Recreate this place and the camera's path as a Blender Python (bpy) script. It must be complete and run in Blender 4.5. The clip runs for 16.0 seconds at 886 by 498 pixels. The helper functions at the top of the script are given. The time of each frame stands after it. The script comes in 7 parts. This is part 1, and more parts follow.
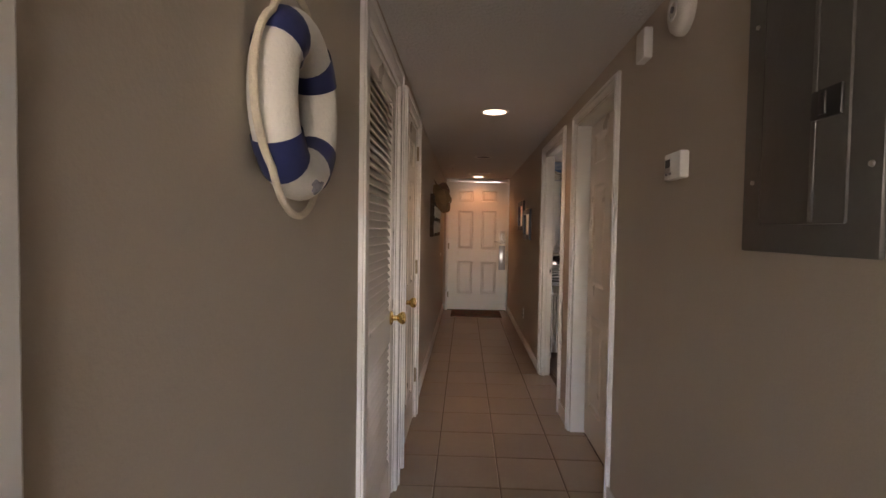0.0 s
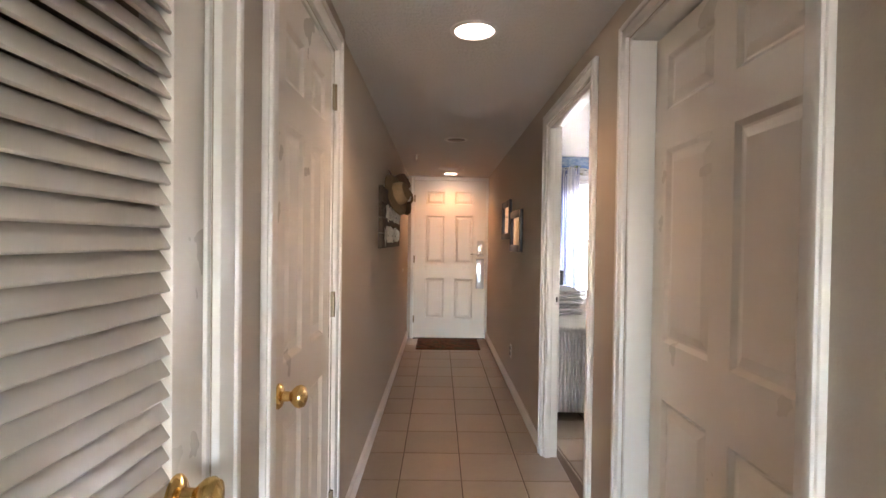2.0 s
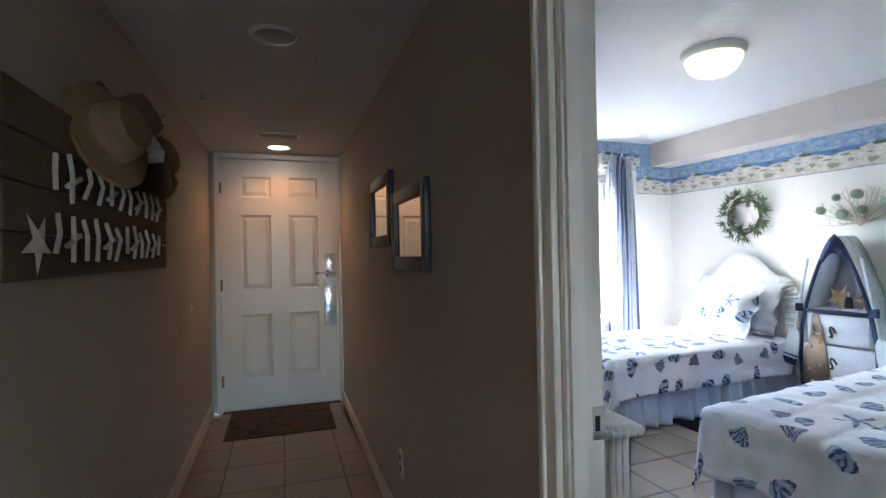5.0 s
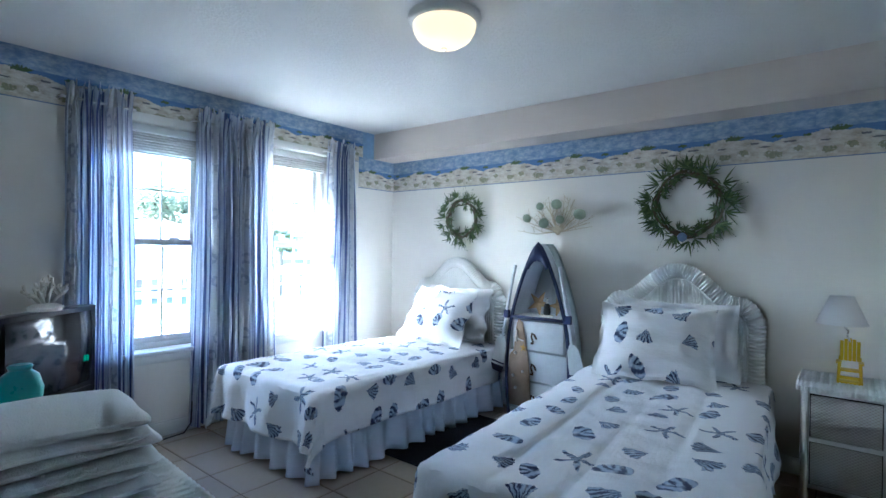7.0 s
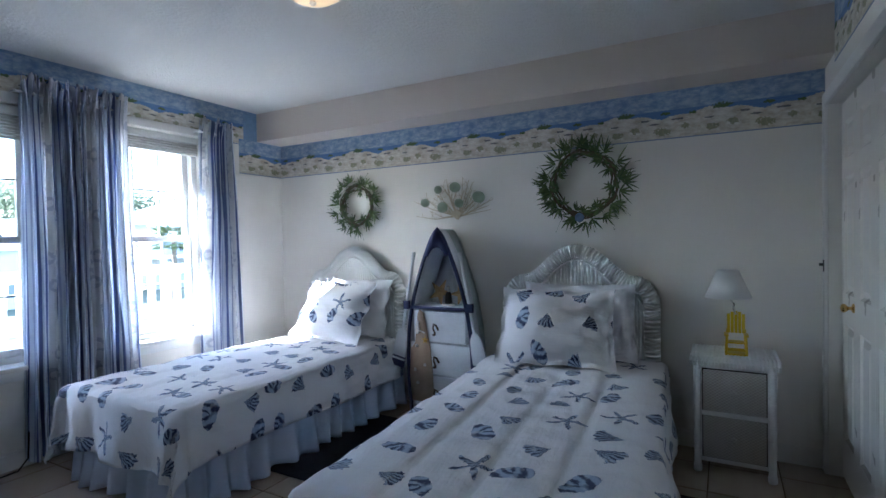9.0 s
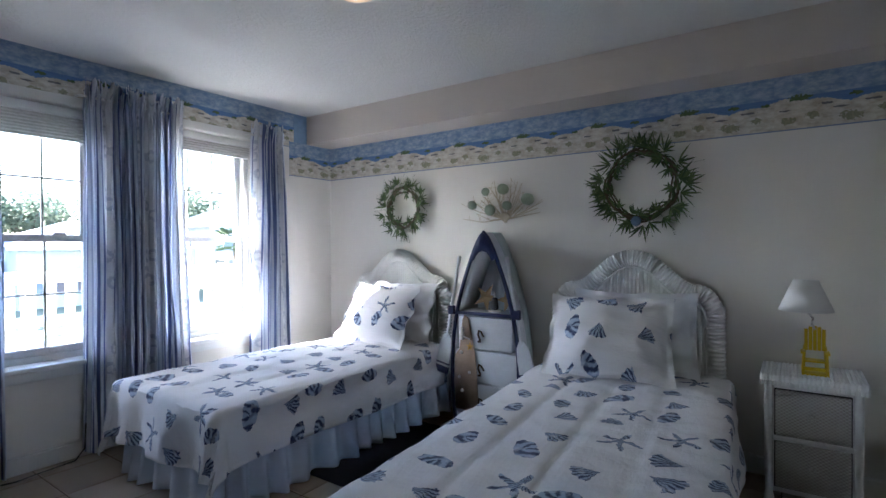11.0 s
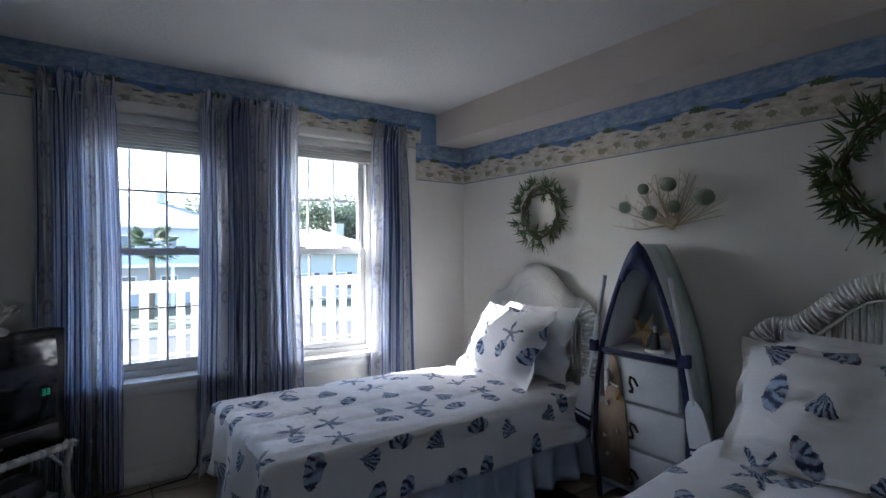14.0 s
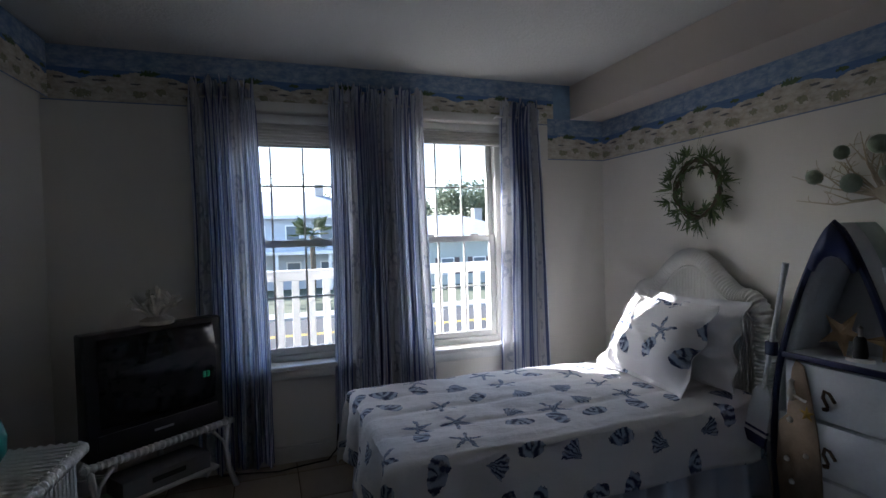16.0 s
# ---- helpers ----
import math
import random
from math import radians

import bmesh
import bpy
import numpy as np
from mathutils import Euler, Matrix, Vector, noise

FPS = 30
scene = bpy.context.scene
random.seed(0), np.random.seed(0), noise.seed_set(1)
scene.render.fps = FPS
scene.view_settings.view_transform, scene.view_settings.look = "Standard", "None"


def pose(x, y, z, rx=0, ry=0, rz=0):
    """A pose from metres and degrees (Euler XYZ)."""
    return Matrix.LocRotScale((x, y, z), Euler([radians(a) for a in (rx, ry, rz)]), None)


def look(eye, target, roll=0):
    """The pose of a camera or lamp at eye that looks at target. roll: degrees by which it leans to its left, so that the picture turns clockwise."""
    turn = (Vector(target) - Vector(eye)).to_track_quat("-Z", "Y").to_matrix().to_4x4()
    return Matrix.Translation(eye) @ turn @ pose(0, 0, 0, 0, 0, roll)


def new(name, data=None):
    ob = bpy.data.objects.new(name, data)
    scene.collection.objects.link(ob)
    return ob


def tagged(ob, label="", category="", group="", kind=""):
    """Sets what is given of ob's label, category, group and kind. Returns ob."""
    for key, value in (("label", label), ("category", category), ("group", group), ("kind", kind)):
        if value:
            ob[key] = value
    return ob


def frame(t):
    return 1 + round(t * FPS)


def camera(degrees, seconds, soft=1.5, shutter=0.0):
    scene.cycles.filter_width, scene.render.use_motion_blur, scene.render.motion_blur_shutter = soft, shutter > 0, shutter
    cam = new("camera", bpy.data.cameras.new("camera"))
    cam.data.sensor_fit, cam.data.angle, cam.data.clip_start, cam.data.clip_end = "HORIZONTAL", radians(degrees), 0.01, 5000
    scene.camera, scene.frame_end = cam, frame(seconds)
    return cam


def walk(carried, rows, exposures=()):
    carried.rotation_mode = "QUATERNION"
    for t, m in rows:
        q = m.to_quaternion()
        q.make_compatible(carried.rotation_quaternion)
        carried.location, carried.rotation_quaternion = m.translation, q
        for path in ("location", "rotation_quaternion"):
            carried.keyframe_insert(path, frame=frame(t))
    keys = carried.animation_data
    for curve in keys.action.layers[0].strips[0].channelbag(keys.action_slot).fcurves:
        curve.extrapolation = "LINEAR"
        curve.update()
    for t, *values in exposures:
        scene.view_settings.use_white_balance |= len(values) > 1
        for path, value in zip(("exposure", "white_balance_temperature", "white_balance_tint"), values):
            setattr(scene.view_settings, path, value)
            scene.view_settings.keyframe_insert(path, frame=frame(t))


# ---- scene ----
cam = camera(82.5, 16.0)
PATH = [
    (0, (-0.045, 0.167, 1.270), (-0.015, 2.165, 1.195), 0.9),
    (0.5, (0.008, 0.542, 1.255), (0.105, 2.538, 1.187), 0.2),
    (1, (0.044, 0.924, 1.263), (0.142, 2.921, 1.279), -0.9),
    (1.5, (0.092, 1.292, 1.273), (0.200, 3.289, 1.300), 0.3),
    (2, (0.106, 1.683, 1.257), (0.237, 3.678, 1.226), 0.8),
    (2.5, (0.151, 2.088, 1.251), (0.290, 4.082, 1.196), -1.6),
    (3, (0.171, 2.493, 1.250), (0.354, 4.485, 1.245), 0.2),
    (3.2, (0.194, 2.649, 1.245), (0.394, 4.639, 1.267), 0.4),
    (5.5, (0.490, 4.016, 1.247), (1.403, 5.795, 1.267), -3.0),
    (6, (0.662, 4.178, 1.251), (1.772, 5.842, 1.284), -4.0),
    (6.5, (0.809, 4.286, 1.254), (2.145, 5.775, 1.271), 1.0),
    (7, (0.991, 4.388, 1.273), (2.544, 5.648, 1.269), 0.9),
    (7.5, (1.109, 4.409, 1.290), (2.796, 5.484, 1.278), -2.9),
    (8, (1.183, 4.447, 1.276), (2.935, 5.411, 1.240), -1.1),
    (10.5, (1.345, 4.443, 1.231), (3.038, 5.508, 1.193), -0.3),
    (11, (1.377, 4.471, 1.235), (3.018, 5.614, 1.217), -0.3),
    (11.5, (1.430, 4.515, 1.251), (3.019, 5.729, 1.223), -1.9),
    (12, (1.538, 4.528, 1.260), (3.060, 5.825, 1.221), -2.2),
    (12.5, (1.642, 4.544, 1.278), (3.086, 5.928, 1.262), 0.1),
    (13, (1.796, 4.562, 1.272), (3.140, 6.043, 1.275), 0.1),
    (13.5, (1.944, 4.609, 1.279), (3.189, 6.174, 1.286), -1.2),
    (14, (2.086, 4.686, 1.286), (3.232, 6.325, 1.291), -0.2),
    (14.5, (2.176, 4.770, 1.284), (3.221, 6.474, 1.328), 1.6),
    (15, (2.232, 4.824, 1.301), (3.149, 6.600, 1.389), -0.7),
    (15.5, (2.214, 4.845, 1.301), (3.014, 6.676, 1.382), -1.1),
    (16, (2.230, 4.837, 1.308), (2.890, 6.725, 1.255), -1.6),
]
# seconds, stops, kelvin, tint
EXPOSURES = [(0.0, 4.95, 7900, 32), (1.0, 6.1, 7700, 31), (2.0, 6.25, 6800, 23), (3.0, 6.4, 6100, 18), (5.3, 5.1, 5300, 8), (6.0, 5.1, 5100, 8), (7.0, 4.5, 5000, 2), (8.0, 3.62, 5000, 4), (10.3, 3.78, 5650, 11), (12.0, 3.42, 5650, 11), (14.5, 2.45, 5750, 11), (16.0, 1.9, 5900, 12)]
walk(cam, [(t, look(eye, target, roll)) for t, eye, target, roll in PATH], EXPOSURES)

# ---- world, sun and large lights ----
HALL = Matrix.Translation((0.90, 4.64, 0)) @ Matrix.Rotation(radians(-3.35), 4, "Z") @ Matrix.Translation((-0.90, -4.64, 0))  # the hall runs a little aslant
SUN_DIR = Vector((0.607, -0.607, -0.515)).normalized()
world = bpy.data.worlds.new("sky")
scene.world = world
world.use_nodes = True
_wn = world.node_tree.nodes
_sky = _wn.new("ShaderNodeTexSky")
_sky.sky_type = "NISHITA"
_sky.sun_disc = False
_sky.sun_elevation = math.asin(-SUN_DIR.z)
_sky.sun_rotation = math.atan2(-SUN_DIR.x, -SUN_DIR.y)
world.node_tree.links.new(_sky.outputs[0], _wn["Background"].inputs[0])
_wn["Background"].inputs[1].default_value = 0.15


def lamp(name, kind, m, energy, color=(1, 1, 1), **kw):
    data = bpy.data.lights.new(name, kind)
    data.energy, data.color = energy, color
    for k, v in kw.items():
        if k == "size":
            if kind == "AREA":
                data.size = v
            else:
                data.shadow_soft_size = v
        elif k == "size_y":
            data.shape, data.size_y = "RECTANGLE", v
        elif k == "angle":
            data.angle = v
        elif k == "cone":
            data.spot_size, data.spot_blend = v, 0.6
    ob = new(name, data)
    ob.matrix_world = m
    return ob


lamp("sun", "SUN", Matrix.Translation((2, 12, 9)) @ SUN_DIR.to_track_quat("-Z", "Y").to_matrix().to_4x4(), 5.0, (1, 0.95, 0.88), angle=radians(0.5))
# area lamp for daylight from behind, added in an assumed living room window
lamp("patio_light", "AREA", look((-0.05, -3.9, 1.32), (0.30, 1.5, 1.35)), 0.34, (1.0, 0.97, 0.93), size=2.2, size_y=1.4)
# bulbs of the downlights and of the bedroom's ceiling light
lamp("downlight_bulb", "SPOT", HALL @ look((0.407, 3.651, 2.055), (0.407, 3.651, 0)), 0.26, (1.0, 0.63, 0.34), size=0.06, cone=radians(128))
lamp("downlight_bulb", "SPOT", HALL @ look((0.408, 7.88, 2.055), (0.408, 7.88, 0)), 0.28, (1.0, 0.42, 0.12), size=0.06, cone=radians(140))
lamp("ceiling_bulb", "POINT", Matrix.Translation((2.79, 5.86, 2.10)), 0.03, (1.0, 0.80, 0.58), size=0.09)


# ---- materials ----
class Nodes:
    """A small builder for node materials."""

    def __init__(self, name):
        self.mat = bpy.data.materials.new(name)
        self.mat.use_nodes = True
        self.tree = self.mat.node_tree
        self.bsdf = self.tree.nodes["Principled BSDF"]

    def link(self, a, b):
        self.tree.links.new(a, b)

    def put(self, socket, v):
        if isinstance(v, bpy.types.NodeSocket):
            self.link(v, socket)
        else:
            socket.default_value = v

    def math(self, op, a, b=0.0, c=None):
        n = self.tree.nodes.new("ShaderNodeMath")
        n.operation = op
        self.put(n.inputs[0], a)
        self.put(n.inputs[1], b)
        if c is not None:
            self.put(n.inputs[2], c)
        return n.outputs[0]

    def mix(self, f, a, b, mode="MIX"):
        n = self.tree.nodes.new("ShaderNodeMix")
        n.data_type = "RGBA"
        n.blend_type = mode
        self.put(n.inputs[0], f)
        self.put(n.inputs[6], a if isinstance(a, bpy.types.NodeSocket) else (*a, 1))
        self.put(n.inputs[7], b if isinstance(b, bpy.types.NodeSocket) else (*b, 1))
        return n.outputs[2]

    def ramp(self, f, *stops):
        n = self.tree.nodes.new("ShaderNodeValToRGB")
        el = n.color_ramp.elements
        while len(el) < len(stops):
            el.new(0.5)
        for e, (p, c) in zip(el, stops):
            e.position = p
            e.color = (*c, 1) if not isinstance(c, float) else (c, c, c, 1)
        self.put(n.inputs[0], f)
        return n.outputs[0]

    def noise(self, co, scale, detail=3.0, rough=0.5):
        n = self.tree.nodes.new("ShaderNodeTexNoise")
        self.link(co, n.inputs["Vector"])
        n.inputs["Scale"].default_value, n.inputs["Detail"].default_value = scale, detail
        n.inputs["Roughness"].default_value = rough
        return n.outputs[0]

    def co(self, kind="Object"):
        n = self.tree.nodes.new("ShaderNodeTexCoord")
        return n.outputs[kind]

    def pos(self):
        return self.tree.nodes.new("ShaderNodeNewGeometry").outputs["Position"]

    def rand(self):
        return self.tree.nodes.new("ShaderNodeObjectInfo").outputs["Random"]

    def scaled(self, co, v):
        n = self.tree.nodes.new("ShaderNodeMapping")
        self.link(co, n.inputs[0])
        n.inputs["Scale"].default_value = v
        return n.outputs[0]

    def xyz(self, co):
        n = self.tree.nodes.new("ShaderNodeSeparateXYZ")
        self.link(co, n.inputs[0])
        return n.outputs

    def vec(self, x, y, z=0.0):
        n = self.tree.nodes.new("ShaderNodeCombineXYZ")
        for s, v in zip(n.inputs, (x, y, z)):
            self.put(s, v)
        return n.outputs[0]

    def bump(self, h, strength=0.3, dist=0.01):
        n = self.tree.nodes.new("ShaderNodeBump")
        n.inputs["Strength"].default_value, n.inputs["Distance"].default_value = strength, dist
        self.link(h, n.inputs["Height"])
        self.link(n.outputs[0], self.bsdf.inputs["Normal"])

    def out(self, color, rough=0.6, metal=0.0, **kw):
        b = self.bsdf.inputs
        self.put(b["Base Color"], color if isinstance(color, bpy.types.NodeSocket) else (*color, 1))
        self.put(b["Roughness"], rough)
        b["Metallic"].default_value = metal
        for k, v in kw.items():
            self.put(b[k.replace("_", " ")], v)
        return self.mat


def plain(name, color, rough=0.6, metal=0.0, var=0.12, scale=6.0, grain=60.0, bump=0.15, dist=0.004, island=0.0, **kw):
    """A surface with stains at one scale and grain at another."""
    n = Nodes(name)
    co = n.co()
    big, fine = n.noise(co, scale, 4.0), n.noise(co, grain, 2.0)
    v = n.math("MULTIPLY_ADD", big, 2 * var, 1 - var)
    v = n.math("MULTIPLY", v, n.math("MULTIPLY_ADD", fine, var, 1 - var / 2))
    if island:
        v = n.math("MULTIPLY", v, n.math("MULTIPLY_ADD", n.rand(), 2 * island, 1 - island))
    c = n.mix(1.0, color, n.vec(v, v, v), "MULTIPLY")
    r = n.math("MULTIPLY_ADD", big, 0.16, rough - 0.08)
    if bump:
        n.bump(fine, bump, dist)
    return n.out(c, r, metal, **kw)


M_WALL = plain("painted_wall_beige", (0.52, 0.45, 0.37), 0.7, var=0.05, scale=2.5, grain=140, bump=0.25, dist=0.003)
M_BED_WALL = plain("painted_wall_cream", (0.785, 0.755, 0.70), 0.75, var=0.04, scale=2.0, grain=140, bump=0.25, dist=0.003)
M_TRIM = plain("trim_paint_white", (0.78, 0.76, 0.72), 0.32, var=0.03, scale=5, grain=40, bump=0.03)
M_DOOR = plain("door_paint_white", (0.76, 0.71, 0.64), 0.30, var=0.03, scale=5, grain=50, bump=0.04)
M_BRASS = plain("brass", (0.75, 0.52, 0.20), 0.18, 1.0, var=0.08, scale=20, bump=0.03)
M_STEEL = plain("nickel", (0.62, 0.60, 0.57), 0.28, 1.0, var=0.08, scale=20, bump=0.03)
M_HINGE = plain("worn_bronze", (0.30, 0.24, 0.16), 0.38, 0.9, var=0.2, scale=30, bump=0.05)
M_WICKER = plain("white_wicker", (0.78, 0.78, 0.76), 0.55, var=0.12, scale=12, grain=150, bump=0.5, dist=0.004)
M_GROUT = plain("grout", (0.16, 0.12, 0.09), 0.9, var=0.2, scale=8, grain=200)


def ceiling_material():
    n = Nodes("stippled_ceiling")
    co = n.pos()
    fine = n.noise(co, 55.0, 4.0, 0.65)
    big = n.noise(co, 1.3, 2.0)
    c = n.mix(big, (0.66, 0.65, 0.62), (0.72, 0.71, 0.69))
    n.bump(n.ramp(fine, (0.42, 0.0), (0.62, 1.0)), 0.55, 0.006)
    return n.out(c, 0.85)


def tile_material():
    n = Nodes("ceramic_tile")
    co = n.pos()
    a, b = n.noise(co, 5.0, 5.0, 0.6), n.noise(co, 32.0, 3.0)
    c = n.mix(a, (0.32, 0.255, 0.19), (0.44, 0.36, 0.28))
    c = n.mix(n.math("MULTIPLY", b, 0.35), c, (0.26, 0.205, 0.15))
    r = n.math("MULTIPLY_ADD", n.rand(), 0.16, 0.92)
    c = n.mix(1.0, c, n.vec(r, r, r), "MULTIPLY")
    n.bump(a, 0.08, 0.004)
    return n.out(c, n.math("MULTIPLY_ADD", a, 0.2, 0.24))


M_CEIL = ceiling_material()
M_TILE = tile_material()


# ---- mesh helpers ----
def box(bm, x0, y0, z0, x1, y1, z1, bevel=0.0, m=None):
    r = bmesh.ops.create_cube(bm, size=1.0)
    vs = r["verts"]
    s = Matrix.Translation(((x0 + x1) / 2, (y0 + y1) / 2, (z0 + z1) / 2)) @ Matrix.Diagonal((x1 - x0, y1 - y0, z1 - z0, 1))
    bmesh.ops.transform(bm, matrix=(m @ s) if m else s, verts=vs)
    if bevel:
        es = list({e for v in vs for e in v.link_edges})
        bmesh.ops.bevel(bm, geom=es, offset=bevel, segments=2, affect="EDGES", profile=0.5)
    return bm


def cyl(bm, r0, r1, h, m=None, seg=20, caps=True):
    r = bmesh.ops.create_cone(bm, cap_ends=caps, segments=seg, radius1=r0, radius2=r1, depth=h)
    t = Matrix.Translation((0, 0, h / 2))
    bmesh.ops.transform(bm, matrix=(m @ t) if m else t, verts=r["verts"])
    return bm


def lathe(bm, prof, m=None, seg=24, squash=1.0):
    """A turned shape from (radius, height) pairs."""
    rings = []
    for r, z in prof:
        rings.append([bm.verts.new((m or Matrix()) @ Vector((r * math.cos(2 * math.pi * k / seg), r * squash * math.sin(2 * math.pi * k / seg), z))) for k in range(seg)])
    for a, b in zip(rings, rings[1:]):
        for k in range(seg):
            bm.faces.new((a[k], a[(k + 1) % seg], b[(k + 1) % seg], b[k]))
    for ring, flip in ((rings[0], True), (rings[-1], False)):
        if (ring[0].co - ring[seg // 2].co).length > 1e-4:
            bm.faces.new(ring[::-1] if flip else ring)
    return bm


def tube(bm, pts, rad, seg=8, closed=False):
    """A round rod along points; rad is a number or a function of the fraction."""
    pts = [Vector(p) for p in pts]
    n = len(pts)
    rings, up = [], None
    for i, p in enumerate(pts):
        a = pts[(i - 1) % n] if closed or i else p
        b = pts[(i + 1) % n] if closed or i < n - 1 else p
        d = (b - a).normalized()
        if up is None:
            up = d.orthogonal().normalized()
        up = (up - d * up.dot(d)).normalized()
        side = d.cross(up)
        r = rad(i / max(1, n - 1)) if callable(rad) else rad
        rings.append([bm.verts.new(p + (up * math.cos(2 * math.pi * k / seg) + side * math.sin(2 * math.pi * k / seg)) * r) for k in range(seg)])
    for a, b in zip(rings, rings[1:] + (rings[:1] if closed else [])):
        for k in range(seg):
            bm.faces.new((a[k], a[(k + 1) % seg], b[(k + 1) % seg], b[k]))
    if not closed:
        bm.faces.new(rings[0][::-1])
        bm.faces.new(rings[-1])
    return bm


def sheet(bm, f, nu, nv, uv=None):
    """A grid of points f(i / nu, j / nv); uv gives its texture place."""
    vs = [[bm.verts.new(f(i / nu, j / nv)) for j in range(nv + 1)] for i in range(nu + 1)]
    lay = bm.loops.layers.uv.verify() if uv else None
    for i in range(nu):
        for j in range(nv):
            face = bm.faces.new((vs[i][j], vs[i + 1][j], vs[i + 1][j + 1], vs[i][j + 1]))
            if uv:
                for lp, (a, b) in zip(face.loops, ((i, j), (i + 1, j), (i + 1, j + 1), (i, j + 1))):
                    lp[lay].uv = uv(a / nu, b / nv)
    return bm


def mesh_of(name, bm, material, smooth=True):
    me = bpy.data.meshes.new(name)
    bm.normal_update()
    bm.to_mesh(me)
    bm.free()
    for mt in (material if isinstance(material, (list, tuple)) else [material]):
        me.materials.append(mt)
    if smooth:
        me.shade_smooth()
        me.set_sharp_from_angle(angle=radians(38))
    return me


def part(name, bm, material, parent, label="", smooth=True):
    """Links a bmesh as one mesh object under a thing or a part, in the thing's own coordinates."""
    ob = new(name, mesh_of(name, bm, material, smooth))
    ob.parent = parent
    if label:
        tagged(ob, label)
    return ob


def thing(name, m, label, category, group="", kind=""):
    ob = new(name)
    ob.empty_display_size = 0.1
    ob.matrix_world = m if isinstance(m, Matrix) else Matrix.Translation(m)
    return tagged(ob, label, category, group, kind)


def solid(name, bm, material, label, category, group="", kind="", m=None, smooth=True):
    """A thing of one mesh."""
    ob = new(name, mesh_of(name, bm, material, smooth))
    if m is not None:
        ob.matrix_world = m if isinstance(m, Matrix) else Matrix.Translation(m)
    return tagged(ob, label, category, group, kind)


def boxes(*bs, bevel=0.0):
    bm = bmesh.new()
    for b in bs:
        box(bm, *b, bevel=bevel)
    return bm


# ---- the building ----
LX, RX, RX3, RX2 = -0.11, 0.905, 0.905, 1.03   # hall walls in the hall's own frame: west, east, bedroom side
NY, EX, SY = 7.925, 4.555, 3.98            # bedroom walls
FY = 8.148                                # front wall of the hall
HC, BC, SOF_Z, SOF_X = 2.092, 2.338, 2.100, 4.288
TOP = 2.60


def structure(name, bm, material, label, category):
    return solid(name, bm, material, label, category, kind="structure", smooth=False)


def wall_along_y(name, x0, x1, y0, y1, openings, material, label, top=TOP):
    """A wall with openings (y0, y1, z0, z1) cut through it."""
    bm, y = bmesh.new(), y0
    for a, b, z0, z1 in openings:
        box(bm, x0, y, 0, x1, a, top)
        box(bm, x0, a, z1, x1, b, top)
        if z0 > 0:
            box(bm, x0, a, 0, x1, b, z0)
        y = b
    box(bm, x0, y, 0, x1, y1, top)
    return structure(name, bm, material, label, "wall")


before_hall = set(scene.objects)
# doors: near end, far end along y
D_LOUV, D_TWO, D_CLOS, D_BED = (1.738, 2.510), (2.815, 3.490), (2.495, 3.330), (3.72, 4.59)
DTOP = 1.942

wall_along_y("wall_west", LX - 0.12, LX, 0.40, 3.68, [(*D_LOUV, 0, DTOP), (*D_TWO, 0, DTOP)], M_WALL, "smooth beige painted wall round the closet doors")
LX2 = -0.128
structure("wall_west_end", boxes((LX - 0.12, 3.68, 0, LX2, FY + 0.02, TOP)), M_WALL, "smooth beige painted wall along the narrow hall", "wall")
# the wall between hall and bedroom has a beige and a cream side
wall_along_y("wall_middle", RX, 0.940, -0.6, FY + 0.02, [(*D_CLOS, 0, DTOP), (*D_BED, 0, DTOP)], M_WALL, "beige painted wall between hall and bedroom")
RXB = 0.980
wall_along_y("wall_bedroom_west", 0.940, RXB, 3.36, NY + 0.10, [(*D_BED, 0, DTOP)], M_BED_WALL, "cream painted bedroom wall beside the doorway")
hall_things = [o for o in scene.objects if o not in before_hall]

WIN = [(1.995, 2.735), (3.05, 3.775)]
WZ0, WZ1 = 0.575, 2.05
bm, x = bmesh.new(), 1.15
for a, b in WIN:
    box(bm, x, NY, 0, a, NY + 0.20, TOP)
    box(bm, a, NY, 0, b, NY + 0.20, WZ0)
    box(bm, a, NY, WZ1, b, NY + 0.20, TOP)
    x = b
box(bm, x, NY, 0, EX + 0.12, NY + 0.20, TOP)
structure("wall_north", bm, M_BED_WALL, "cream bedroom wall with two double-hung windows", "wall")
structure("wall_east", boxes((EX, 3.40, 0, EX + 0.12, NY, TOP)), M_BED_WALL, "cream wall behind the two wicker headboards", "wall")
# closet wall and the recess beside the doorway
CL0, CL1, CLT = 3.20, 4.475, 1.895
structure("wall_south", boxes((2.70, SY - 0.10, 0, CL0, SY, TOP), (CL0, SY - 0.10, CLT, CL1, SY, TOP), (CL1, SY - 0.10, 0, EX, SY, TOP), (2.60, 3.42, 0, 2.70, SY, TOP), (0.95, 3.32, 0, 2.70, 3.42, TOP), (2.70, 3.30, 0, EX, 3.40, TOP)), M_BED_WALL, "cream wall round the bedroom's closet doors", "wall")
marker = set(scene.objects)
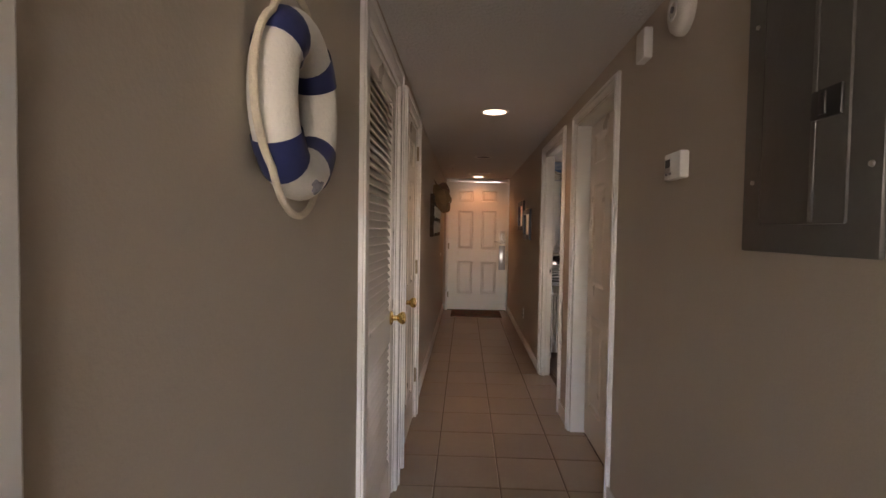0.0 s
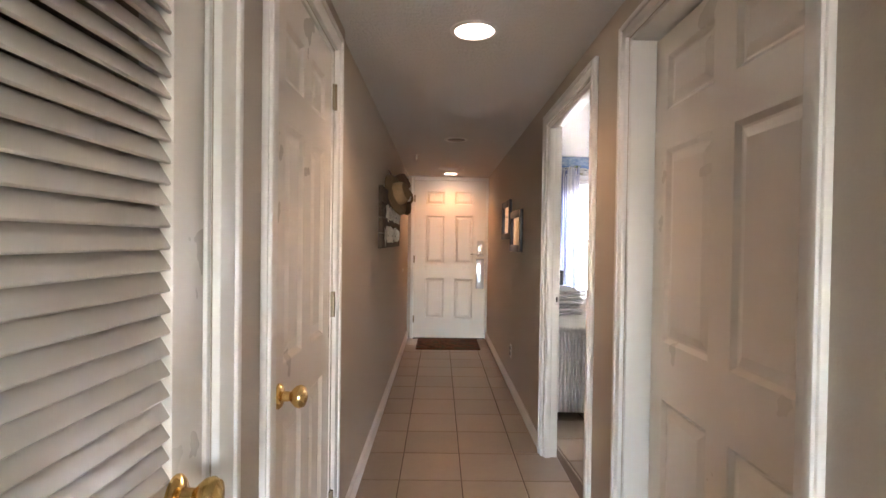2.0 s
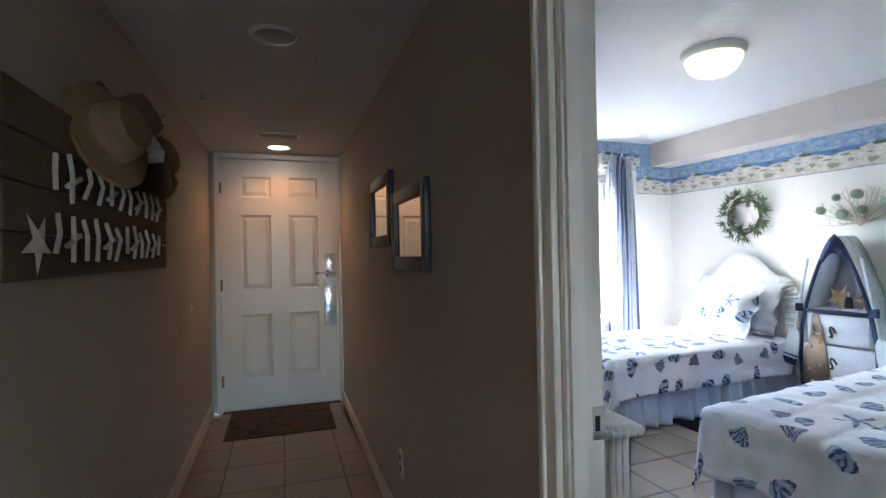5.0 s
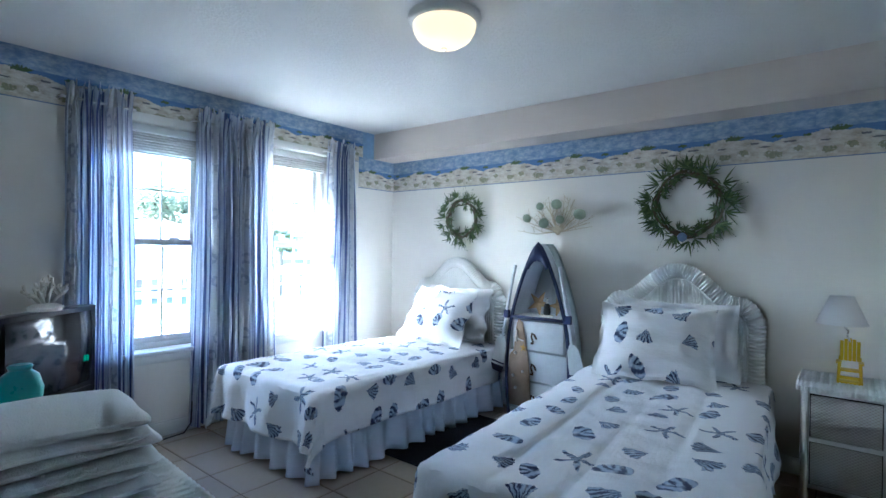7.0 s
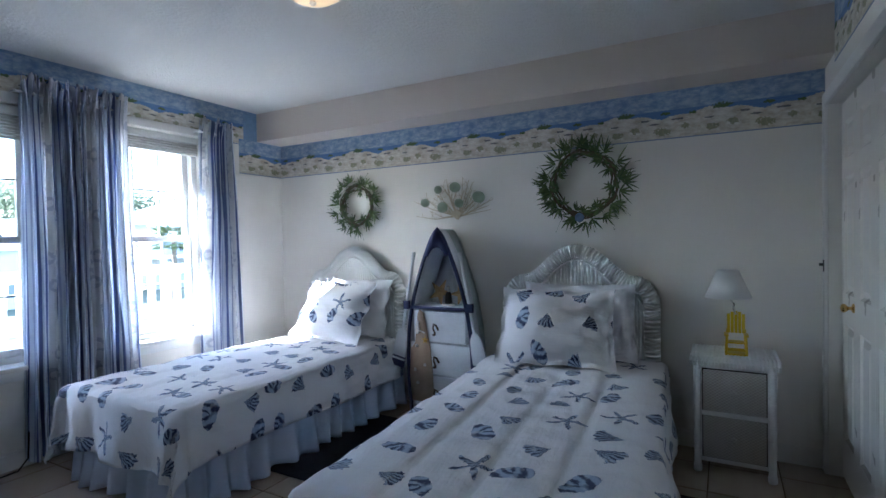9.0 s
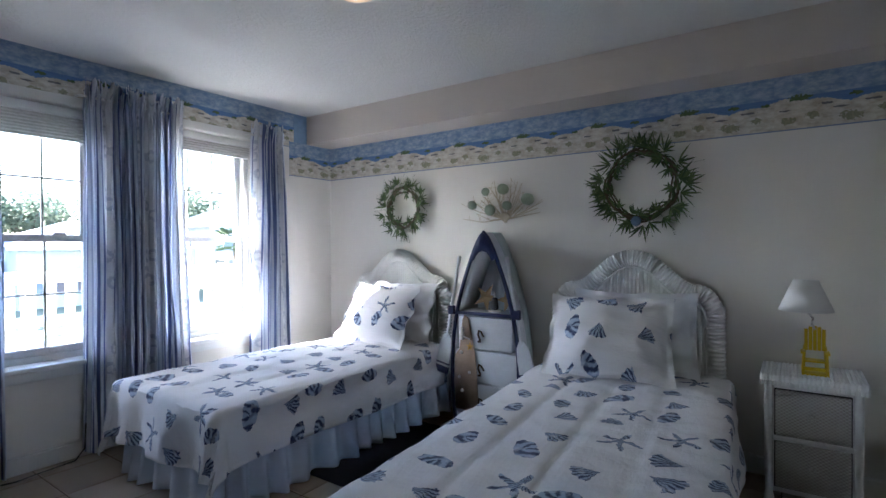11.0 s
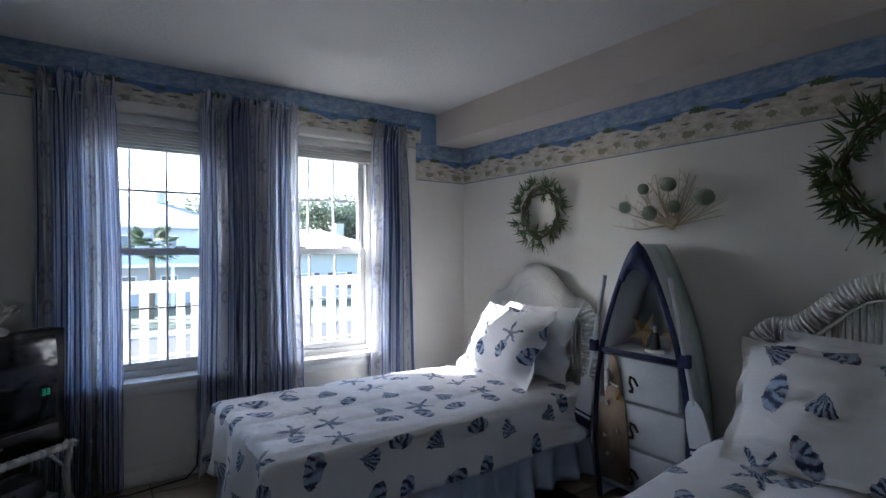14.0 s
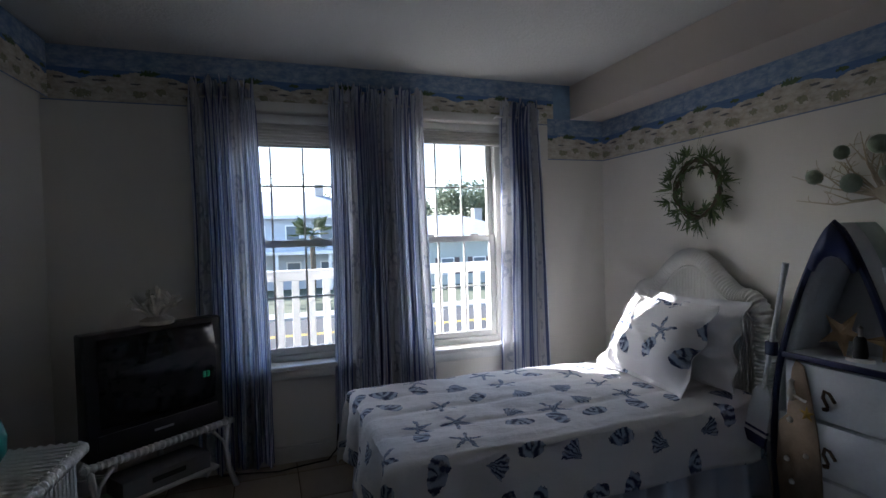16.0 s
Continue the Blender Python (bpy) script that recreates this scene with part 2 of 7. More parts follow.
# hall's end wall round the entrance door
FD = (-0.046, 0.875)
structure("wall_entrance", boxes((LX - 0.12, FY + 0.02, 0, FD[0] - 0.03, FY + 0.2, TOP), (FD[1] + 0.03, FY + 0.02, 0, RX2, FY + 0.2, TOP), (FD[0] - 0.03, FY + 0.02, 2.055, FD[1] + 0.03, FY + 0.2, TOP)), M_WALL, "beige wall round the entrance door", "wall")
structure("wall_closets", boxes((LX - 0.9, 1.3, 0, LX - 0.8, 3.7, TOP), (LX - 0.8, 1.3, 0, LX - 0.12, 1.4, TOP), (LX - 0.8, 2.60, 0, LX - 0.12, 2.68, TOP), (LX - 0.8, 3.6, 0, LX - 0.12, 3.7, TOP), (1.65, 2.2, 0, 1.75, 3.26, TOP), (0.968, 2.2, 0, 1.65, 2.3, TOP), (0.968, 3.34, 0, 1.65, 3.36, TOP)), M_WALL, "plain walls inside the closets", "wall")
structure("ceiling_hall", boxes((LX, 0.25, HC, RX, 3.68, HC + 0.12), (LX2, 3.68, HC, RX3, FY + 0.02, HC + 0.12)), M_CEIL, "low white stippled hall ceiling", "ceiling")
hall_things += [o for o in scene.objects if o not in marker]
# plain unseen living room behind the walk's start, with an assumed opening for daylight
structure("wall_living", boxes((-3.2, -4.1, 0, -3.05, 0.33, TOP), (-3.2, 0.33, 0, LX - 0.28, 0.48, TOP), (2.6, -4.1, 0, 2.75, -0.6, TOP), (0.62, -0.6, 0, 2.75, -0.45, TOP), (-3.05, -4.1, 0, -1.20, -3.95, TOP), (1.10, -4.1, 0, 2.6, -3.95, TOP), (-1.20, -4.1, 2.05, 1.10, -3.95, TOP), (-1.20, -4.1, 0, 1.10, -3.95, 0.60)), M_WALL, "plain beige living room walls", "wall")
structure("ceiling_bedroom", boxes((0.95, SY, BC, EX, NY, BC + 0.12), (0.95, 3.42, BC, 2.60, SY, BC + 0.12)), M_CEIL, "white stippled bedroom ceiling", "ceiling")
structure("ceiling_living", boxes((-3.05, -3.95, HC + 0.24, 2.6, 0.36, HC + 0.36)), M_CEIL, "white living room ceiling", "ceiling")
# nearly the cream wall's finish, in an even darker and browner tone
structure("soffit", boxes((SOF_X, SY, SOF_Z, EX, NY, BC - 0.003)), plain("soffit_dark_cream", (0.60, 0.535, 0.475), 0.75, var=0.05, scale=2.0, grain=140, bump=0.25, dist=0.003), "cream boxed soffit above the headboard wall", "soffit")

# ---- trim, doors and windows ----
marker = set(scene.objects)
def casing(name, x, side, y0, y1, top, w=0.062, t=0.016, depth=0.0, label="white painted door casing"):
    """Moulded casing on a wall face at x, standing out to side (+1 or -1), round an opening."""
    bm = bmesh.new()

    def strip(a0, b0, a1, b1):
        x0, x1 = sorted((x, x + side * t))
        box(bm, x0, a0, b0, x1, a1, b1, 0.004)
    strip(y0 - w, 0.0, y0, top + w)
    strip(y1, 0.0, y1 + w, top + w)
    strip(y0 + 0.001, top, y1 - 0.001, top + w)
    for e, s in ((y0 - w + 0.006, 1), (y1 + w - 0.006, -1)):
        x0, x1 = sorted((x + side * (t - 0.002), x + side * (t + 0.007)))
        a, b = sorted((e, e + s * 0.020))
        box(bm, x0, a, 0.0, x1, b, top + w - 0.008, 0.003)
    x0, x1 = sorted((x + side * (t - 0.002), x + side * (t + 0.007)))
    box(bm, x0, y0 - w + 0.03, top + w - 0.026, x1, y1 + w - 0.03, top + w - 0.006, 0.003)
    return solid(name, bm, M_TRIM, label, "door trim", kind="structure")


def jamb(name, x0, x1, y0, y1, top, stop_x=None):
    bm = bmesh.new()
    t = 0.014
    box(bm, x0, y0 - 0.001, 0, x1, y0 + t, top, 0.002)
    box(bm, x0, y1 - t, 0, x1, y1 + 0.001, top, 0.002)
    box(bm, x0, y0 + t, top - t, x1, y1 - t, top + 0.001, 0.002)
    if stop_x is not None:
        box(bm, stop_x, y0 + t, 0, stop_x + 0.03, y0 + t + 0.011, top - t, 0.002)
        box(bm, stop_x, y1 - t - 0.011, 0, stop_x + 0.03, y1 - t, top - t, 0.002)
        box(bm, stop_x, y0 + t + 0.012, top - t - 0.011, stop_x + 0.03, y1 - t - 0.012, top - t, 0.002)
    return solid(name, bm, M_TRIM, "white painted door jamb", "door trim", kind="structure")


def frustum(bm, u0, v0, u1, v1, h0, h1, inset):
    """A raised field in the plane of x (right) and z (up), standing out along -y."""
    a = [bm.verts.new((u, -h0, v)) for u, v in ((u0, v0), (u1, v0), (u1, v1), (u0, v1))]
    b = [bm.verts.new((u, -h1, v)) for u, v in ((u0 + inset, v0 + inset), (u1 - inset, v0 + inset), (u1 - inset, v1 - inset), (u0 + inset, v1 - inset))]
    for k in range(4):
        bm.faces.new((a[k], a[(k + 1) % 4], b[(k + 1) % 4], b[k]))
    bm.faces.new(b)


def panel_leaf(width, height, thick, panels):
    """A moulded door leaf; the front looks along -y, x runs 0 to width."""
    bm = bmesh.new()
    box(bm, 0, 0.011, 0, width, thick, height, 0.002)
    us = sorted({0.0, width, *[p[0] for p in panels], *[p[2] for p in panels]})
    vs = sorted({0.0, height, *[p[1] for p in panels], *[p[3] for p in panels]})
    grid = {}

    def vert(i, j):
        if (i, j) not in grid:
            grid[i, j] = bm.verts.new((us[i], 0.0, vs[j]))
        return grid[i, j]
    for i in range(len(us) - 1):
        for j in range(len(vs) - 1):
            cu, cv = (us[i] + us[i + 1]) / 2, (vs[j] + vs[j + 1]) / 2
            if not any(p[0] < cu < p[2] and p[1] < cv < p[3] for p in panels):
                bm.faces.new((vert(i, j), vert(i + 1, j), vert(i + 1, j + 1), vert(i, j + 1)))
    for u0, v0, u1, v1 in panels:
        frustum(bm, u0, v0, u1, v1, 0.0, -0.0105, 0.013)
        frustum(bm, u0 + 0.020, v0 + 0.020, u1 - 0.020, v1 - 0.020, -0.0105, -0.002, 0.026)
    box(bm, 0.0005, 0.0004, 0.0005, 0.004, 0.0115, height - 0.0005)
    box(bm, width - 0.004, 0.0004, 0.0005, width - 0.0005, 0.0115, height - 0.0005)
    box(bm, 0.004, 0.0004, height - 0.004, width - 0.004, 0.0115, height - 0.0005)
    return bm


def knob_set(parent, x, z, y=0.0, material=None):
    """A round knob with its rose, standing out along -y."""
    material = material or M_BRASS
    m = Matrix.Translation((x, y, z)) @ Matrix.Rotation(radians(90), 4, "X")
    bm = lathe(bmesh.new(), [(0.0, 0.0), (0.032, 0.0), (0.032, 0.004), (0.026, 0.010), (0.013, 0.013), (0.012, 0.030), (0.018, 0.036), (0.027, 0.046), (0.029, 0.056), (0.024, 0.066), (0.012, 0.071), (0.0, 0.072)], m, 28)
    return part("door_knob", bm, material, parent, "polished brass round knob")


def hinge(parent, x, z, y=0.0):
    bm = bmesh.new()
    box(bm, x - 0.016, y - 0.004, z - 0.045, x + 0.016, y + 0.001, z + 0.045, 0.001)
    cyl(bm, 0.006, 0.006, 0.092, Matrix.Translation((x, y - 0.007, z - 0.046)), 12)
    return part("hinge", bm, M_HINGE, parent, "worn bronze butt hinge")


# leaf frames: local x along the leaf, -y out of the wall
def on_west(y, x=LX):      # looks east; local x runs north
    return Matrix.Translation((x, y, 0)) @ Matrix.Rotation(radians(90), 4, "Z")


def on_east_side(y, x):    # looks west; local x runs south
    return Matrix.Translation((x, y, 0)) @ Matrix.Rotation(radians(-90), 4, "Z")


# entrance door
door_1 = thing("door_1", (FD[0], FY, 0.0), "white six-panel metal entrance door with keycard lock, closed", "door", kind="structure")
W = FD[1] - FD[0]
part("leaf", panel_leaf(W, 2.035, 0.044, [(a, c, b, d) for a, b in ((0.150, 0.385), (0.522, 0.757)) for c, d in ((0.262, 0.777), (0.972, 1.582), (1.725, 1.895))]), M_DOOR, door_1, smooth=False)
bm = bmesh.new()
box(bm, 0.812, -0.018, 1.062, 0.892, 0.002, 1.268, 0.006)
part("lock_case", bm, M_STEEL, door_1, "brushed metal keycard lock")
bm = bmesh.new()
tube(bm, [(0.838, -0.015, 1.10), (0.838, -0.060, 1.10), (0.825, -0.066, 1.10), (0.725, -0.062, 1.096)], 0.009, 10)
part("lever", bm, M_STEEL, door_1, "metal lever handle")
bm = bmesh.new()
box(bm, 0.800, -0.006, 0.651, 0.902, 0.002, 1.036, 0.003)
part("scuff_plate", bm, plain("plate_bright", (0.80, 0.84, 0.90), 0.22, 0.6, var=0.05, bump=0.02), door_1, "pale shiny metal plate")
for hz in (0.25, 1.02, 1.80):
    hinge(door_1, -0.004, hz)
bm = bmesh.new()
for x0, x1, z0, z1 in ((FD[0] - 0.042, FD[0] - 0.003, 0, 2.082), (FD[1] + 0.003, FD[1] + 0.0285, 0, 2.082), (FD[0] - 0.002, FD[1] + 0.002, 2.040, 2.082)):
    box(bm, x0, FY - 0.012, z0, x1, FY + 0.021, z1, 0.003)
solid("door_trim_entrance", bm, M_TRIM, "white metal frame round the entrance door", "door trim", kind="structure")
structure("threshold", boxes((FD[0], FY - 0.03, 0.0, FD[1], FY + 0.10, 0.012)), plain("threshold_dark", (0.06, 0.045, 0.035), 0.5), "dark door threshold", "threshold")
structure("wall_outside_door", boxes((FD[0] - 0.03, FY + 0.16, 0.0, FD[1] + 0.03, FY + 0.19, 2.05)), M_DOOR, "outer face behind the entrance door", "wall")

# second closet door on the west side
door_2 = thing("door_2", on_west(D_TWO[0] + 0.016, LX - 0.006), "white six-panel hall closet door with brass knob, closed", "door", kind="structure")
w2 = D_TWO[1] - D_TWO[0] - 0.032
half2 = (w2 - 0.30) / 2
part("leaf", panel_leaf(w2, 1.910, 0.035, [(a, c, b, d) for a, b in ((0.105, 0.105 + half2), (w2 - 0.105 - half2, w2 - 0.105)) for c, d in ((0.20, 0.782), (0.925, 1.543), (1.650, 1.800))]), M_DOOR, door_2, smooth=False).location.z = 0.012
knob_set(door_2, 0.066, 0.865)
for hz in (0.293, 1.022, 1.771):
    hinge(door_2, w2 + 0.006, hz, -0.006)
casing("door_trim_two", LX, 1, D_TWO[0], D_TWO[1], DTOP, w=0.072)
jamb("door_jamb_two", LX - 0.119, LX - 0.001, D_TWO[0], D_TWO[1], DTOP)

# louvred closet door
door_3 = thing("door_3", on_west(D_LOUV[0] + 0.016, LX - 0.006), "white louvred closet door with brass knob, closed", "door", kind="structure")
w3, st, sl_ = D_LOUV[1] - D_LOUV[0] - 0.032, 0.098, 0.110
bm = bmesh.new()
for x0, x1, z0, z1 in ((0, sl_, 0.012, 1.922), (w3 - st, w3, 0.012, 1.922), (sl_, w3 - st, 0.012, 0.20), (sl_, w3 - st, 0.752, 0.895), (sl_, w3 - st, 1.835, 1.922)):
    box(bm, x0, 0, z0, x1, 0.034, z1, 0.003)
part("door_frame", bm, M_DOOR, door_3)
slat = bmesh.new()
box(slat, sl_ - 0.004, -0.020, -0.0035, w3 - st + 0.004, 0.020, 0.0035, 0.003)
slat_me = mesh_of("slat", slat, M_DOOR)
for z0, z1 in ((0.215, 0.742), (0.908, 1.826)):
    count = round((z1 - z0) / 0.0312)
    for k in range(count + 1):
        ob = new("slat", slat_me)
        ob.parent = door_3
        ob.matrix_basis = Matrix.Translation((0, 0.016, z0 + (z1 - z0) * k / count)) @ Matrix.Rotation(radians(57 + 1.5 * math.sin(k * 2.3)), 4, "X")
knob_set(door_3, w3 - 0.090, 0.865)
for hz in (0.22, 0.996, 1.730):
    hinge(door_3, -0.004, hz, -0.006)
casing("door_trim_louvre", LX, 1, D_LOUV[0], D_LOUV[1], DTOP, w=0.085)
jamb("door_jamb_louvre", LX - 0.119, LX - 0.001, D_LOUV[0], D_LOUV[1], DTOP)

# closet door on the east side, set back in its opening
door_4 = thing("door_4", on_east_side(D_CLOS[1] - 0.016, 0.990), "white six-panel closet door with brass finger pull, closed", "door", kind="structure")
w4, h4 = D_CLOS[1] - D_CLOS[0] - 0.032, 1.910
part("leaf", panel_leaf(w4, h4, 0.034, [(a, c, b, d) for a, b in ((0.085, 0.351), (w4 - 0.351, w4 - 0.085)) for c, d in ((0.19, 0.755), (0.938, 1.543), (1.667, 1.838))]), M_DOOR, door_4, smooth=False).location.z = 0.012
bm = lathe(bmesh.new(), [(0.0, 0.0), (0.030, 0.0), (0.031, 0.003), (0.025, 0.005), (0.021, 0.002), (0.0, 0.0015)], Matrix.Translation((w4 - 0.062, -0.0005, 0.834)) @ Matrix.Rotation(radians(90), 4, "X"), 28)
part("finger_pull", bm, M_BRASS, door_4, "round brass finger pull")
casing("door_trim_closet", RX, -1, D_CLOS[0], D_CLOS[1], DTOP, w=0.055)
jamb("door_jamb_closet", RX + 0.001, RX2 - 0.002, D_CLOS[0], D_CLOS[1], DTOP)

# bedroom doorway
casing("door_trim_bedroom", RX3, -1, D_BED[0], D_BED[1], DTOP)
casing("door_trim_bedroom_inner", RXB, 1, D_BED[0] - 0.012, D_BED[1] + 0.020, DTOP + 0.012, t=0.012)
jamb("door_jamb_bedroom", RX3 + 0.001, RXB + 0.003, D_BED[0], D_BED[1], DTOP, 0.911)
bm = bmesh.new()
box(bm, 0.958, D_BED[1] - 0.0175, 0.895, 0.9835, D_BED[1] - 0.0138, 0.957, 0.001)
strike = thing("strike_plate", (0, 0, 0), "worn brass strike plate on the white jamb", "strike plate")
part("plate", bm, M_STEEL, strike)
# near-black box on the plate; the hole's shade is put into its colour
bm = bmesh.new()
box(bm, 0.962, D_BED[1] - 0.0185, 0.912, 0.972, D_BED[1] - 0.0170, 0.940)
part("latch_hole", bm, plain("latch_hole_shade", (0.02, 0.02, 0.02), 0.8), strike)

# corner trim at the start of the west wall
structure("trim_west_end", boxes((LX - 0.10, 0.375, 0, LX + 0.014, 0.465, HC), bevel=0.004), M_TRIM, "white corner trim at the end of the hall wall", "trim")
structure("wall_over_hall", boxes((LX - 0.12, 0.20, HC + 0.121, RX, 0.33, TOP)), M_WALL, "plain wall over the start of the hall", "wall")


def baseboard(name, segs):
    bm = bmesh.new()
    for x0, y0, x1, y1 in segs:
        dx, dy = abs(x1 - x0), abs(y1 - y0)
        box(bm, x0, y0, 0, x1, y1, 0.088, 0.002)
        if dx < dy:
            s = 0.008 if x1 - x0 > 0 else -0.008
            box(bm, x0, y0, 0.088, x0 + (x1 - x0) * 0.55, y1, 0.100, 0.002)
        else:
            box(bm, x0, min(y0, y1) if name != "baseboard_north" else y0 + (y1 - y0) * 0.45, 0.088, x1, y1 if name == "baseboard_north" else y0 + (y1 - y0) * 0.55, 0.100, 0.002)
    return solid(name, bm, M_TRIM, "white painted baseboard", "baseboard", kind="structure")


bw = 0.015
for ob in (baseboard("baseboard_west", [(LX, 0.466, LX + bw, 1.652), (LX, 3.563, LX + bw, 3.68), (LX2, 3.682, LX2 + bw, FY + 0.005)]),
           baseboard("baseboard_middle", [(RX - bw, -0.5, RX, 2.439), (RX3 - bw, 3.387, RX3, 3.656), (RX3 - bw, 4.654, RX3, FY + 0.005)]),
           baseboard("baseboard_bedroom_west", [(RXB, 4.675, RXB + bw, NY - 0.02)]),
           ):
    pass
hall_things += [o for o in scene.objects if o not in marker]
baseboard("baseboard_north", [(1.26, NY - bw, EX - bw, NY)])
baseboard("baseboard_east", [(EX - bw, SY, EX, NY - bw)])


# windows
M_GLASS = Nodes("window_glass").out((1, 1, 1), 0.0, 0.0, Transmission_Weight=1.0, IOR=1.01, Specular_IOR_Level=0.35)
M_VINYL = plain("vinyl_white", (0.80, 0.80, 0.78), 0.35, var=0.04, bump=0.03)
M_BLIND = plain("blind_slats", (0.62, 0.60, 0.56), 0.5, var=0.08, bump=0.05)


def window(k, x0, x1):
    win = thing("window_%d" % k, (x0, NY + 0.085, WZ0), "white double-hung window with grids and raised blind", "window", kind="structure")
    w, h = x1 - x0, WZ1 - WZ0
    bm = bmesh.new()
    f = 0.045
    for b in ((0, 0, 0, f, 0.09, h), (w - f, 0, 0, w, 0.09, h), (f, 0, h - f, w - f, 0.09, h), (f, 0, 0, w - f, 0.09, 0.035)):
        box(bm, *b, bevel=0.003)
    part("window_frame", bm, M_VINYL, win)
    bm = bmesh.new()
    box(bm, -0.03, -0.125, -0.028, w + 0.03, 0.0, -0.001, 0.006)
    box(bm, -0.012, -0.100, -0.085, w + 0.012, -0.086, -0.029, 0.003)
    part("window_sill", bm, M_VINYL, win, "white painted sill and apron")
    mid = 1.283 - WZ0
    for z0, z1, y in ((0.036, mid + 0.02, 0.022), (mid - 0.018, h - f - 0.001, 0.052)):
        bm = bmesh.new()
        s, g = 0.040, 0.011
        xa, xb = f + 0.001, w - f - 0.001
        for b in ((xa, y, z0, xa + s, y + 0.026, z1), (xb - s, y, z0, xb, y + 0.026, z1), (xa + s, y, z0, xb - s, y + 0.026, z0 + s), (xa + s, y, z1 - s, xb - s, y + 0.026, z1)):
            box(bm, *b, bevel=0.002)
        gx0, gx1, gz0, gz1 = xa + s, xb - s, z0 + s, z1 - s
        for q in (1, 2):
            cx = gx0 + (gx1 - gx0) * q / 3
            box(bm, cx - g / 2, y + 0.006, gz0, cx + g / 2, y + 0.020, gz1)
        cz = (gz0 + gz1) / 2
        box(bm, gx0, y + 0.0055, cz - g / 2, gx1, y + 0.0205, cz + g / 2)
        sash = part("sash", bm, M_VINYL, win)
        bm = bmesh.new()
        box(bm, gx0 - 0.004, y + 0.0115, gz0 - 0.004, gx1 + 0.004, y + 0.0145, gz1 + 0.004)
        pane = part("pane", bm, M_GLASS, sash)
        pane.visible_shadow = False
    bm = bmesh.new()
    for q in (0.28, 0.72):
        box(bm, w * q - 0.03, 0.004, mid + 0.02, w * q + 0.03, 0.024, mid + 0.034, 0.003)
    part("sash_lock", bm, M_VINYL, win)
    bm = bmesh.new()
    for q in (0.36, 0.69):
        box(bm, w * q - 0.035, 0.010, 0.044, w * q + 0.035, 0.022, 0.062, 0.003)
    part("sash_lift", bm, M_VINYL, win)
    blind = part("blind", boxes((0.012, -0.045, h - 0.050, w - 0.012, -0.002, h - 0.004), bevel=0.003), M_VINYL, win, "white blind head rail, blind drawn up")
    sl = mesh_of("blind_slat", boxes((0.016, -0.044, -0.0060, w - 0.016, -0.004, 0.0060), bevel=0.0025), M_BLIND)
    low = 1.84 - WZ0 if k == 1 else 1.90 - WZ0
    n = int((h - 0.055 - low) / 0.0175)
    for i in range(n):
        ob = new("blind_slat", sl)
        ob.parent = blind
        ob.location = (0.001 * math.sin(i * 3.1), 0.003 * math.cos(i * 1.7), h - 0.064 - i * 0.0175)
    # drywall return and head casing
    return win


for k, (a, b) in enumerate(WIN):
    window(k + 1, a, b)
    bm = boxes((a - 0.055, NY - 0.014, WZ0, a - 0.001, NY, WZ1 + 0.055), (b + 0.001, NY - 0.014, WZ0, b + 0.055, NY, WZ1 + 0.055), (a, NY - 0.014, WZ1 + 0.001, b, NY, WZ1 + 0.055), bevel=0.003)
    solid("window_trim_%d" % (k + 1), bm, M_TRIM, "white painted window casing", "window trim", kind="structure")


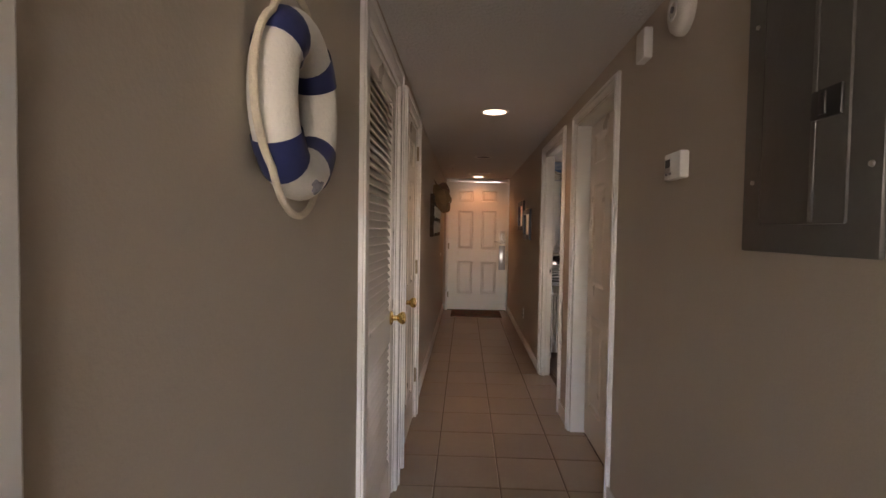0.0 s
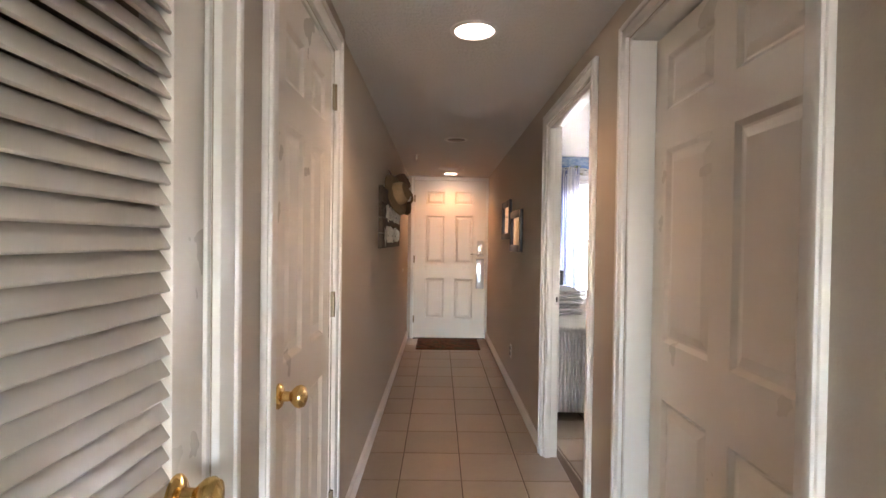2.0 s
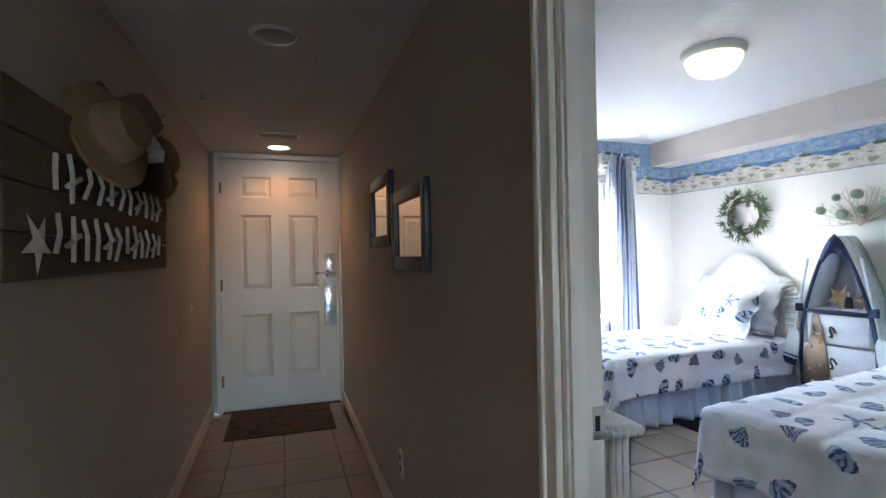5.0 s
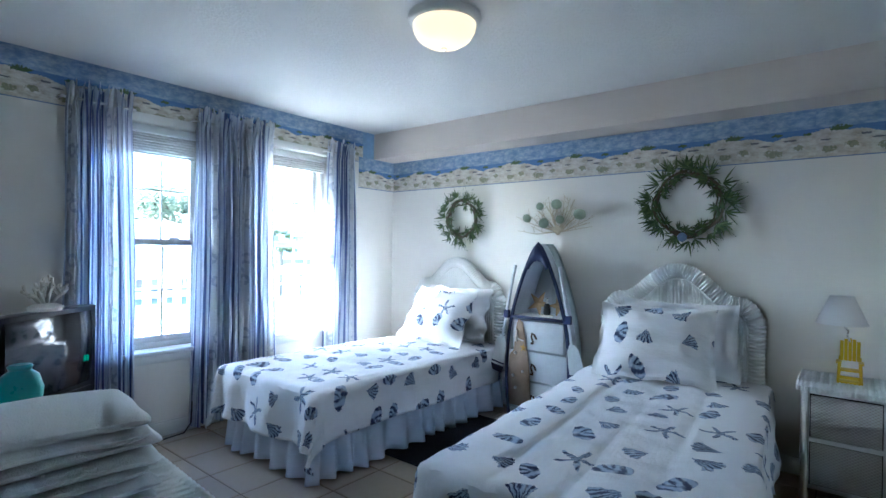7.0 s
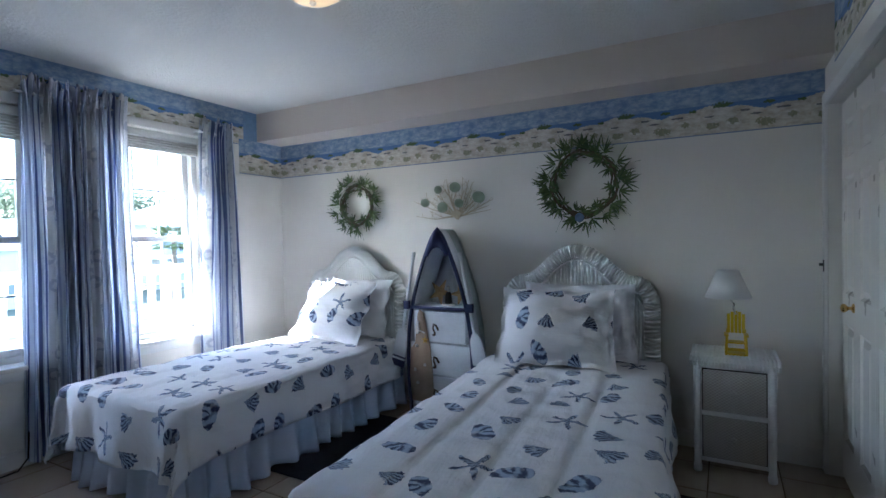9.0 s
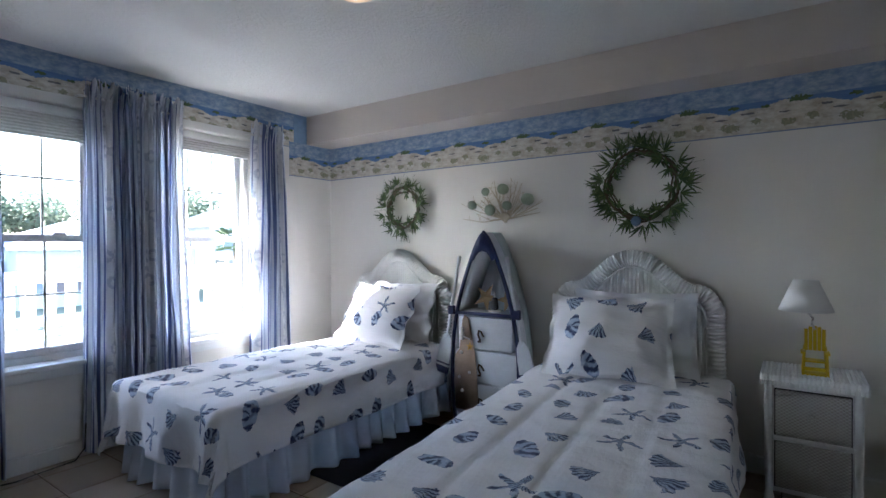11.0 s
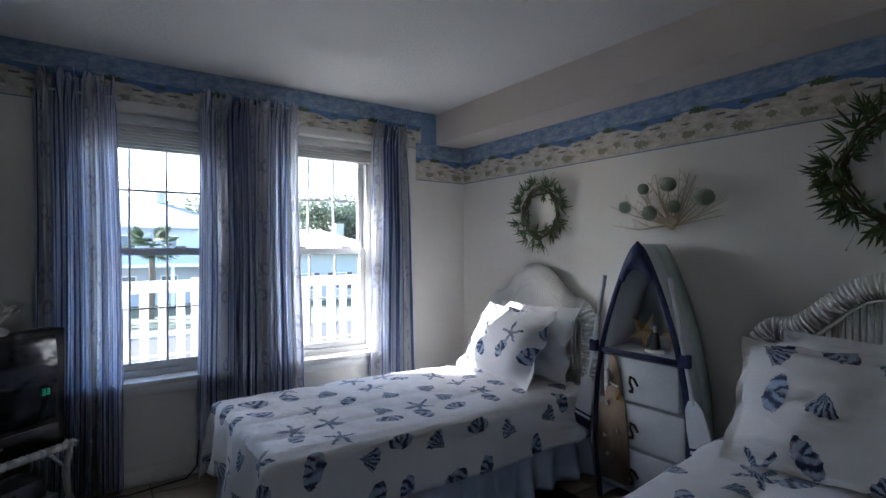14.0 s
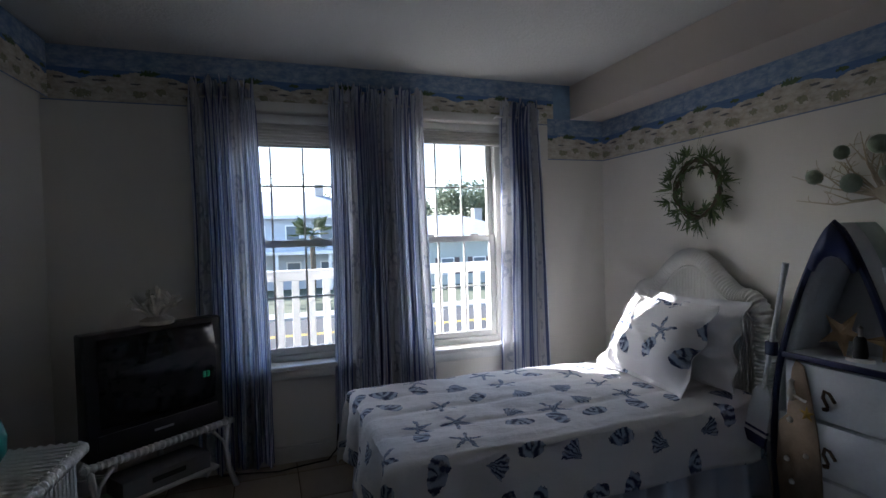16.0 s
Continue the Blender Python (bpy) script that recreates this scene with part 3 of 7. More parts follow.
# ---- wallpaper border ----
def border_material():
    """Watercolour dunes under a blue sky; the printed pattern repeats along the roll."""
    n = Nodes("beach_border_paper")
    p = n.xyz(n.co("UV"))
    u, v = p[0], p[1]
    co = n.vec(u, v)
    roll = 0.52
    uu = n.math("MULTIPLY", n.math("FRACT", n.math("DIVIDE", u, roll)), roll)
    rep = n.vec(uu, v)
    rough = n.math("SUBTRACT", n.noise(n.scaled(rep, (60, 16, 1)), 1.0, 3.0, 0.6), 0.5)
    wave = n.math("SINE", n.math("MULTIPLY_ADD", uu, 2 * math.pi / roll, 0.7))
    wave2 = n.math("SINE", n.math("MULTIPLY", uu, 6 * math.pi / roll))
    crest = n.math("ADD", n.math("MULTIPLY_ADD", wave, 0.055, 0.50), n.math("ADD", n.math("MULTIPLY", wave2, 0.025), n.math("MULTIPLY", rough, 0.10)))
    cloud = n.noise(n.scaled(rep, (16, 9, 1)), 1.0, 5.0, 0.65)
    sky = n.mix(n.ramp(cloud, (0.38, 0.0), (0.66, 1.0)), (0.17, 0.27, 0.46), (0.42, 0.50, 0.60))
    sea = n.mix(n.noise(n.scaled(co, (14, 60, 1)), 1.0, 3.0), (0.06, 0.14, 0.36), (0.17, 0.29, 0.52))
    up = n.mix(n.math("LESS_THAN", v, 0.60), sky, sea)
    g = n.noise(n.scaled(rep, (13, 8, 1)), 1.0, 5.0, 0.65)
    sand = n.mix(n.ramp(g, (0.36, 0.0), (0.50, 0.6), (0.62, 1.0)), (0.46, 0.41, 0.32), (0.72, 0.69, 0.61))
    slope = n.noise(n.scaled(rep, (30, 20, 1)), 1.0, 3.0)
    sand = n.mix(n.ramp(slope, (0.56, 0.0), (0.66, 0.5)), sand, (0.52, 0.42, 0.29))
    c = n.mix(n.math("LESS_THAN", v, crest), up, sand)

    def blob(cu, cv, a, b):
        x, y = n.math("DIVIDE", n.math("SUBTRACT", uu, cu), a), n.math("DIVIDE", n.math("SUBTRACT", v, cv), b)
        d = n.math("ADD", n.math("MULTIPLY", x, x), n.math("MULTIPLY", y, y))
        return n.math("LESS_THAN", n.math("ADD", d, n.math("MULTIPLY", rough, 4.5)), 0.9)

    def total(rows):
        m = 0.0
        for r in rows:
            m = n.math("MAXIMUM", m, blob(*r))
        return m
    shade = total([(0.215, 0.42, 0.030, 0.022), (0.405, 0.40, 0.038, 0.020), (0.275, 0.33, 0.030, 0.016), (0.045, 0.36, 0.028, 0.016)])
    c = n.mix(n.math("MULTIPLY", shade, 0.85), c, (0.09, 0.10, 0.12))
    lines = n.noise(n.scaled(rep, (110, 14, 1)), 1.0, 2.0)
    tufts = total([(0.060, 0.17, 0.032, 0.065), (0.165, 0.24, 0.034, 0.060), (0.315, 0.16, 0.042, 0.085), (0.440, 0.24, 0.026, 0.055)])
    c = n.mix(n.math("MULTIPLY", tufts, 0.9), c, n.mix(lines, (0.10, 0.13, 0.07), (0.46, 0.42, 0.26)))
    bush = total([(0.110, 0.575, 0.050, 0.060), (0.335, 0.530, 0.026, 0.036), (0.480, 0.500, 0.020, 0.030)])
    c = n.mix(bush, c, n.mix(lines, (0.03, 0.07, 0.035), (0.14, 0.20, 0.08)))
    c = n.mix(n.math("LESS_THAN", v, 0.022), c, (0.22, 0.29, 0.42))
    return n.out(c, 0.65)


M_BORDER = border_material()


def border_strip(bm, along, fixed, a0, a1, z0, z1, out):
    """A thin strip of paper with u in strip heights and v from 0 to 1."""
    lay = bm.loops.layers.uv.verify()
    steps = max(1, int((a1 - a0) / 0.4))
    for i in range(steps):
        p, q = a0 + (a1 - a0) * i / steps, a0 + (a1 - a0) * (i + 1) / steps
        quad = [(p, z0), (q, z0), (q, z1), (p, z1)]
        vs = [bm.verts.new((s, fixed + out, z) if along == "x" else (fixed + out, s, z)) for s, z in quad]
        f = bm.faces.new(vs)
        for lp, (s, z) in zip(f.loops, quad):
            lp[lay].uv = ((s if along == "x" else 3.0 - s), (z - z0) / (z1 - z0))
    return bm


BH = 0.285
SOLID = 0.0012


def border(name, strips):
    bm = bmesh.new()
    for s in strips:
        border_strip(bm, *s)
    ob = solid(name, bm, M_BORDER, "wallpaper border with blue sea, dunes and grass", "wallpaper border", kind="structure", smooth=False)
    md = ob.modifiers.new("paper", "SOLIDIFY")
    md.thickness, md.offset = SOLID, 0.0
    return ob


border("border_north", [("x", NY, 1.18, 4.15, BC - BH, BC - 0.001, -0.002), ("x", NY, 4.10, EX - 0.002, SOF_Z - BH, SOF_Z - 0.001, -0.0045)])
border("border_east", [("y", EX, SY + 0.002, NY - 0.002, SOF_Z - BH, SOF_Z - 0.001, -0.002)])
hall_things.append(border("border_west", [("y", RX2, 3.44, NY - 0.02, BC - BH, BC - 0.001, 0.002)]))
border("border_south", [("x", SY, 2.71, SOF_X - 0.002, BC - BH, BC - 0.001, 0.002)])
bm = boxes((4.151, NY - 0.0032, SOF_Z, SOF_X - 0.001, NY - 0.0008, BC - 0.001))
structure("border_turn", bm, plain("border_blue", (0.22, 0.34, 0.52), 0.65, var=0.25, scale=14, grain=40, bump=0.0), "blue turn of the wallpaper border by the soffit", "wallpaper border")

# ---- hall things ----
marker = set(scene.objects)
M_WHITE_PL = plain("white_plastic", (0.78, 0.77, 0.74), 0.4, var=0.05, bump=0.03)
M_DARK = plain("dark_plastic", (0.03, 0.03, 0.032), 0.35, var=0.1, bump=0.03)
M_NAVY = plain("navy_paint", (0.020, 0.028, 0.10), 0.45, var=0.2, scale=9, bump=0.15)
M_ROPE = plain("cotton_rope", (0.66, 0.58, 0.45), 0.85, var=0.2, scale=30, grain=220, bump=0.6)
M_RING = plain("canvas_white", (0.72, 0.69, 0.62), 0.6, var=0.12, scale=10, grain=180, bump=0.3)
M_PANEL = plain("breaker_panel_grey", (0.13, 0.125, 0.115), 0.38, 0.2, var=0.12, scale=5, bump=0.08)
M_GREYLINE = plain("print_grey", (0.22, 0.22, 0.24), 0.7)


def emitter(name, color, strength):
    n = Nodes(name)
    return n.out(color, 0.4, 0.0, Emission_Color=(*color, 1), Emission_Strength=strength)


def recessed_light(x, y, r, lit, z=HC):
    t = thing("recessed_light", (x, y, z), "round recessed ceiling downlight, %s" % ("switched on with warm light" if lit else "white trim, switched off"), "ceiling light", "hall downlights")
    bm = lathe(bmesh.new(), [(r + 0.020, 0.0), (r + 0.020, -0.003), (r + 0.012, -0.008), (r, -0.007), (r - 0.004, 0.004), (r - 0.004, 0.0)], None, 36)
    part("trim_ring", bm, M_WHITE_PL, t, "white ring")
    bm = lathe(bmesh.new(), [(0.0, -0.004), (r - 0.012, -0.004), (r - 0.002, -0.001), (r - 0.002, 0.0)], None, 36)
    part("lens", bm, emitter("downlight_glow", (1.0, 0.88, 0.70), 0.3) if lit else plain("lens_off", (0.16, 0.15, 0.14), 0.4), t)
    return t


recessed_light(0.407, 3.651, 0.078, True)
recessed_light(0.406, 5.80, 0.078, False)
recessed_light(0.408, 7.885, 0.078, True)
for nm in ("downlight_bulb", "downlight_bulb.001"):
    bpy.data.objects[nm].location.z = HC - 0.02

vent = thing("ceiling_vent", (0.408, 7.47, HC), "white metal ceiling air vent with slats", "air vent")
part("frame", boxes((-0.15, -0.075, -0.008, 0.15, -0.055, 0), (-0.15, 0.055, -0.008, 0.15, 0.075, 0), (-0.15, -0.0545, -0.008, -0.125, 0.0545, 0), (0.125, -0.0545, -0.008, 0.15, 0.0545, 0), bevel=0.002), M_WHITE_PL, vent)
# dark sheet painting the shaded duct behind the slats
part("backing", boxes((-0.124, -0.054, -0.0015, 0.124, 0.054, 0)), M_DARK, vent)
vs = mesh_of("slat", boxes((-0.124, -0.007, -0.001, 0.124, 0.007, 0.001)), M_WHITE_PL)
for k in range(7):
    ob = new("slat", vs)
    ob.parent = vent
    ob.matrix_basis = Matrix.Translation((0, -0.045 + 0.015 * k, -0.006)) @ Matrix.Rotation(radians(38), 4, "X")

spk = thing("sprinkler_head", (0.047, 6.54, HC), "small white fire sprinkler head on the ceiling", "sprinkler")
part("escutcheon", lathe(bmesh.new(), [(0.0, -0.006), (0.018, -0.006), (0.034, 0.0)], None, 20), M_WHITE_PL, spk)
part("deflector", lathe(bmesh.new(), [(0.0, -0.052), (0.015, -0.052), (0.016, -0.049), (0.005, -0.047), (0.006, -0.006), (0.0, -0.006)], None, 16), M_STEEL, spk)

# life ring on the west wall
RING_Y, RING_Z = 0.972, 1.473
ring = thing("life_ring", Matrix.Translation((LX, RING_Y, RING_Z)) @ Matrix.Rotation(radians(90), 4, "Y"), "decorative white life ring with navy bands and rope", "life ring")
R0, r0 = 0.115, 0.042
def ring_point(a, b, grow=0.0):
    return Vector(((R0 + (r0 + grow) * math.cos(b)) * math.cos(a), (R0 + (r0 + grow) * math.cos(b)) * math.sin(a), 0.042 + (r0 * 0.85 + grow) * math.sin(b)))
bm = bmesh.new()
sheet(bm, lambda u, v: ring_point(2 * math.pi * u, 2 * math.pi * v), 64, 20)
bmesh.ops.remove_doubles(bm, verts=bm.verts, dist=1e-5)
part("float", bm, M_RING, ring)
for k in range(4):
    c = math.pi / 4 + k * math.pi / 2
    bm = bmesh.new()
    sheet(bm, lambda u, v: ring_point(c - 0.24 + 0.48 * u, 2 * math.pi * v, 0.003), 10, 20)
    ob = part("band", bm, M_NAVY, ring, "navy blue band")
bm = bmesh.new()
pts = []
for k in range(65):
    a = 2 * math.pi * k / 64
    sag = 0.020 * abs(math.sin(2 * (a - math.pi / 4)))
    rr = R0 + r0 + 0.006 + sag
    pts.append((rr * math.cos(a), rr * math.sin(a), 0.042))
tube(bm, pts[:-1], 0.006, 8, True)
part("rope", bm, M_ROPE, ring, "off-white grab rope")
bm = bmesh.new()
for k in range(3):
    a0 = -0.5 + 0.18 * k
    tube(bm, [ring_point(math.pi * 0.02 + a0 * 0.5 + 0.05 * q, 1.1 + 0.25 * math.sin(q * 2 + k), 0.002) for q in range(4)], 0.0035, 6)
part("lettering", bm, M_GREYLINE, ring, "dark worn lettering strokes")
bm = lathe(bmesh.new(), [(0.0, 0.006), (0.076, 0.006), (0.076, 0.0), (0.0, 0.0)], None, 32)
part("inner_picture", bm, plain("ring_picture", (0.20, 0.17, 0.13), 0.5, var=0.5, scale=14, grain=40, bump=0.2), ring, "dark muted picture in the middle of the ring")
bm = bmesh.new()
tube(bm, [(0.076 * math.cos(2 * math.pi * k / 32), 0.076 * math.sin(2 * math.pi * k / 32), 0.012) for k in range(32)], 0.006, 8, True)
part("inner_rope", bm, M_ROPE, ring)

# breaker panel, thermostat and boxes on the near east wall
panel = thing("breaker_panel", (RX, 1.180, 1.232), "grey painted metal electrical breaker panel with door", "electrical panel")
part("cover", boxes((-0.012, -0.207, 0.0, 0.0, 0.207, 0.80), bevel=0.004), M_PANEL, panel)
part("door", boxes((-0.019, -0.136, 0.060, -0.0125, 0.126, 0.74), bevel=0.006), M_PANEL, panel)
part("seam", boxes((-0.0215, -0.055, 0.065, -0.0192, -0.042, 0.735), bevel=0.001), plain("panel_rib", (0.16, 0.155, 0.145), 0.35, 0.2), panel)
latch = part("latch", boxes((-0.026, -0.126, 0.257, -0.0192, -0.045, 0.313), bevel=0.003), M_DARK, panel, "black recessed latch")
part("latch_slider", boxes((-0.031, -0.092, 0.264, -0.0262, -0.074, 0.306), bevel=0.002), M_DARK, latch)
for y, z in ((-0.185, 0.16), (0.165, 0.16), (0.165, 0.52)):
    part("screw", cyl(bmesh.new(), 0.006, 0.005, 0.004, Matrix.Translation((-0.012, y, z)) @ Matrix.Rotation(radians(-90), 4, "Y"), 12), M_STEEL, panel)

thermo = thing("thermostat", (RX, 1.778, 1.444), "white digital wall thermostat", "thermostat")
part("case", boxes((-0.030, -0.062, 0.0, 0.0, 0.062, 0.086), bevel=0.006), M_WHITE_PL, thermo)
part("display", boxes((-0.0318, 0.014, 0.040, -0.0302, 0.048, 0.066)), M_DARK, thermo, "dark display")
part("button", boxes((-0.0325, 0.030, 0.014, -0.0302, 0.046, 0.022), bevel=0.001), M_GREYLINE, thermo)
part("button", boxes((-0.0325, 0.002, 0.014, -0.0302, 0.018, 0.022), bevel=0.001), M_GREYLINE, thermo)

chime = thing("door_chime", (RX, 2.105, 1.925), "small white wall box near the ceiling", "wall box")
part("case", boxes((-0.034, -0.046, 0.0, 0.0, 0.046, 0.115), bevel=0.005), M_WHITE_PL, chime)
alarm = thing("smoke_alarm", Matrix.Translation((RX, 1.778, 1.978)) @ Matrix.Rotation(radians(-90), 4, "Y"), "round cream smoke alarm on the wall", "smoke alarm")
part("body", lathe(bmesh.new(), [(0.078, 0.0), (0.078, 0.014), (0.070, 0.030), (0.052, 0.040), (0.0, 0.042)], None, 36), M_RING, alarm)
part("grille", lathe(bmesh.new(), [(0.034, 0.0405), (0.034, 0.0445), (0.024, 0.0445), (0.024, 0.041)], None, 30), M_WHITE_PL, alarm)
part("test_button", lathe(bmesh.new(), [(0.010, 0.042), (0.010, 0.046), (0.0, 0.047)], None, 16), M_GREYLINE, alarm)

# driftwood sign with hats on the west wall
M_WOODDK = plain("dark_weathered_wood", (0.10, 0.065, 0.042), 0.8, var=0.35, scale=18, grain=120, bump=0.5)
M_STRAW = plain("straw", (0.24, 0.15, 0.075), 0.85, var=0.3, scale=25, grain=160, bump=0.7)
M_FELT = plain("brown_felt", (0.16, 0.09, 0.05), 0.9, var=0.25, scale=14, bump=0.4)
M_BLEACH = plain("bleached_shell", (0.70, 0.66, 0.58), 0.7, var=0.2, scale=30, bump=0.4)
sign = thing("beach_sign", (LX2, 5.70, 1.20), "dark wooden beach sign with straw hats and white stick lettering", "wall sign")
for k in range(4):
    bm = boxes((0.004, -0.74, 0.003 + 0.105 * k, 0.030 + 0.003 * (k % 2), 0.72 + 0.02 * math.sin(k * 4), 0.104 + 0.105 * k), bevel=0.005)
    part("board", bm, M_WOODDK, sign)
rng = random.Random(5)
for row, (n, z) in enumerate(((12, 0.09), (11, 0.24))):
    for k in range(n):
        bm = bmesh.new()
        y = -0.52 + 1.14 * k / n
        tube(bm, [(0.036, y + rng.uniform(-0.02, 0.02), z + rng.uniform(-0.05, -0.02)), (0.042, y + rng.uniform(-0.01, 0.02), z + 0.02), (0.036, y + rng.uniform(-0.02, 0.02), z + rng.uniform(0.05, 0.075))], 0.0065, 6)
        if k % 3 == 1:
            tube(bm, [(0.038, y - 0.03, z - 0.01), (0.040, y + 0.05, z + 0.02)], 0.007, 6)
        part("stick_letter", bm, M_BLEACH, sign)
def star(bm, r, h, m, arms=5):
    mid = bm.verts.new(m @ Vector((0, 0, h)))
    low = bm.verts.new(m @ Vector((0, 0, 0)))
    rim = []
    for k in range(arms * 2):
        a = math.pi * k / arms
        q = r if k % 2 == 0 else r * 0.36
        rim.append(bm.verts.new(m @ Vector((q * math.cos(a), q * math.sin(a), h * (0.25 if k % 2 == 0 else 0.4)))))
    for k in range(arms * 2):
        a, b = rim[k], rim[(k + 1) % (arms * 2)]
        bm.faces.new((a, b, mid))
        bm.faces.new((b, a, low))
    return bm
part("starfish", star(bmesh.new(), 0.075, 0.02, Matrix.Translation((0.034, -0.62, 0.085)) @ Matrix.Rotation(radians(90), 4, "Y")), M_BLEACH, sign, "white starfish")
def hat(name, m, mat, r=0.15, h=0.09):
    bm = lathe(bmesh.new(), [(r, 0.0), (r * 0.98, 0.008), (r * 0.62, 0.014), (r * 0.54, 0.022), (r * 0.50, h * 0.7), (r * 0.40, h), (r * 0.18, h * 1.05), (0.0, h * 1.02)], m, 28)
    for v in bm.verts:
        v.co += Vector((0.004, 0.006, 0.006)) * noise.noise(v.co * 16)
    return part(name, bm, mat, sign)
hat("hat", Matrix.Translation((0.06, -0.05, 0.49)) @ Matrix.Rotation(radians(62), 4, "Y"), M_FELT, 0.14, 0.10)
hat("hat", Matrix.Translation((0.075, -0.27, 0.40)) @ Matrix.Rotation(radians(72), 4, "Y") @ Matrix.Rotation(radians(20), 4, "X"), M_STRAW, 0.16, 0.09)
hat("hat", Matrix.Translation((0.085, 0.18, 0.41)) @ Matrix.Rotation(radians(66), 4, "Y") @ Matrix.Rotation(radians(-24), 4, "X"), M_STRAW, 0.15, 0.08)
bm = bmesh.new()
for k in range(60):
    a = rng.uniform(-0.4, 3.5)
    p = Vector((0.10, 0.02 + 0.16 * math.cos(a), 0.40 + 0.10 * math.sin(a)))
    tube(bm, [p, p + Vector((rng.uniform(-0.01, 0.05), rng.uniform(-0.08, 0.08), rng.uniform(-0.04, 0.07)))], 0.0025, 4)
part("straw_fringe", bm, M_STRAW, sign)
bm = lathe(bmesh.new(), [(0.0, 0.0), (0.045, 0.01), (0.05, 0.04), (0.02, 0.09), (0.0, 0.10)], Matrix.Translation((0.13, -0.05, 0.36)), 16)
part("seashell", bm, M_BLEACH, sign, "pale shell between the hats")
bm = lathe(bmesh.new(), [(0.0, 0.0), (0.05, 0.01), (0.07, 0.06), (0.04, 0.12), (0.0, 0.13)], Matrix.Translation((0.07, 0.40, 0.30)), 16)
part("gourd", bm, M_FELT, sign, "brown dried gourd")

# two framed mirrors
M_MIRROR = Nodes("mirror_glass").out((0.86, 0.86, 0.84), 0.02, 1.0)
M_BLUEFR = plain("dark_blue_frame", (0.018, 0.026, 0.05), 0.4, var=0.2, scale=12, bump=0.15)
def framed_mirror(y0, y1, z0, z1, tip):
    t = thing("framed_mirror", Matrix.Translation((RX3, y0, z0)) @ Matrix.Rotation(radians(tip), 4, "Y"), "small mirror in a dark blue wooden frame", "mirror", "hall mirrors")
    w, h, f = y1 - y0, z1 - z0, 0.055
    for b in ((-0.026, 0, 0, -0.001, f, h), (-0.026, w - f, 0, -0.001, w, h), (-0.026, f, 0, -0.001, w - f, f), (-0.026, f, h - f, -0.001, w - f, h)):
        part("frame_side", boxes(b, bevel=0.005), M_BLUEFR, t)
    part("mirror", boxes((-0.012, f - 0.002, f - 0.002, -0.006, w - f + 0.002, h - f + 0.002)), M_MIRROR, t)
    return t
framed_mirror(5.415, 5.970, 1.180, 1.510, 0.0)
framed_mirror(6.010, 6.545, 1.281, 1.630, 0.0)
stop = thing("wall_bumper", (LX2, 7.25, 0.93), "small round white wall bumper", "door bumper")
part("disc", lathe(bmesh.new(), [(0.02, 0.0), (0.018, 0.006), (0.010, 0.012), (0.0, 0.012)], Matrix.Rotation(radians(90), 4, "Y"), 16), M_WHITE_PL, stop)
outlet = thing("wall_outlet", (RX3, 5.95, 0.27), "white electrical wall outlet", "outlet")
part("plate", boxes((-0.006, -0.035, 0, 0, 0.035, 0.115), bevel=0.002), M_WHITE_PL, outlet)
for z in (0.035, 0.080):
    part("socket", boxes((-0.008, -0.015, z - 0.013, -0.0062, 0.015, z + 0.013), bevel=0.003), M_GREYLINE, outlet)

def mat_material():
    n = Nodes("doormat_weave")
    co = n.co()
    a, b = n.noise(co, 7.0, 3.0), n.noise(co, 160.0, 2.0)
    c = n.ramp(a, (0.38, (0.05, 0.025, 0.015)), (0.5, (0.14, 0.06, 0.03)), (0.6, (0.045, 0.05, 0.025)), (0.72, (0.16, 0.10, 0.05)))
    n.bump(b, 0.8, 0.006)
    return n.out(c, 0.95)
M_DOORMAT = mat_material()
bm = bmesh.new()
box(bm, 0.020, 7.465, 0.0, 0.772, 8.09, 0.012, 0.004)
solid("doormat", bm, M_DOORMAT, "dark brown patterned doormat before the entrance door", "doormat")

hall_things += [o for o in scene.objects if o not in marker]

# ---- bedroom fixtures ----
light = thing("ceiling_light", (2.79, 5.86, BC), "round flush ceiling light with frosted glass bowl, lit", "ceiling light")
part("canopy", lathe(bmesh.new(), [(0.165, 0.0), (0.168, -0.012), (0.160, -0.032), (0.148, -0.040), (0.0, -0.040)], None, 40), plain("enamel_white", (0.72, 0.70, 0.66), 0.35, 0.0, var=0.05), light, "white enamel rim")
nb = Nodes("frosted_bowl")
M_BOWL = nb.out((0.50, 0.34, 0.19), 0.35, 0.0, Emission_Color=(1.0, 0.70, 0.38, 1), Emission_Strength=0.065)
part("glass_bowl", lathe(bmesh.new(), [(0.146, -0.040), (0.142, -0.070), (0.122, -0.105), (0.085, -0.130), (0.040, -0.143), (0.0, -0.146)], None, 40), M_BOWL, light, "glowing frosted glass bowl")
part("finial", lathe(bmesh.new(), [(0.0, -0.146), (0.013, -0.147), (0.014, -0.154), (0.007, -0.160), (0.0, -0.164)], None, 16), M_STEEL, light)
bpy.data.objects["ceiling_bulb"].location = (2.79, 5.86, BC - 0.24)

# closet doors in the south wall
closet = thing("door_5", Matrix.Translation((CL1 - 0.003, SY - 0.055, 0.0)) @ Matrix.Rotation(radians(180), 4, "Z"), "white panelled bifold closet doors, closed", "door", kind="structure")
for k in range(4):
    w5 = (CL1 - CL0) / 4 - 0.005
    ob = part("leaf", panel_leaf(w5, CLT - 0.025, 0.030, [(0.06, 0.20, w5 - 0.06, 0.78), (0.06, 0.93, w5 - 0.06, 1.50), (0.06, 1.59, w5 - 0.06, 1.77)]), M_DOOR, closet, smooth=False)
    ob.location = (0.004 + k * (w5 + 0.003), 0, 0.015)
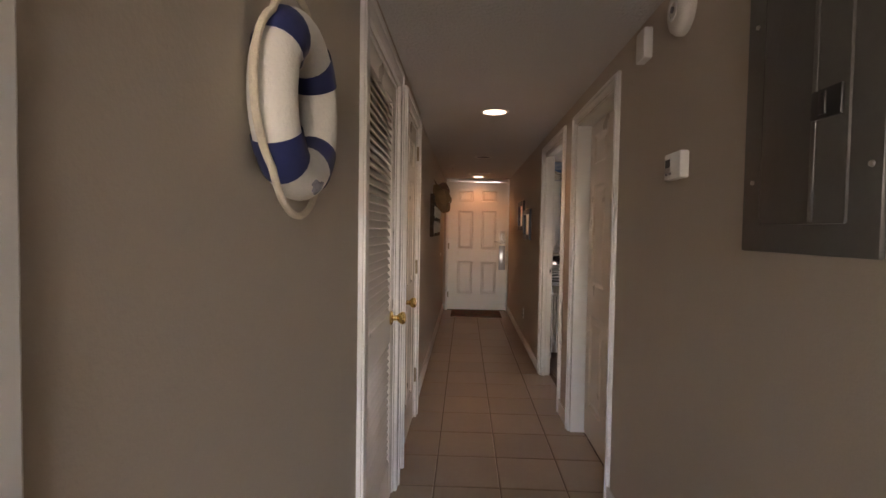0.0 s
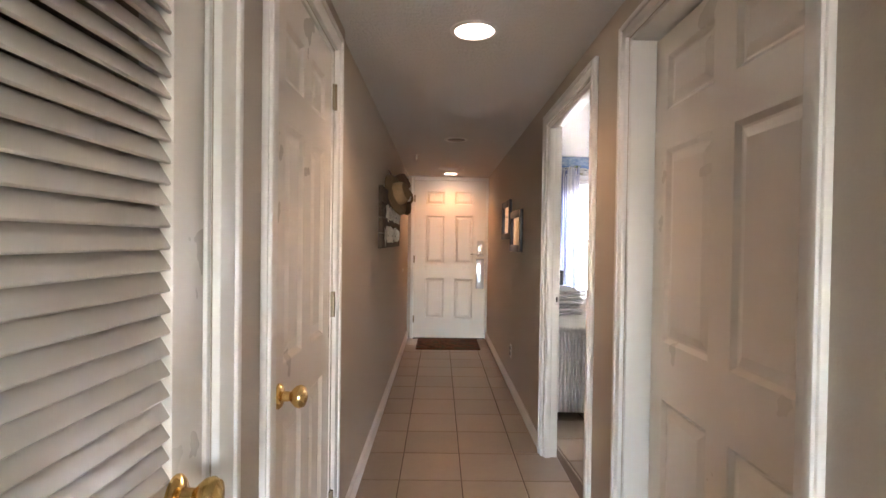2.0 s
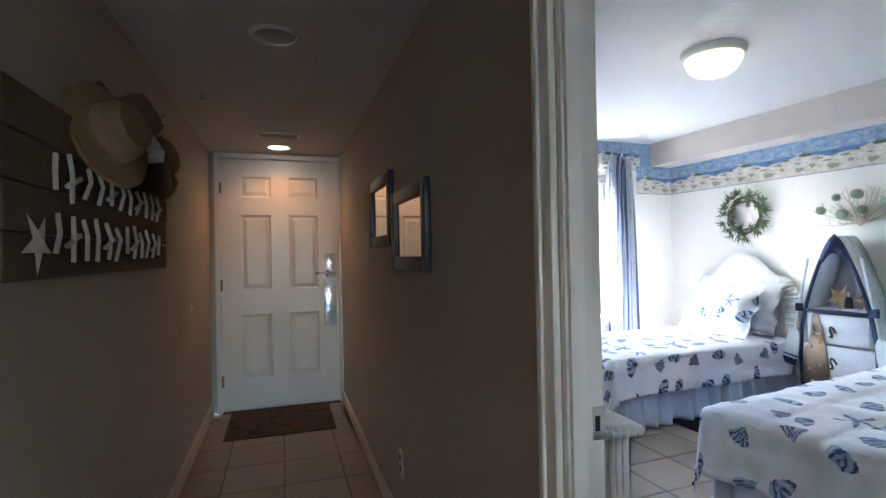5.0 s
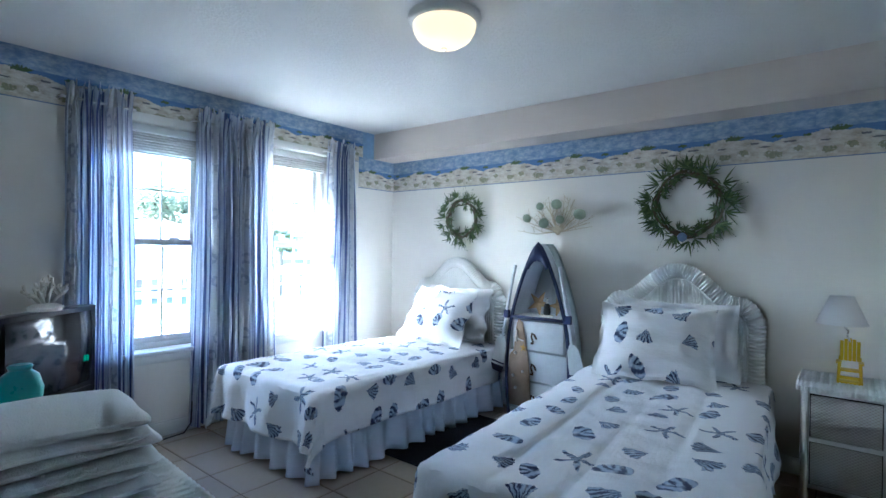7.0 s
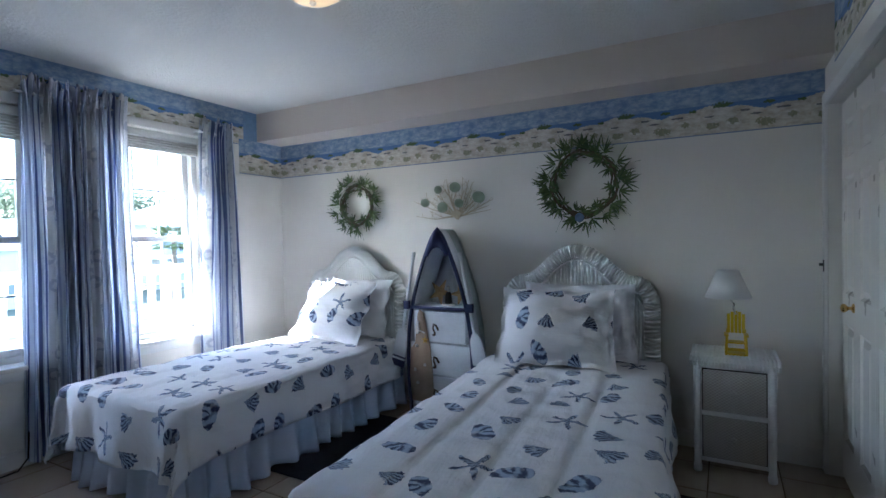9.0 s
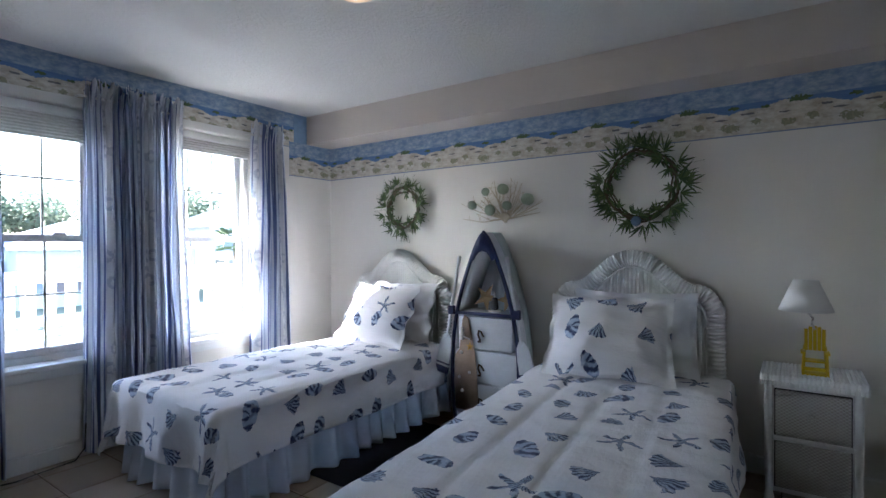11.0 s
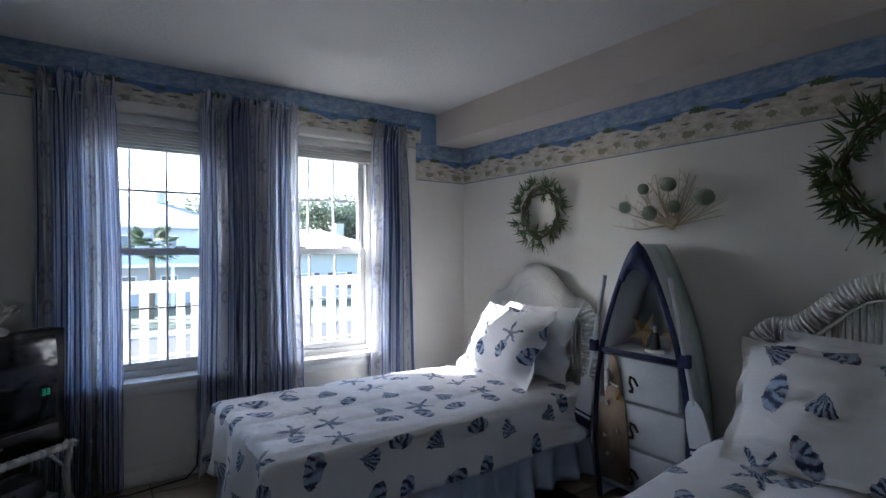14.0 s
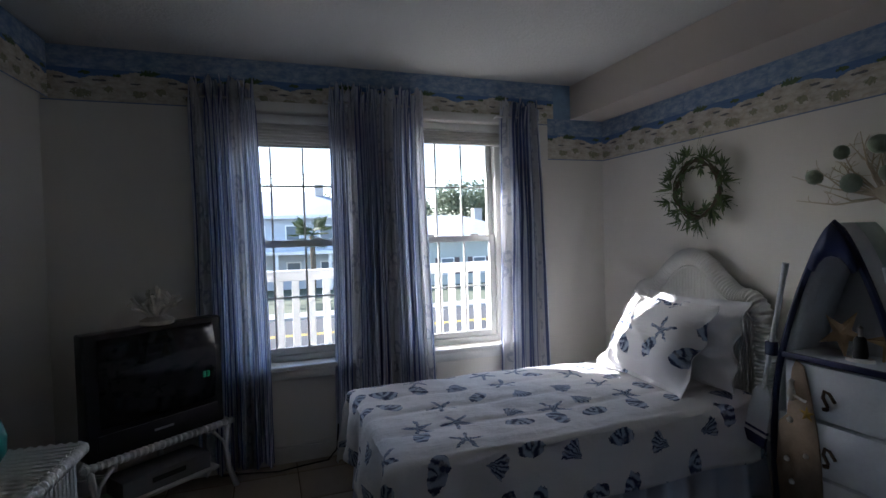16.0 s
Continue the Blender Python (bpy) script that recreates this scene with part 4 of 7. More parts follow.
small_knob = knob_set(closet, 0.262, 0.894)
small_knob.scale = (0.7, 0.7, 0.7)
small_knob.location = (0.0786, 0, 0.268)
bm = boxes((CL1 + 0.001, SY + 0.001, 0, CL1 + 0.063, SY + 0.017, CLT + 0.062), (CL0 - 0.063, SY + 0.001, 0, CL0 - 0.001, SY + 0.017, CLT + 0.062), (CL0, SY + 0.001, CLT + 0.001, CL1, SY + 0.017, CLT + 0.062), bevel=0.003)
solid("door_trim_south", bm, M_TRIM, "white casing round the closet doors", "door trim", kind="structure")

hook = thing("door_catch", (CL1 + 0.012, SY + 0.017, 1.045), "small dark metal catch on the white closet casing", "catch")
part("plate", boxes((-0.010, 0.0, 0.0, 0.010, 0.004, 0.060), bevel=0.001), M_DARK, hook)
part("arm", boxes((-0.022, 0.0042, 0.030, 0.006, 0.022, 0.044), bevel=0.002), M_DARK, hook)

# ---- bedroom textiles ----
def shell_print(name, base, ink, spacing=0.205, sheen=0.0, rot=0.0):
    """White cotton with blue shells, starfish and snails scattered over it; UV in metres."""
    n = Nodes(name)
    uv = n.co("UV")
    wob = n.tree.nodes.new("ShaderNodeTexVoronoi")
    wob.voronoi_dimensions, wob.feature = "2D", "F1"
    wob.inputs["Scale"].default_value, wob.inputs["Randomness"].default_value = 1.0, 0.55
    sc = n.scaled(uv, (1 / spacing, 1 / spacing, 1))
    n.link(sc, wob.inputs["Vector"])
    p, q = n.xyz(sc), n.xyz(wob.outputs["Position"])
    dx, dy = n.math("SUBTRACT", p[0], q[0]), n.math("SUBTRACT", p[1], q[1])
    dx = n.math("ADD", dx, n.math("MULTIPLY_ADD", n.noise(uv, 34.0, 3.0, 0.65), 0.17, -0.085))
    dy = n.math("ADD", dy, n.math("MULTIPLY_ADD", n.noise(n.scaled(uv, (-1, -1, 1)), 37.0, 3.0, 0.65), 0.17, -0.085))
    rc = n.xyz(wob.outputs["Color"])
    ang = n.math("MULTIPLY", rc[0], 6.283)
    ca, sa = n.math("COSINE", ang), n.math("SINE", ang)
    lx = n.math("ADD", n.math("MULTIPLY", dx, ca), n.math("MULTIPLY", dy, sa))
    ly = n.math("SUBTRACT", n.math("MULTIPLY", dy, ca), n.math("MULTIPLY", dx, sa))
    size = n.math("MULTIPLY_ADD", rc[2], 0.35, 0.96)
    lx, ly = n.math("DIVIDE", lx, size), n.math("DIVIDE", ly, size)
    r = n.math("SQRT", n.math("ADD", n.math("MULTIPLY", lx, lx), n.math("MULTIPLY", ly, ly)))
    th = n.math("ARCTAN2", ly, lx)
    # starfish
    lobes = n.math("POWER", n.math("MULTIPLY_ADD", n.math("COSINE", n.math("MULTIPLY", th, 5.0)), 0.5, 0.5), 2.6)
    is_star = n.math("LESS_THAN", r, n.math("MULTIPLY_ADD", lobes, 0.27, 0.085))
    # fan shell: a wedge with ribs
    fy = n.math("ADD", ly, 0.20)
    fr = n.math("SQRT", n.math("ADD", n.math("MULTIPLY", lx, lx), n.math("MULTIPLY", fy, fy)))
    fth = n.math("ARCTAN2", lx, fy)
    is_fan = n.math("MULTIPLY", n.math("LESS_THAN", fr, n.math("MULTIPLY_ADD", n.math("COSINE", n.math("MULTIPLY", fth, 18.0)), 0.015, 0.42)), n.math("LESS_THAN", n.math("ABSOLUTE", fth), 0.62))
    ribs = n.math("SINE", n.math("MULTIPLY", fth, 26.0))
    # snail: a stretched oval with whorls
    ex, ey = n.math("MULTIPLY", lx, 1.75), n.math("ADD", ly, n.math("MULTIPLY", n.math("ABSOLUTE", lx), 0.25))
    er = n.math("SQRT", n.math("ADD", n.math("MULTIPLY", ex, ex), n.math("MULTIPLY", ey, ey)))
    is_oval = n.math("LESS_THAN", er, 0.29)
    whorl = n.math("SINE", n.math("ADD", n.math("MULTIPLY", ly, 34.0), n.math("MULTIPLY", th, 2.0)))
    pick1, pick2 = n.math("LESS_THAN", rc[1], 0.18), n.math("LESS_THAN", rc[1], 0.62)
    mask = n.math("ADD", n.math("MULTIPLY", pick1, is_star), n.math("MULTIPLY", n.math("SUBTRACT", 1.0, pick1), n.math("ADD", n.math("MULTIPLY", pick2, is_fan), n.math("MULTIPLY", n.math("SUBTRACT", 1.0, pick2), is_oval))))
    lines = n.math("ADD", n.math("MULTIPLY", pick2, ribs), n.math("MULTIPLY", n.math("SUBTRACT", 1.0, pick2), whorl))
    wash = n.noise(uv, 60.0, 3.0)
    tone = n.ramp(n.math("ADD", n.math("MULTIPLY_ADD", lines, 0.30, 0.22), n.math("MULTIPLY", wash, 0.5)), (0.28, 0.0), (0.62, 1.0))
    inkc = n.mix(tone, ink, (0.36, 0.43, 0.57))
    edge = n.noise(uv, 25.0, 3.0)
    mask = n.math("MULTIPLY", mask, n.ramp(edge, (0.30, 0.55), (0.45, 1.0)))
    cloth = n.mix(n.noise(uv, 3.0, 3.0), tuple(c * 0.95 for c in base), base)
    c = n.mix(mask, cloth, inkc)
    weave = n.noise(uv, 420.0, 2.0)
    crease = n.noise(n.scaled(uv, (7, 26, 1)), 1.0, 4.0, 0.6)
    n.bump(n.math("ADD", n.math("MULTIPLY", weave, 0.04), n.math("ADD", n.noise(uv, 11.0, 4.0, 0.6), n.math("MULTIPLY", crease, 0.7))), 0.55, 0.013)
    return n.out(c, 0.85, 0.0, Sheen_Weight=0.15)


M_QUILT = shell_print("shell_print_cotton", (0.80, 0.79, 0.80), (0.026, 0.042, 0.115))
M_SHEET = plain("white_cotton", (0.78, 0.78, 0.80), 0.9, var=0.05, scale=6, grain=300, bump=0.25)
M_SKIRT = plain("pale_blue_cotton", (0.62, 0.66, 0.76), 0.9, var=0.08, scale=6, grain=260, bump=0.25)


def curtain_material():
    n = Nodes("striped_curtain")
    p = n.xyz(n.co("UV"))
    u, v = p[0], p[1]
    s = n.math("FRACT", n.math("DIVIDE", u, 0.40))
    band = n.math("LESS_THAN", s, 0.26)
    fine = n.math("FRACT", n.math("DIVIDE", u, 0.038))
    pale = n.mix(n.noise(n.vec(u, v), 3.0, 3.0), (0.80, 0.83, 0.89), (0.86, 0.88, 0.92))
    blue = n.mix(n.ramp(fine, (0.0, 1.0), (0.24, 1.0), (0.28, 0.0), (0.56, 0.0), (0.60, 0.45), (0.70, 0.45), (0.74, 0.0)), pale, (0.21, 0.26, 0.46))
    vo = n.tree.nodes.new("ShaderNodeTexVoronoi")
    vo.voronoi_dimensions = "2D"
    vo.inputs["Scale"].default_value = 1.0
    n.link(n.scaled(n.vec(u, v), (9, 7, 1)), vo.inputs["Vector"])
    d = n.math("ADD", vo.outputs["Distance"], n.math("MULTIPLY", n.noise(n.vec(u, v), 60.0, 2.0), 0.30))
    motif = n.math("MULTIPLY", n.math("LESS_THAN", d, 0.42), n.math("GREATER_THAN", d, 0.30))
    white = n.mix(n.math("MULTIPLY", motif, 0.40), (0.82, 0.82, 0.83), (0.30, 0.34, 0.46))
    c = n.mix(band, blue, white)
    n.bump(n.noise(n.vec(u, v), 300.0, 2.0), 0.2, 0.004)
    mat = n.out(c, 0.85)
    tr = n.tree.nodes.new("ShaderNodeBsdfTranslucent")
    n.link(c, tr.inputs[0])
    mx = n.tree.nodes.new("ShaderNodeMixShader")
    mx.inputs[0].default_value = 0.80
    n.link(n.bsdf.outputs[0], mx.inputs[1])
    n.link(tr.outputs[0], mx.inputs[2])
    n.link(mx.outputs[0], n.tree.nodes["Material Output"].inputs[0])
    return mat


M_CURTAIN = curtain_material()


def curtain(x0, x1, top, foot, folds, seed, flare=0.0, u0=0.0):
    """A gathered curtain panel on its rod."""
    rng = random.Random(seed)
    t = thing("curtain", (0, 0, 0), "blue and white striped curtain with shell print, drawn open", "curtain", "bedroom curtains")
    ph = [rng.uniform(0, 6.28) for _ in range(6)]
    amp = [rng.uniform(0.7, 1.25) for _ in range(40)]

    def f(u, v):
        z = top + (foot - top) * v
        a = u * folds * 2 * math.pi
        depth = 0.030 * (0.55 + 0.75 * min(1, v * 2)) * amp[int(u * folds) % 40]
        x = x0 + (x1 - x0) * (u + 0.008 * math.sin(a * 0.5 + ph[0] + 2.4 * v)) + flare * v * (u - 0.3) + 0.006 * math.sin(5 * v + ph[1])
        cr = noise.noise(Vector((u * folds * 1.7, v * 3.5, seed))) + 0.5 * noise.noise(Vector((u * folds * 4.1, v * 7.0, seed + 9)))
        y = NY - 0.058 + depth * math.sin(a + 0.8 * math.sin(2.2 * v + ph[2]) + 0.9 * cr) * 0.9 + 0.011 * math.sin(3 * a + ph[3] + 1.5 * v) + 0.008 * cr
        if v < 0.055:
            k = 1 - v / 0.055
            y += (0.020 * math.sin(a * 2.3 + ph[4]) - 0.014) * k
            x += 0.012 * math.sin(a * 1.4 + ph[3]) * k
            z += (0.026 * math.sin(a * 1.9 + ph[5]) + 0.016 * math.sin(a * 4.3 + ph[1]) + 0.034 * cr + 0.022) * k
        elif v > 0.97:
            z += 0.010 * cr
        return Vector((x, min(y, NY - 0.020), z))
    fabric = 2.1 * (x1 - x0)
    bm = bmesh.new()
    sheet(bm, f, folds * 18, 60, lambda u, v: (u0 + u * fabric, v * 2.1))
    ob = part("panel", bm, M_CURTAIN, t)
    md = ob.modifiers.new("cloth", "SOLIDIFY")
    md.thickness = 0.0025
    bm = bmesh.new()
    tube(bm, [(x0 - 0.02, NY - 0.058, top - 0.055), (x1 + 0.02, NY - 0.058, top - 0.055)], 0.008, 10)
    for x in (x0 - 0.02, x1 + 0.02):
        tube(bm, [(x, NY - 0.058, top - 0.055), (x, NY - 0.001, top - 0.055)], 0.006, 8)
    part("rod", bm, M_WHITE_PL, t, "thin white curtain rod")
    return t


curtain(1.86, 2.20, 2.155, 0.03, 6, 1, 0.05, 0.36)
curtain(2.60, 2.90, 2.165, 0.03, 6, 2, 0.02, 0.20)
curtain(2.895, 3.18, 2.165, 0.03, 6, 3, 0.04, 0.33)
curtain(3.71, 3.99, 2.135, 0.03, 5, 4, 0.10, 0.36)


# ---- beds ----
def drape(L, Wd, over_foot, over_side, top, seed):
    """A quilt over a bed: x runs from the foot (0) to the head (L), y from 0 to Wd."""
    rng = random.Random(seed)
    rad = 0.055

    def fold(d, lim):
        """Outside distance -> (outward, drop)."""
        if d <= 0:
            return 0.0, 0.0
        arc = rad * math.pi / 2
        if d < arc:
            a = d / rad
            return rad * math.sin(a), rad * (1 - math.cos(a))
        return rad + 0.10 * (d - arc), rad + (d - arc) * 0.985

    seams = [Wd * k / 4 for k in range(0, 5)]

    def f(u, v):
        sx = -over_foot + (L + over_foot) * u
        sy = -over_side + (Wd + 2 * over_side) * v
        ox, oy = max(0.0, -sx), max(0.0, -sy, sy - Wd)
        sgn = -1 if sy < 0 else 1
        if ox > 0 and oy > 0:
            d = math.hypot(ox, oy)
            out, drop = fold(d, 0)
            dx, dy = ox / d, oy / d
            k = 1.0 + 0.35 * math.sin(2 * math.atan2(oy, ox))
            px, py = -out * dx * k, out * dy * k
        else:
            o1, d1 = fold(ox, 0)
            o2, d2 = fold(oy, 0)
            px, py, drop = -o1, o2, max(d1, d2)
        bx, by = max(sx, 0.0), min(max(sy, 0.0), Wd)
        q = Vector((sx * 3.2, sy * 3.2, seed))
        wr = 0.011 * noise.noise(q) + 0.007 * noise.noise(q * 2.7) - 0.008 * abs(noise.noise(Vector((sx * 5 + sy * 3, sy * 9 - sx * 2, seed + 3))))
        near = min(abs(sy - s) for s in seams)
        puff = 0.009 * (1 - math.exp(-(near / 0.020) ** 2)) - 0.003
        if drop > 0.03:
            fall = min(1, (drop - 0.03) / 0.20)
            if ox > oy:
                px -= 0.030 * fall * math.sin(sy * 21 + 2 * math.sin(sy * 5 + seed)) * 0.8 + wr * 1.6
            else:
                py += 0.022 * fall * math.sin(sx * 9 + 2 * math.sin(sx * 3 + seed)) * 0.8 + wr * 1.6
        z = top - drop + (puff + wr) * (1 if drop < 0.06 else 0.4)
        return Vector((bx + px, by + sgn * py, max(z, 0.012)))
    bm = bmesh.new()
    sheet(bm, f, 110, 84, lambda u, v: ((L + over_foot) * u, (Wd + 2 * over_side) * v + seed))
    return bm


def pillow(w, h, t, seed, flange=0.0):
    """A soft pillow in x (width) and y (height), centred, thickness along z, with an optional sewn flange round it."""
    bm = bmesh.new()
    W2, H2 = w / 2 + flange, h / 2 + flange
    fa, fb = flange / W2, flange / H2

    def body(s):
        def f(u, v):
            a, b = 2 * u - 1, 2 * v - 1
            ia, ib = min(1.0, abs(a) / (1 - fa)), min(1.0, abs(b) / (1 - fb))
            e = max(0.0, (1 - ia ** 2.6) * (1 - ib ** 2.6))
            z = s * t / 2 * e ** 0.72
            x = a * W2 * (1 - 0.060 * (1 - b * b) - 0.02 * b)
            y = b * H2 * (1 - 0.070 * (1 - a * a))
            q = Vector((x * 6, y * 6, seed))
            edge = max(abs(a), abs(b))
            crease = abs(noise.noise(Vector((x * 4 + y * 9, y * 5 - x * 4, seed + 4))))
            z += s * (0.018 * noise.noise(q + Vector((0, 0, s))) - 0.026 * crease) * e ** 0.5
            # the rim flops and waves
            z += 0.030 * noise.noise(q * 1.3 + Vector((7, 3, 0))) * edge ** 4 + (0.014 * math.sin(11 * a + seed) * abs(b) ** 8 + 0.014 * math.sin(9 * b + seed) * abs(a) ** 8)
            z += s * 0.0022
            return Vector((x, y, z))
        return f
    sheet(bm, body(1), 60, 46, lambda u, v: (u * 2 * W2 + seed * 1.37, v * 2 * H2 + seed))
    sheet(bm, lambda u, v: body(-1)(1 - u, v), 60, 46, lambda u, v: (u * 2 * W2 + seed, v * 2 * H2 + 3 * seed))
    bmesh.ops.remove_doubles(bm, verts=bm.verts, dist=1e-4)
    rim = [e for e in bm.edges if e.is_boundary]
    if rim:
        bmesh.ops.bridge_loops(bm, edges=rim)
    return bm


def headboard_curve(n=90, w=0.88, base=0.28, side=0.955, crown=1.150):
    """The rolled edge: up one side, over the camel back, and down the other (y, z)."""
    pts = []
    hw = w / 2
    for k in range(n + 1):
        s = k / n
        if s < 0.22:
            q = s / 0.22
            pts.append((-hw, base + (side - 0.10 - base) * q))
        elif s < 0.78:
            q = (s - 0.22) / 0.56
            y = -hw + w * q
            e = abs(2 * q - 1)
            corner = 0.10 * (1 - max(0.0, (e - 0.80) / 0.20) ** 2)
            hump = (crown - side) * (0.5 + 0.5 * math.cos(math.pi * min(1, e / 0.76) ** 1.1))
            pts.append((y, side - 0.10 + corner + hump))
        else:
            q = (1 - s) / 0.22
            pts.append((hw, base + (side - 0.10 - base) * q))
    return pts


def bed(y0, y1, x_foot, seed, far):
    b = thing("bed", (x_foot, y0, 0.0), "twin bed with white wicker headboard and blue shell quilt", "bed", "twin beds")
    Wd, L, top = y1 - y0, EX - 0.135 - x_foot, 0.505
    part("mattress", boxes((0.02, 0.02, 0.27, L, Wd - 0.02, top - 0.012), bevel=0.04), M_SHEET, b)
    part("bed_base", boxes((0.04, 0.04, 0.10, L, Wd - 0.04, 0.268), bevel=0.01), M_SHEET, b)
    leg = mesh_of("leg", cyl(bmesh.new(), 0.022, 0.026, 0.10, None, 14), M_DARK)
    for x, y in ((0.12, 0.10), (L - 0.12, 0.10), (0.12, Wd - 0.10), (L - 0.12, Wd - 0.10)):
        ob = new("leg", leg)
        ob.parent = b
        ob.location = (x, y, 0)
    # gathered skirt round three sides
    bm = bmesh.new()
    run = [(L, 0.0), (0.0, 0.0), (0.0, Wd), (L, Wd)]
    lens = [L, Wd, L]
    tot = sum(lens)

    def skirt(u, v):
        d = u * tot
        k = 0
        while k < 2 and d > lens[k]:
            d -= lens[k]
            k += 1
        (xa, ya), (xb, yb) = run[k], run[k + 1]
        q = d / lens[k]
        nx, ny = (yb - ya) / lens[k], -(xb - xa) / lens[k]
        s = u * tot
        wav = (0.012 + 0.020 * v) * math.sin(s * 46 + 2.0 * math.sin(s * 7 + seed)) + 0.014 * v * math.sin(s * 13 + seed)
        o = wav + 0.010 + 0.02 * v
        return Vector((xa + (xb - xa) * q - nx * o, ya + (yb - ya) * q - ny * o, 0.30 - 0.287 * v + 0.008 * math.sin(s * 17) * v))
    sheet(bm, skirt, 420, 8)
    ob = part("bed_skirt", bm, M_SKIRT, b, "pale blue gathered bed skirt")
    ob.modifiers.new("cloth", "SOLIDIFY").thickness = 0.002
    ob = part("quilt", drape(L - 0.02, Wd, 0.335, 0.30, top, seed), M_QUILT, b, "white quilt printed with blue shells and starfish")
    ob.modifiers.new("cloth", "SOLIDIFY").thickness = 0.010
    # headboard
    cy, hx = Wd / 2, L + 0.065
    bm = bmesh.new()
    curve = headboard_curve(880)
    pts = [(hx, cy + y, z) for y, z in curve]
    tube(bm, pts, lambda s: 0.047 + 0.0034 * math.sin(s * 2 * math.pi * 110), 12)
    hb = part("headboard", bm, M_WICKER, b, "white wicker headboard with rolled woven edge")
    low = headboard_curve(140)
    ribs = 38
    hw = 0.88 / 2

    def crown_at(y):
        best = [z for (a, z) in low if abs(a - y) < 0.012]
        return max(best) if best else 0.86
    for k in range(ribs):
        y = -hw + 0.03 + (0.88 - 0.06) * (k + 0.5) / ribs
        bm = cyl(bmesh.new(), 0.0115, 0.0115, crown_at(y) - 0.02 - 0.32, Matrix.Translation((hx, cy + y, 0.32)) @ Matrix.Diagonal((0.8, 1, 1, 1)), 8, False)
        part("rib", bm, M_WICKER, hb)
    bm = bmesh.new()
    tube(bm, [(hx - 0.016, cy + y * 0.90, z - 0.052) for y, z in headboard_curve(120) if 0.5 < z], lambda s: 0.007 + 0.0015 * math.sin(s * 600), 8)
    part("inner_braid", bm, M_WICKER, hb)
    for y in (-hw, hw):
        bm = cyl(bmesh.new(), 0.024, 0.024, 0.31, Matrix.Translation((hx, cy + y, 0)), 14)
        part("headboard_post", bm, M_WICKER, hb)
    return b


BED1 = bed(6.60, 7.51, 2.66, 1.3, True)
BED2 = bed(4.79, 5.735, 2.44, 4.1, False)
# the second bed stands a little askew
_p = Matrix.Translation((4.47, 5.25, 0))
BED2.matrix_basis = _p @ Matrix.Rotation(radians(5.0), 4, "Z") @ _p.inverted() @ BED2.matrix_basis


def place_pillow(x, y, z, lean, turn, w, h, t, seed, material, label, flange):
    m = Matrix.Translation((x, y, z)) @ Matrix.Rotation(radians(turn), 4, "Z") @ Matrix.Rotation(radians(-90), 4, "Z") @ Matrix.Rotation(radians(lean), 4, "X")
    t0 = thing("pillow", m, label, "pillow", "bed pillows")
    part("cushion", pillow(w, h, t, seed, flange), material, t0)
    return t0


place_pillow(4.335, 6.955, 0.735, 74, 3, 0.62, 0.42, 0.14, 2, M_SHEET, "plain white pillow leaning on the headboard", 0.015)
place_pillow(4.175, 7.025, 0.722, 62, -3, 0.63, 0.43, 0.22, 3, M_QUILT, "shell-print pillow sham in bright sun", 0.026)
place_pillow(4.335, 5.225, 0.738, 72, 6, 0.62, 0.41, 0.15, 6, M_SHEET, "plain white pillow behind the printed sham", 0.03)
place_pillow(4.155, 5.310, 0.722, 60, 8, 0.62, 0.43, 0.24, 7, M_QUILT, "shell-print pillow sham on the quilt", 0.030)

# ---- boat-shaped shelf ----
M_BOATWHITE = plain("distressed_white_paint", (0.70, 0.72, 0.74), 0.6, var=0.12, scale=10, grain=70, bump=0.3)
M_BOATIN = plain("boat_inside_grey", (0.50, 0.53, 0.56), 0.7, var=0.12, scale=8, grain=80, bump=0.2)
M_HULLGREEN = plain("hull_pale_green", (0.48, 0.56, 0.54), 0.6, var=0.12, scale=8, bump=0.2)
M_TANWOOD = plain("tan_driftwood", (0.42, 0.31, 0.21), 0.8, var=0.25, scale=14, grain=110, bump=0.4)
M_STARFISH = plain("dried_starfish", (0.45, 0.31, 0.16), 0.85, var=0.25, scale=30, grain=150, bump=0.7)

BOAT_H, BOAT_D, SHELF_Z = 1.315, 0.238, 0.780


def boat_half(z):
    """Half the boat's width at a height."""
    t = max(0.0, min(1.0, z / BOAT_H))
    return 0.268 * max(0.0, 1 - t ** 2.9) ** 0.80 * (0.86 + 0.14 * math.sin(math.pi * min(1.0, t * 1.15)))


boat = thing("boat_shelf", (EX - 0.035, 6.163, 0.0), "boat-shaped shelf with navy bow, white drawers and small oars", "shelf unit")
front = -BOAT_D
levels = [BOAT_H * k / 48 for k in range(49)]


def hull_line(scale, x, zmax=BOAT_H):
    up = [(x, boat_half(z) * scale, z) for z in levels]
    return up + [(x, -y, z) for x, y, z in reversed(up[:-1])]


def loft(bm, lines):
    rows = [[bm.verts.new(p) for p in ln] for ln in lines]
    for a, b in zip(rows, rows[1:]):
        for k in range(len(a) - 1):
            bm.faces.new((a[k], a[k + 1], b[k + 1], b[k]))
    return rows


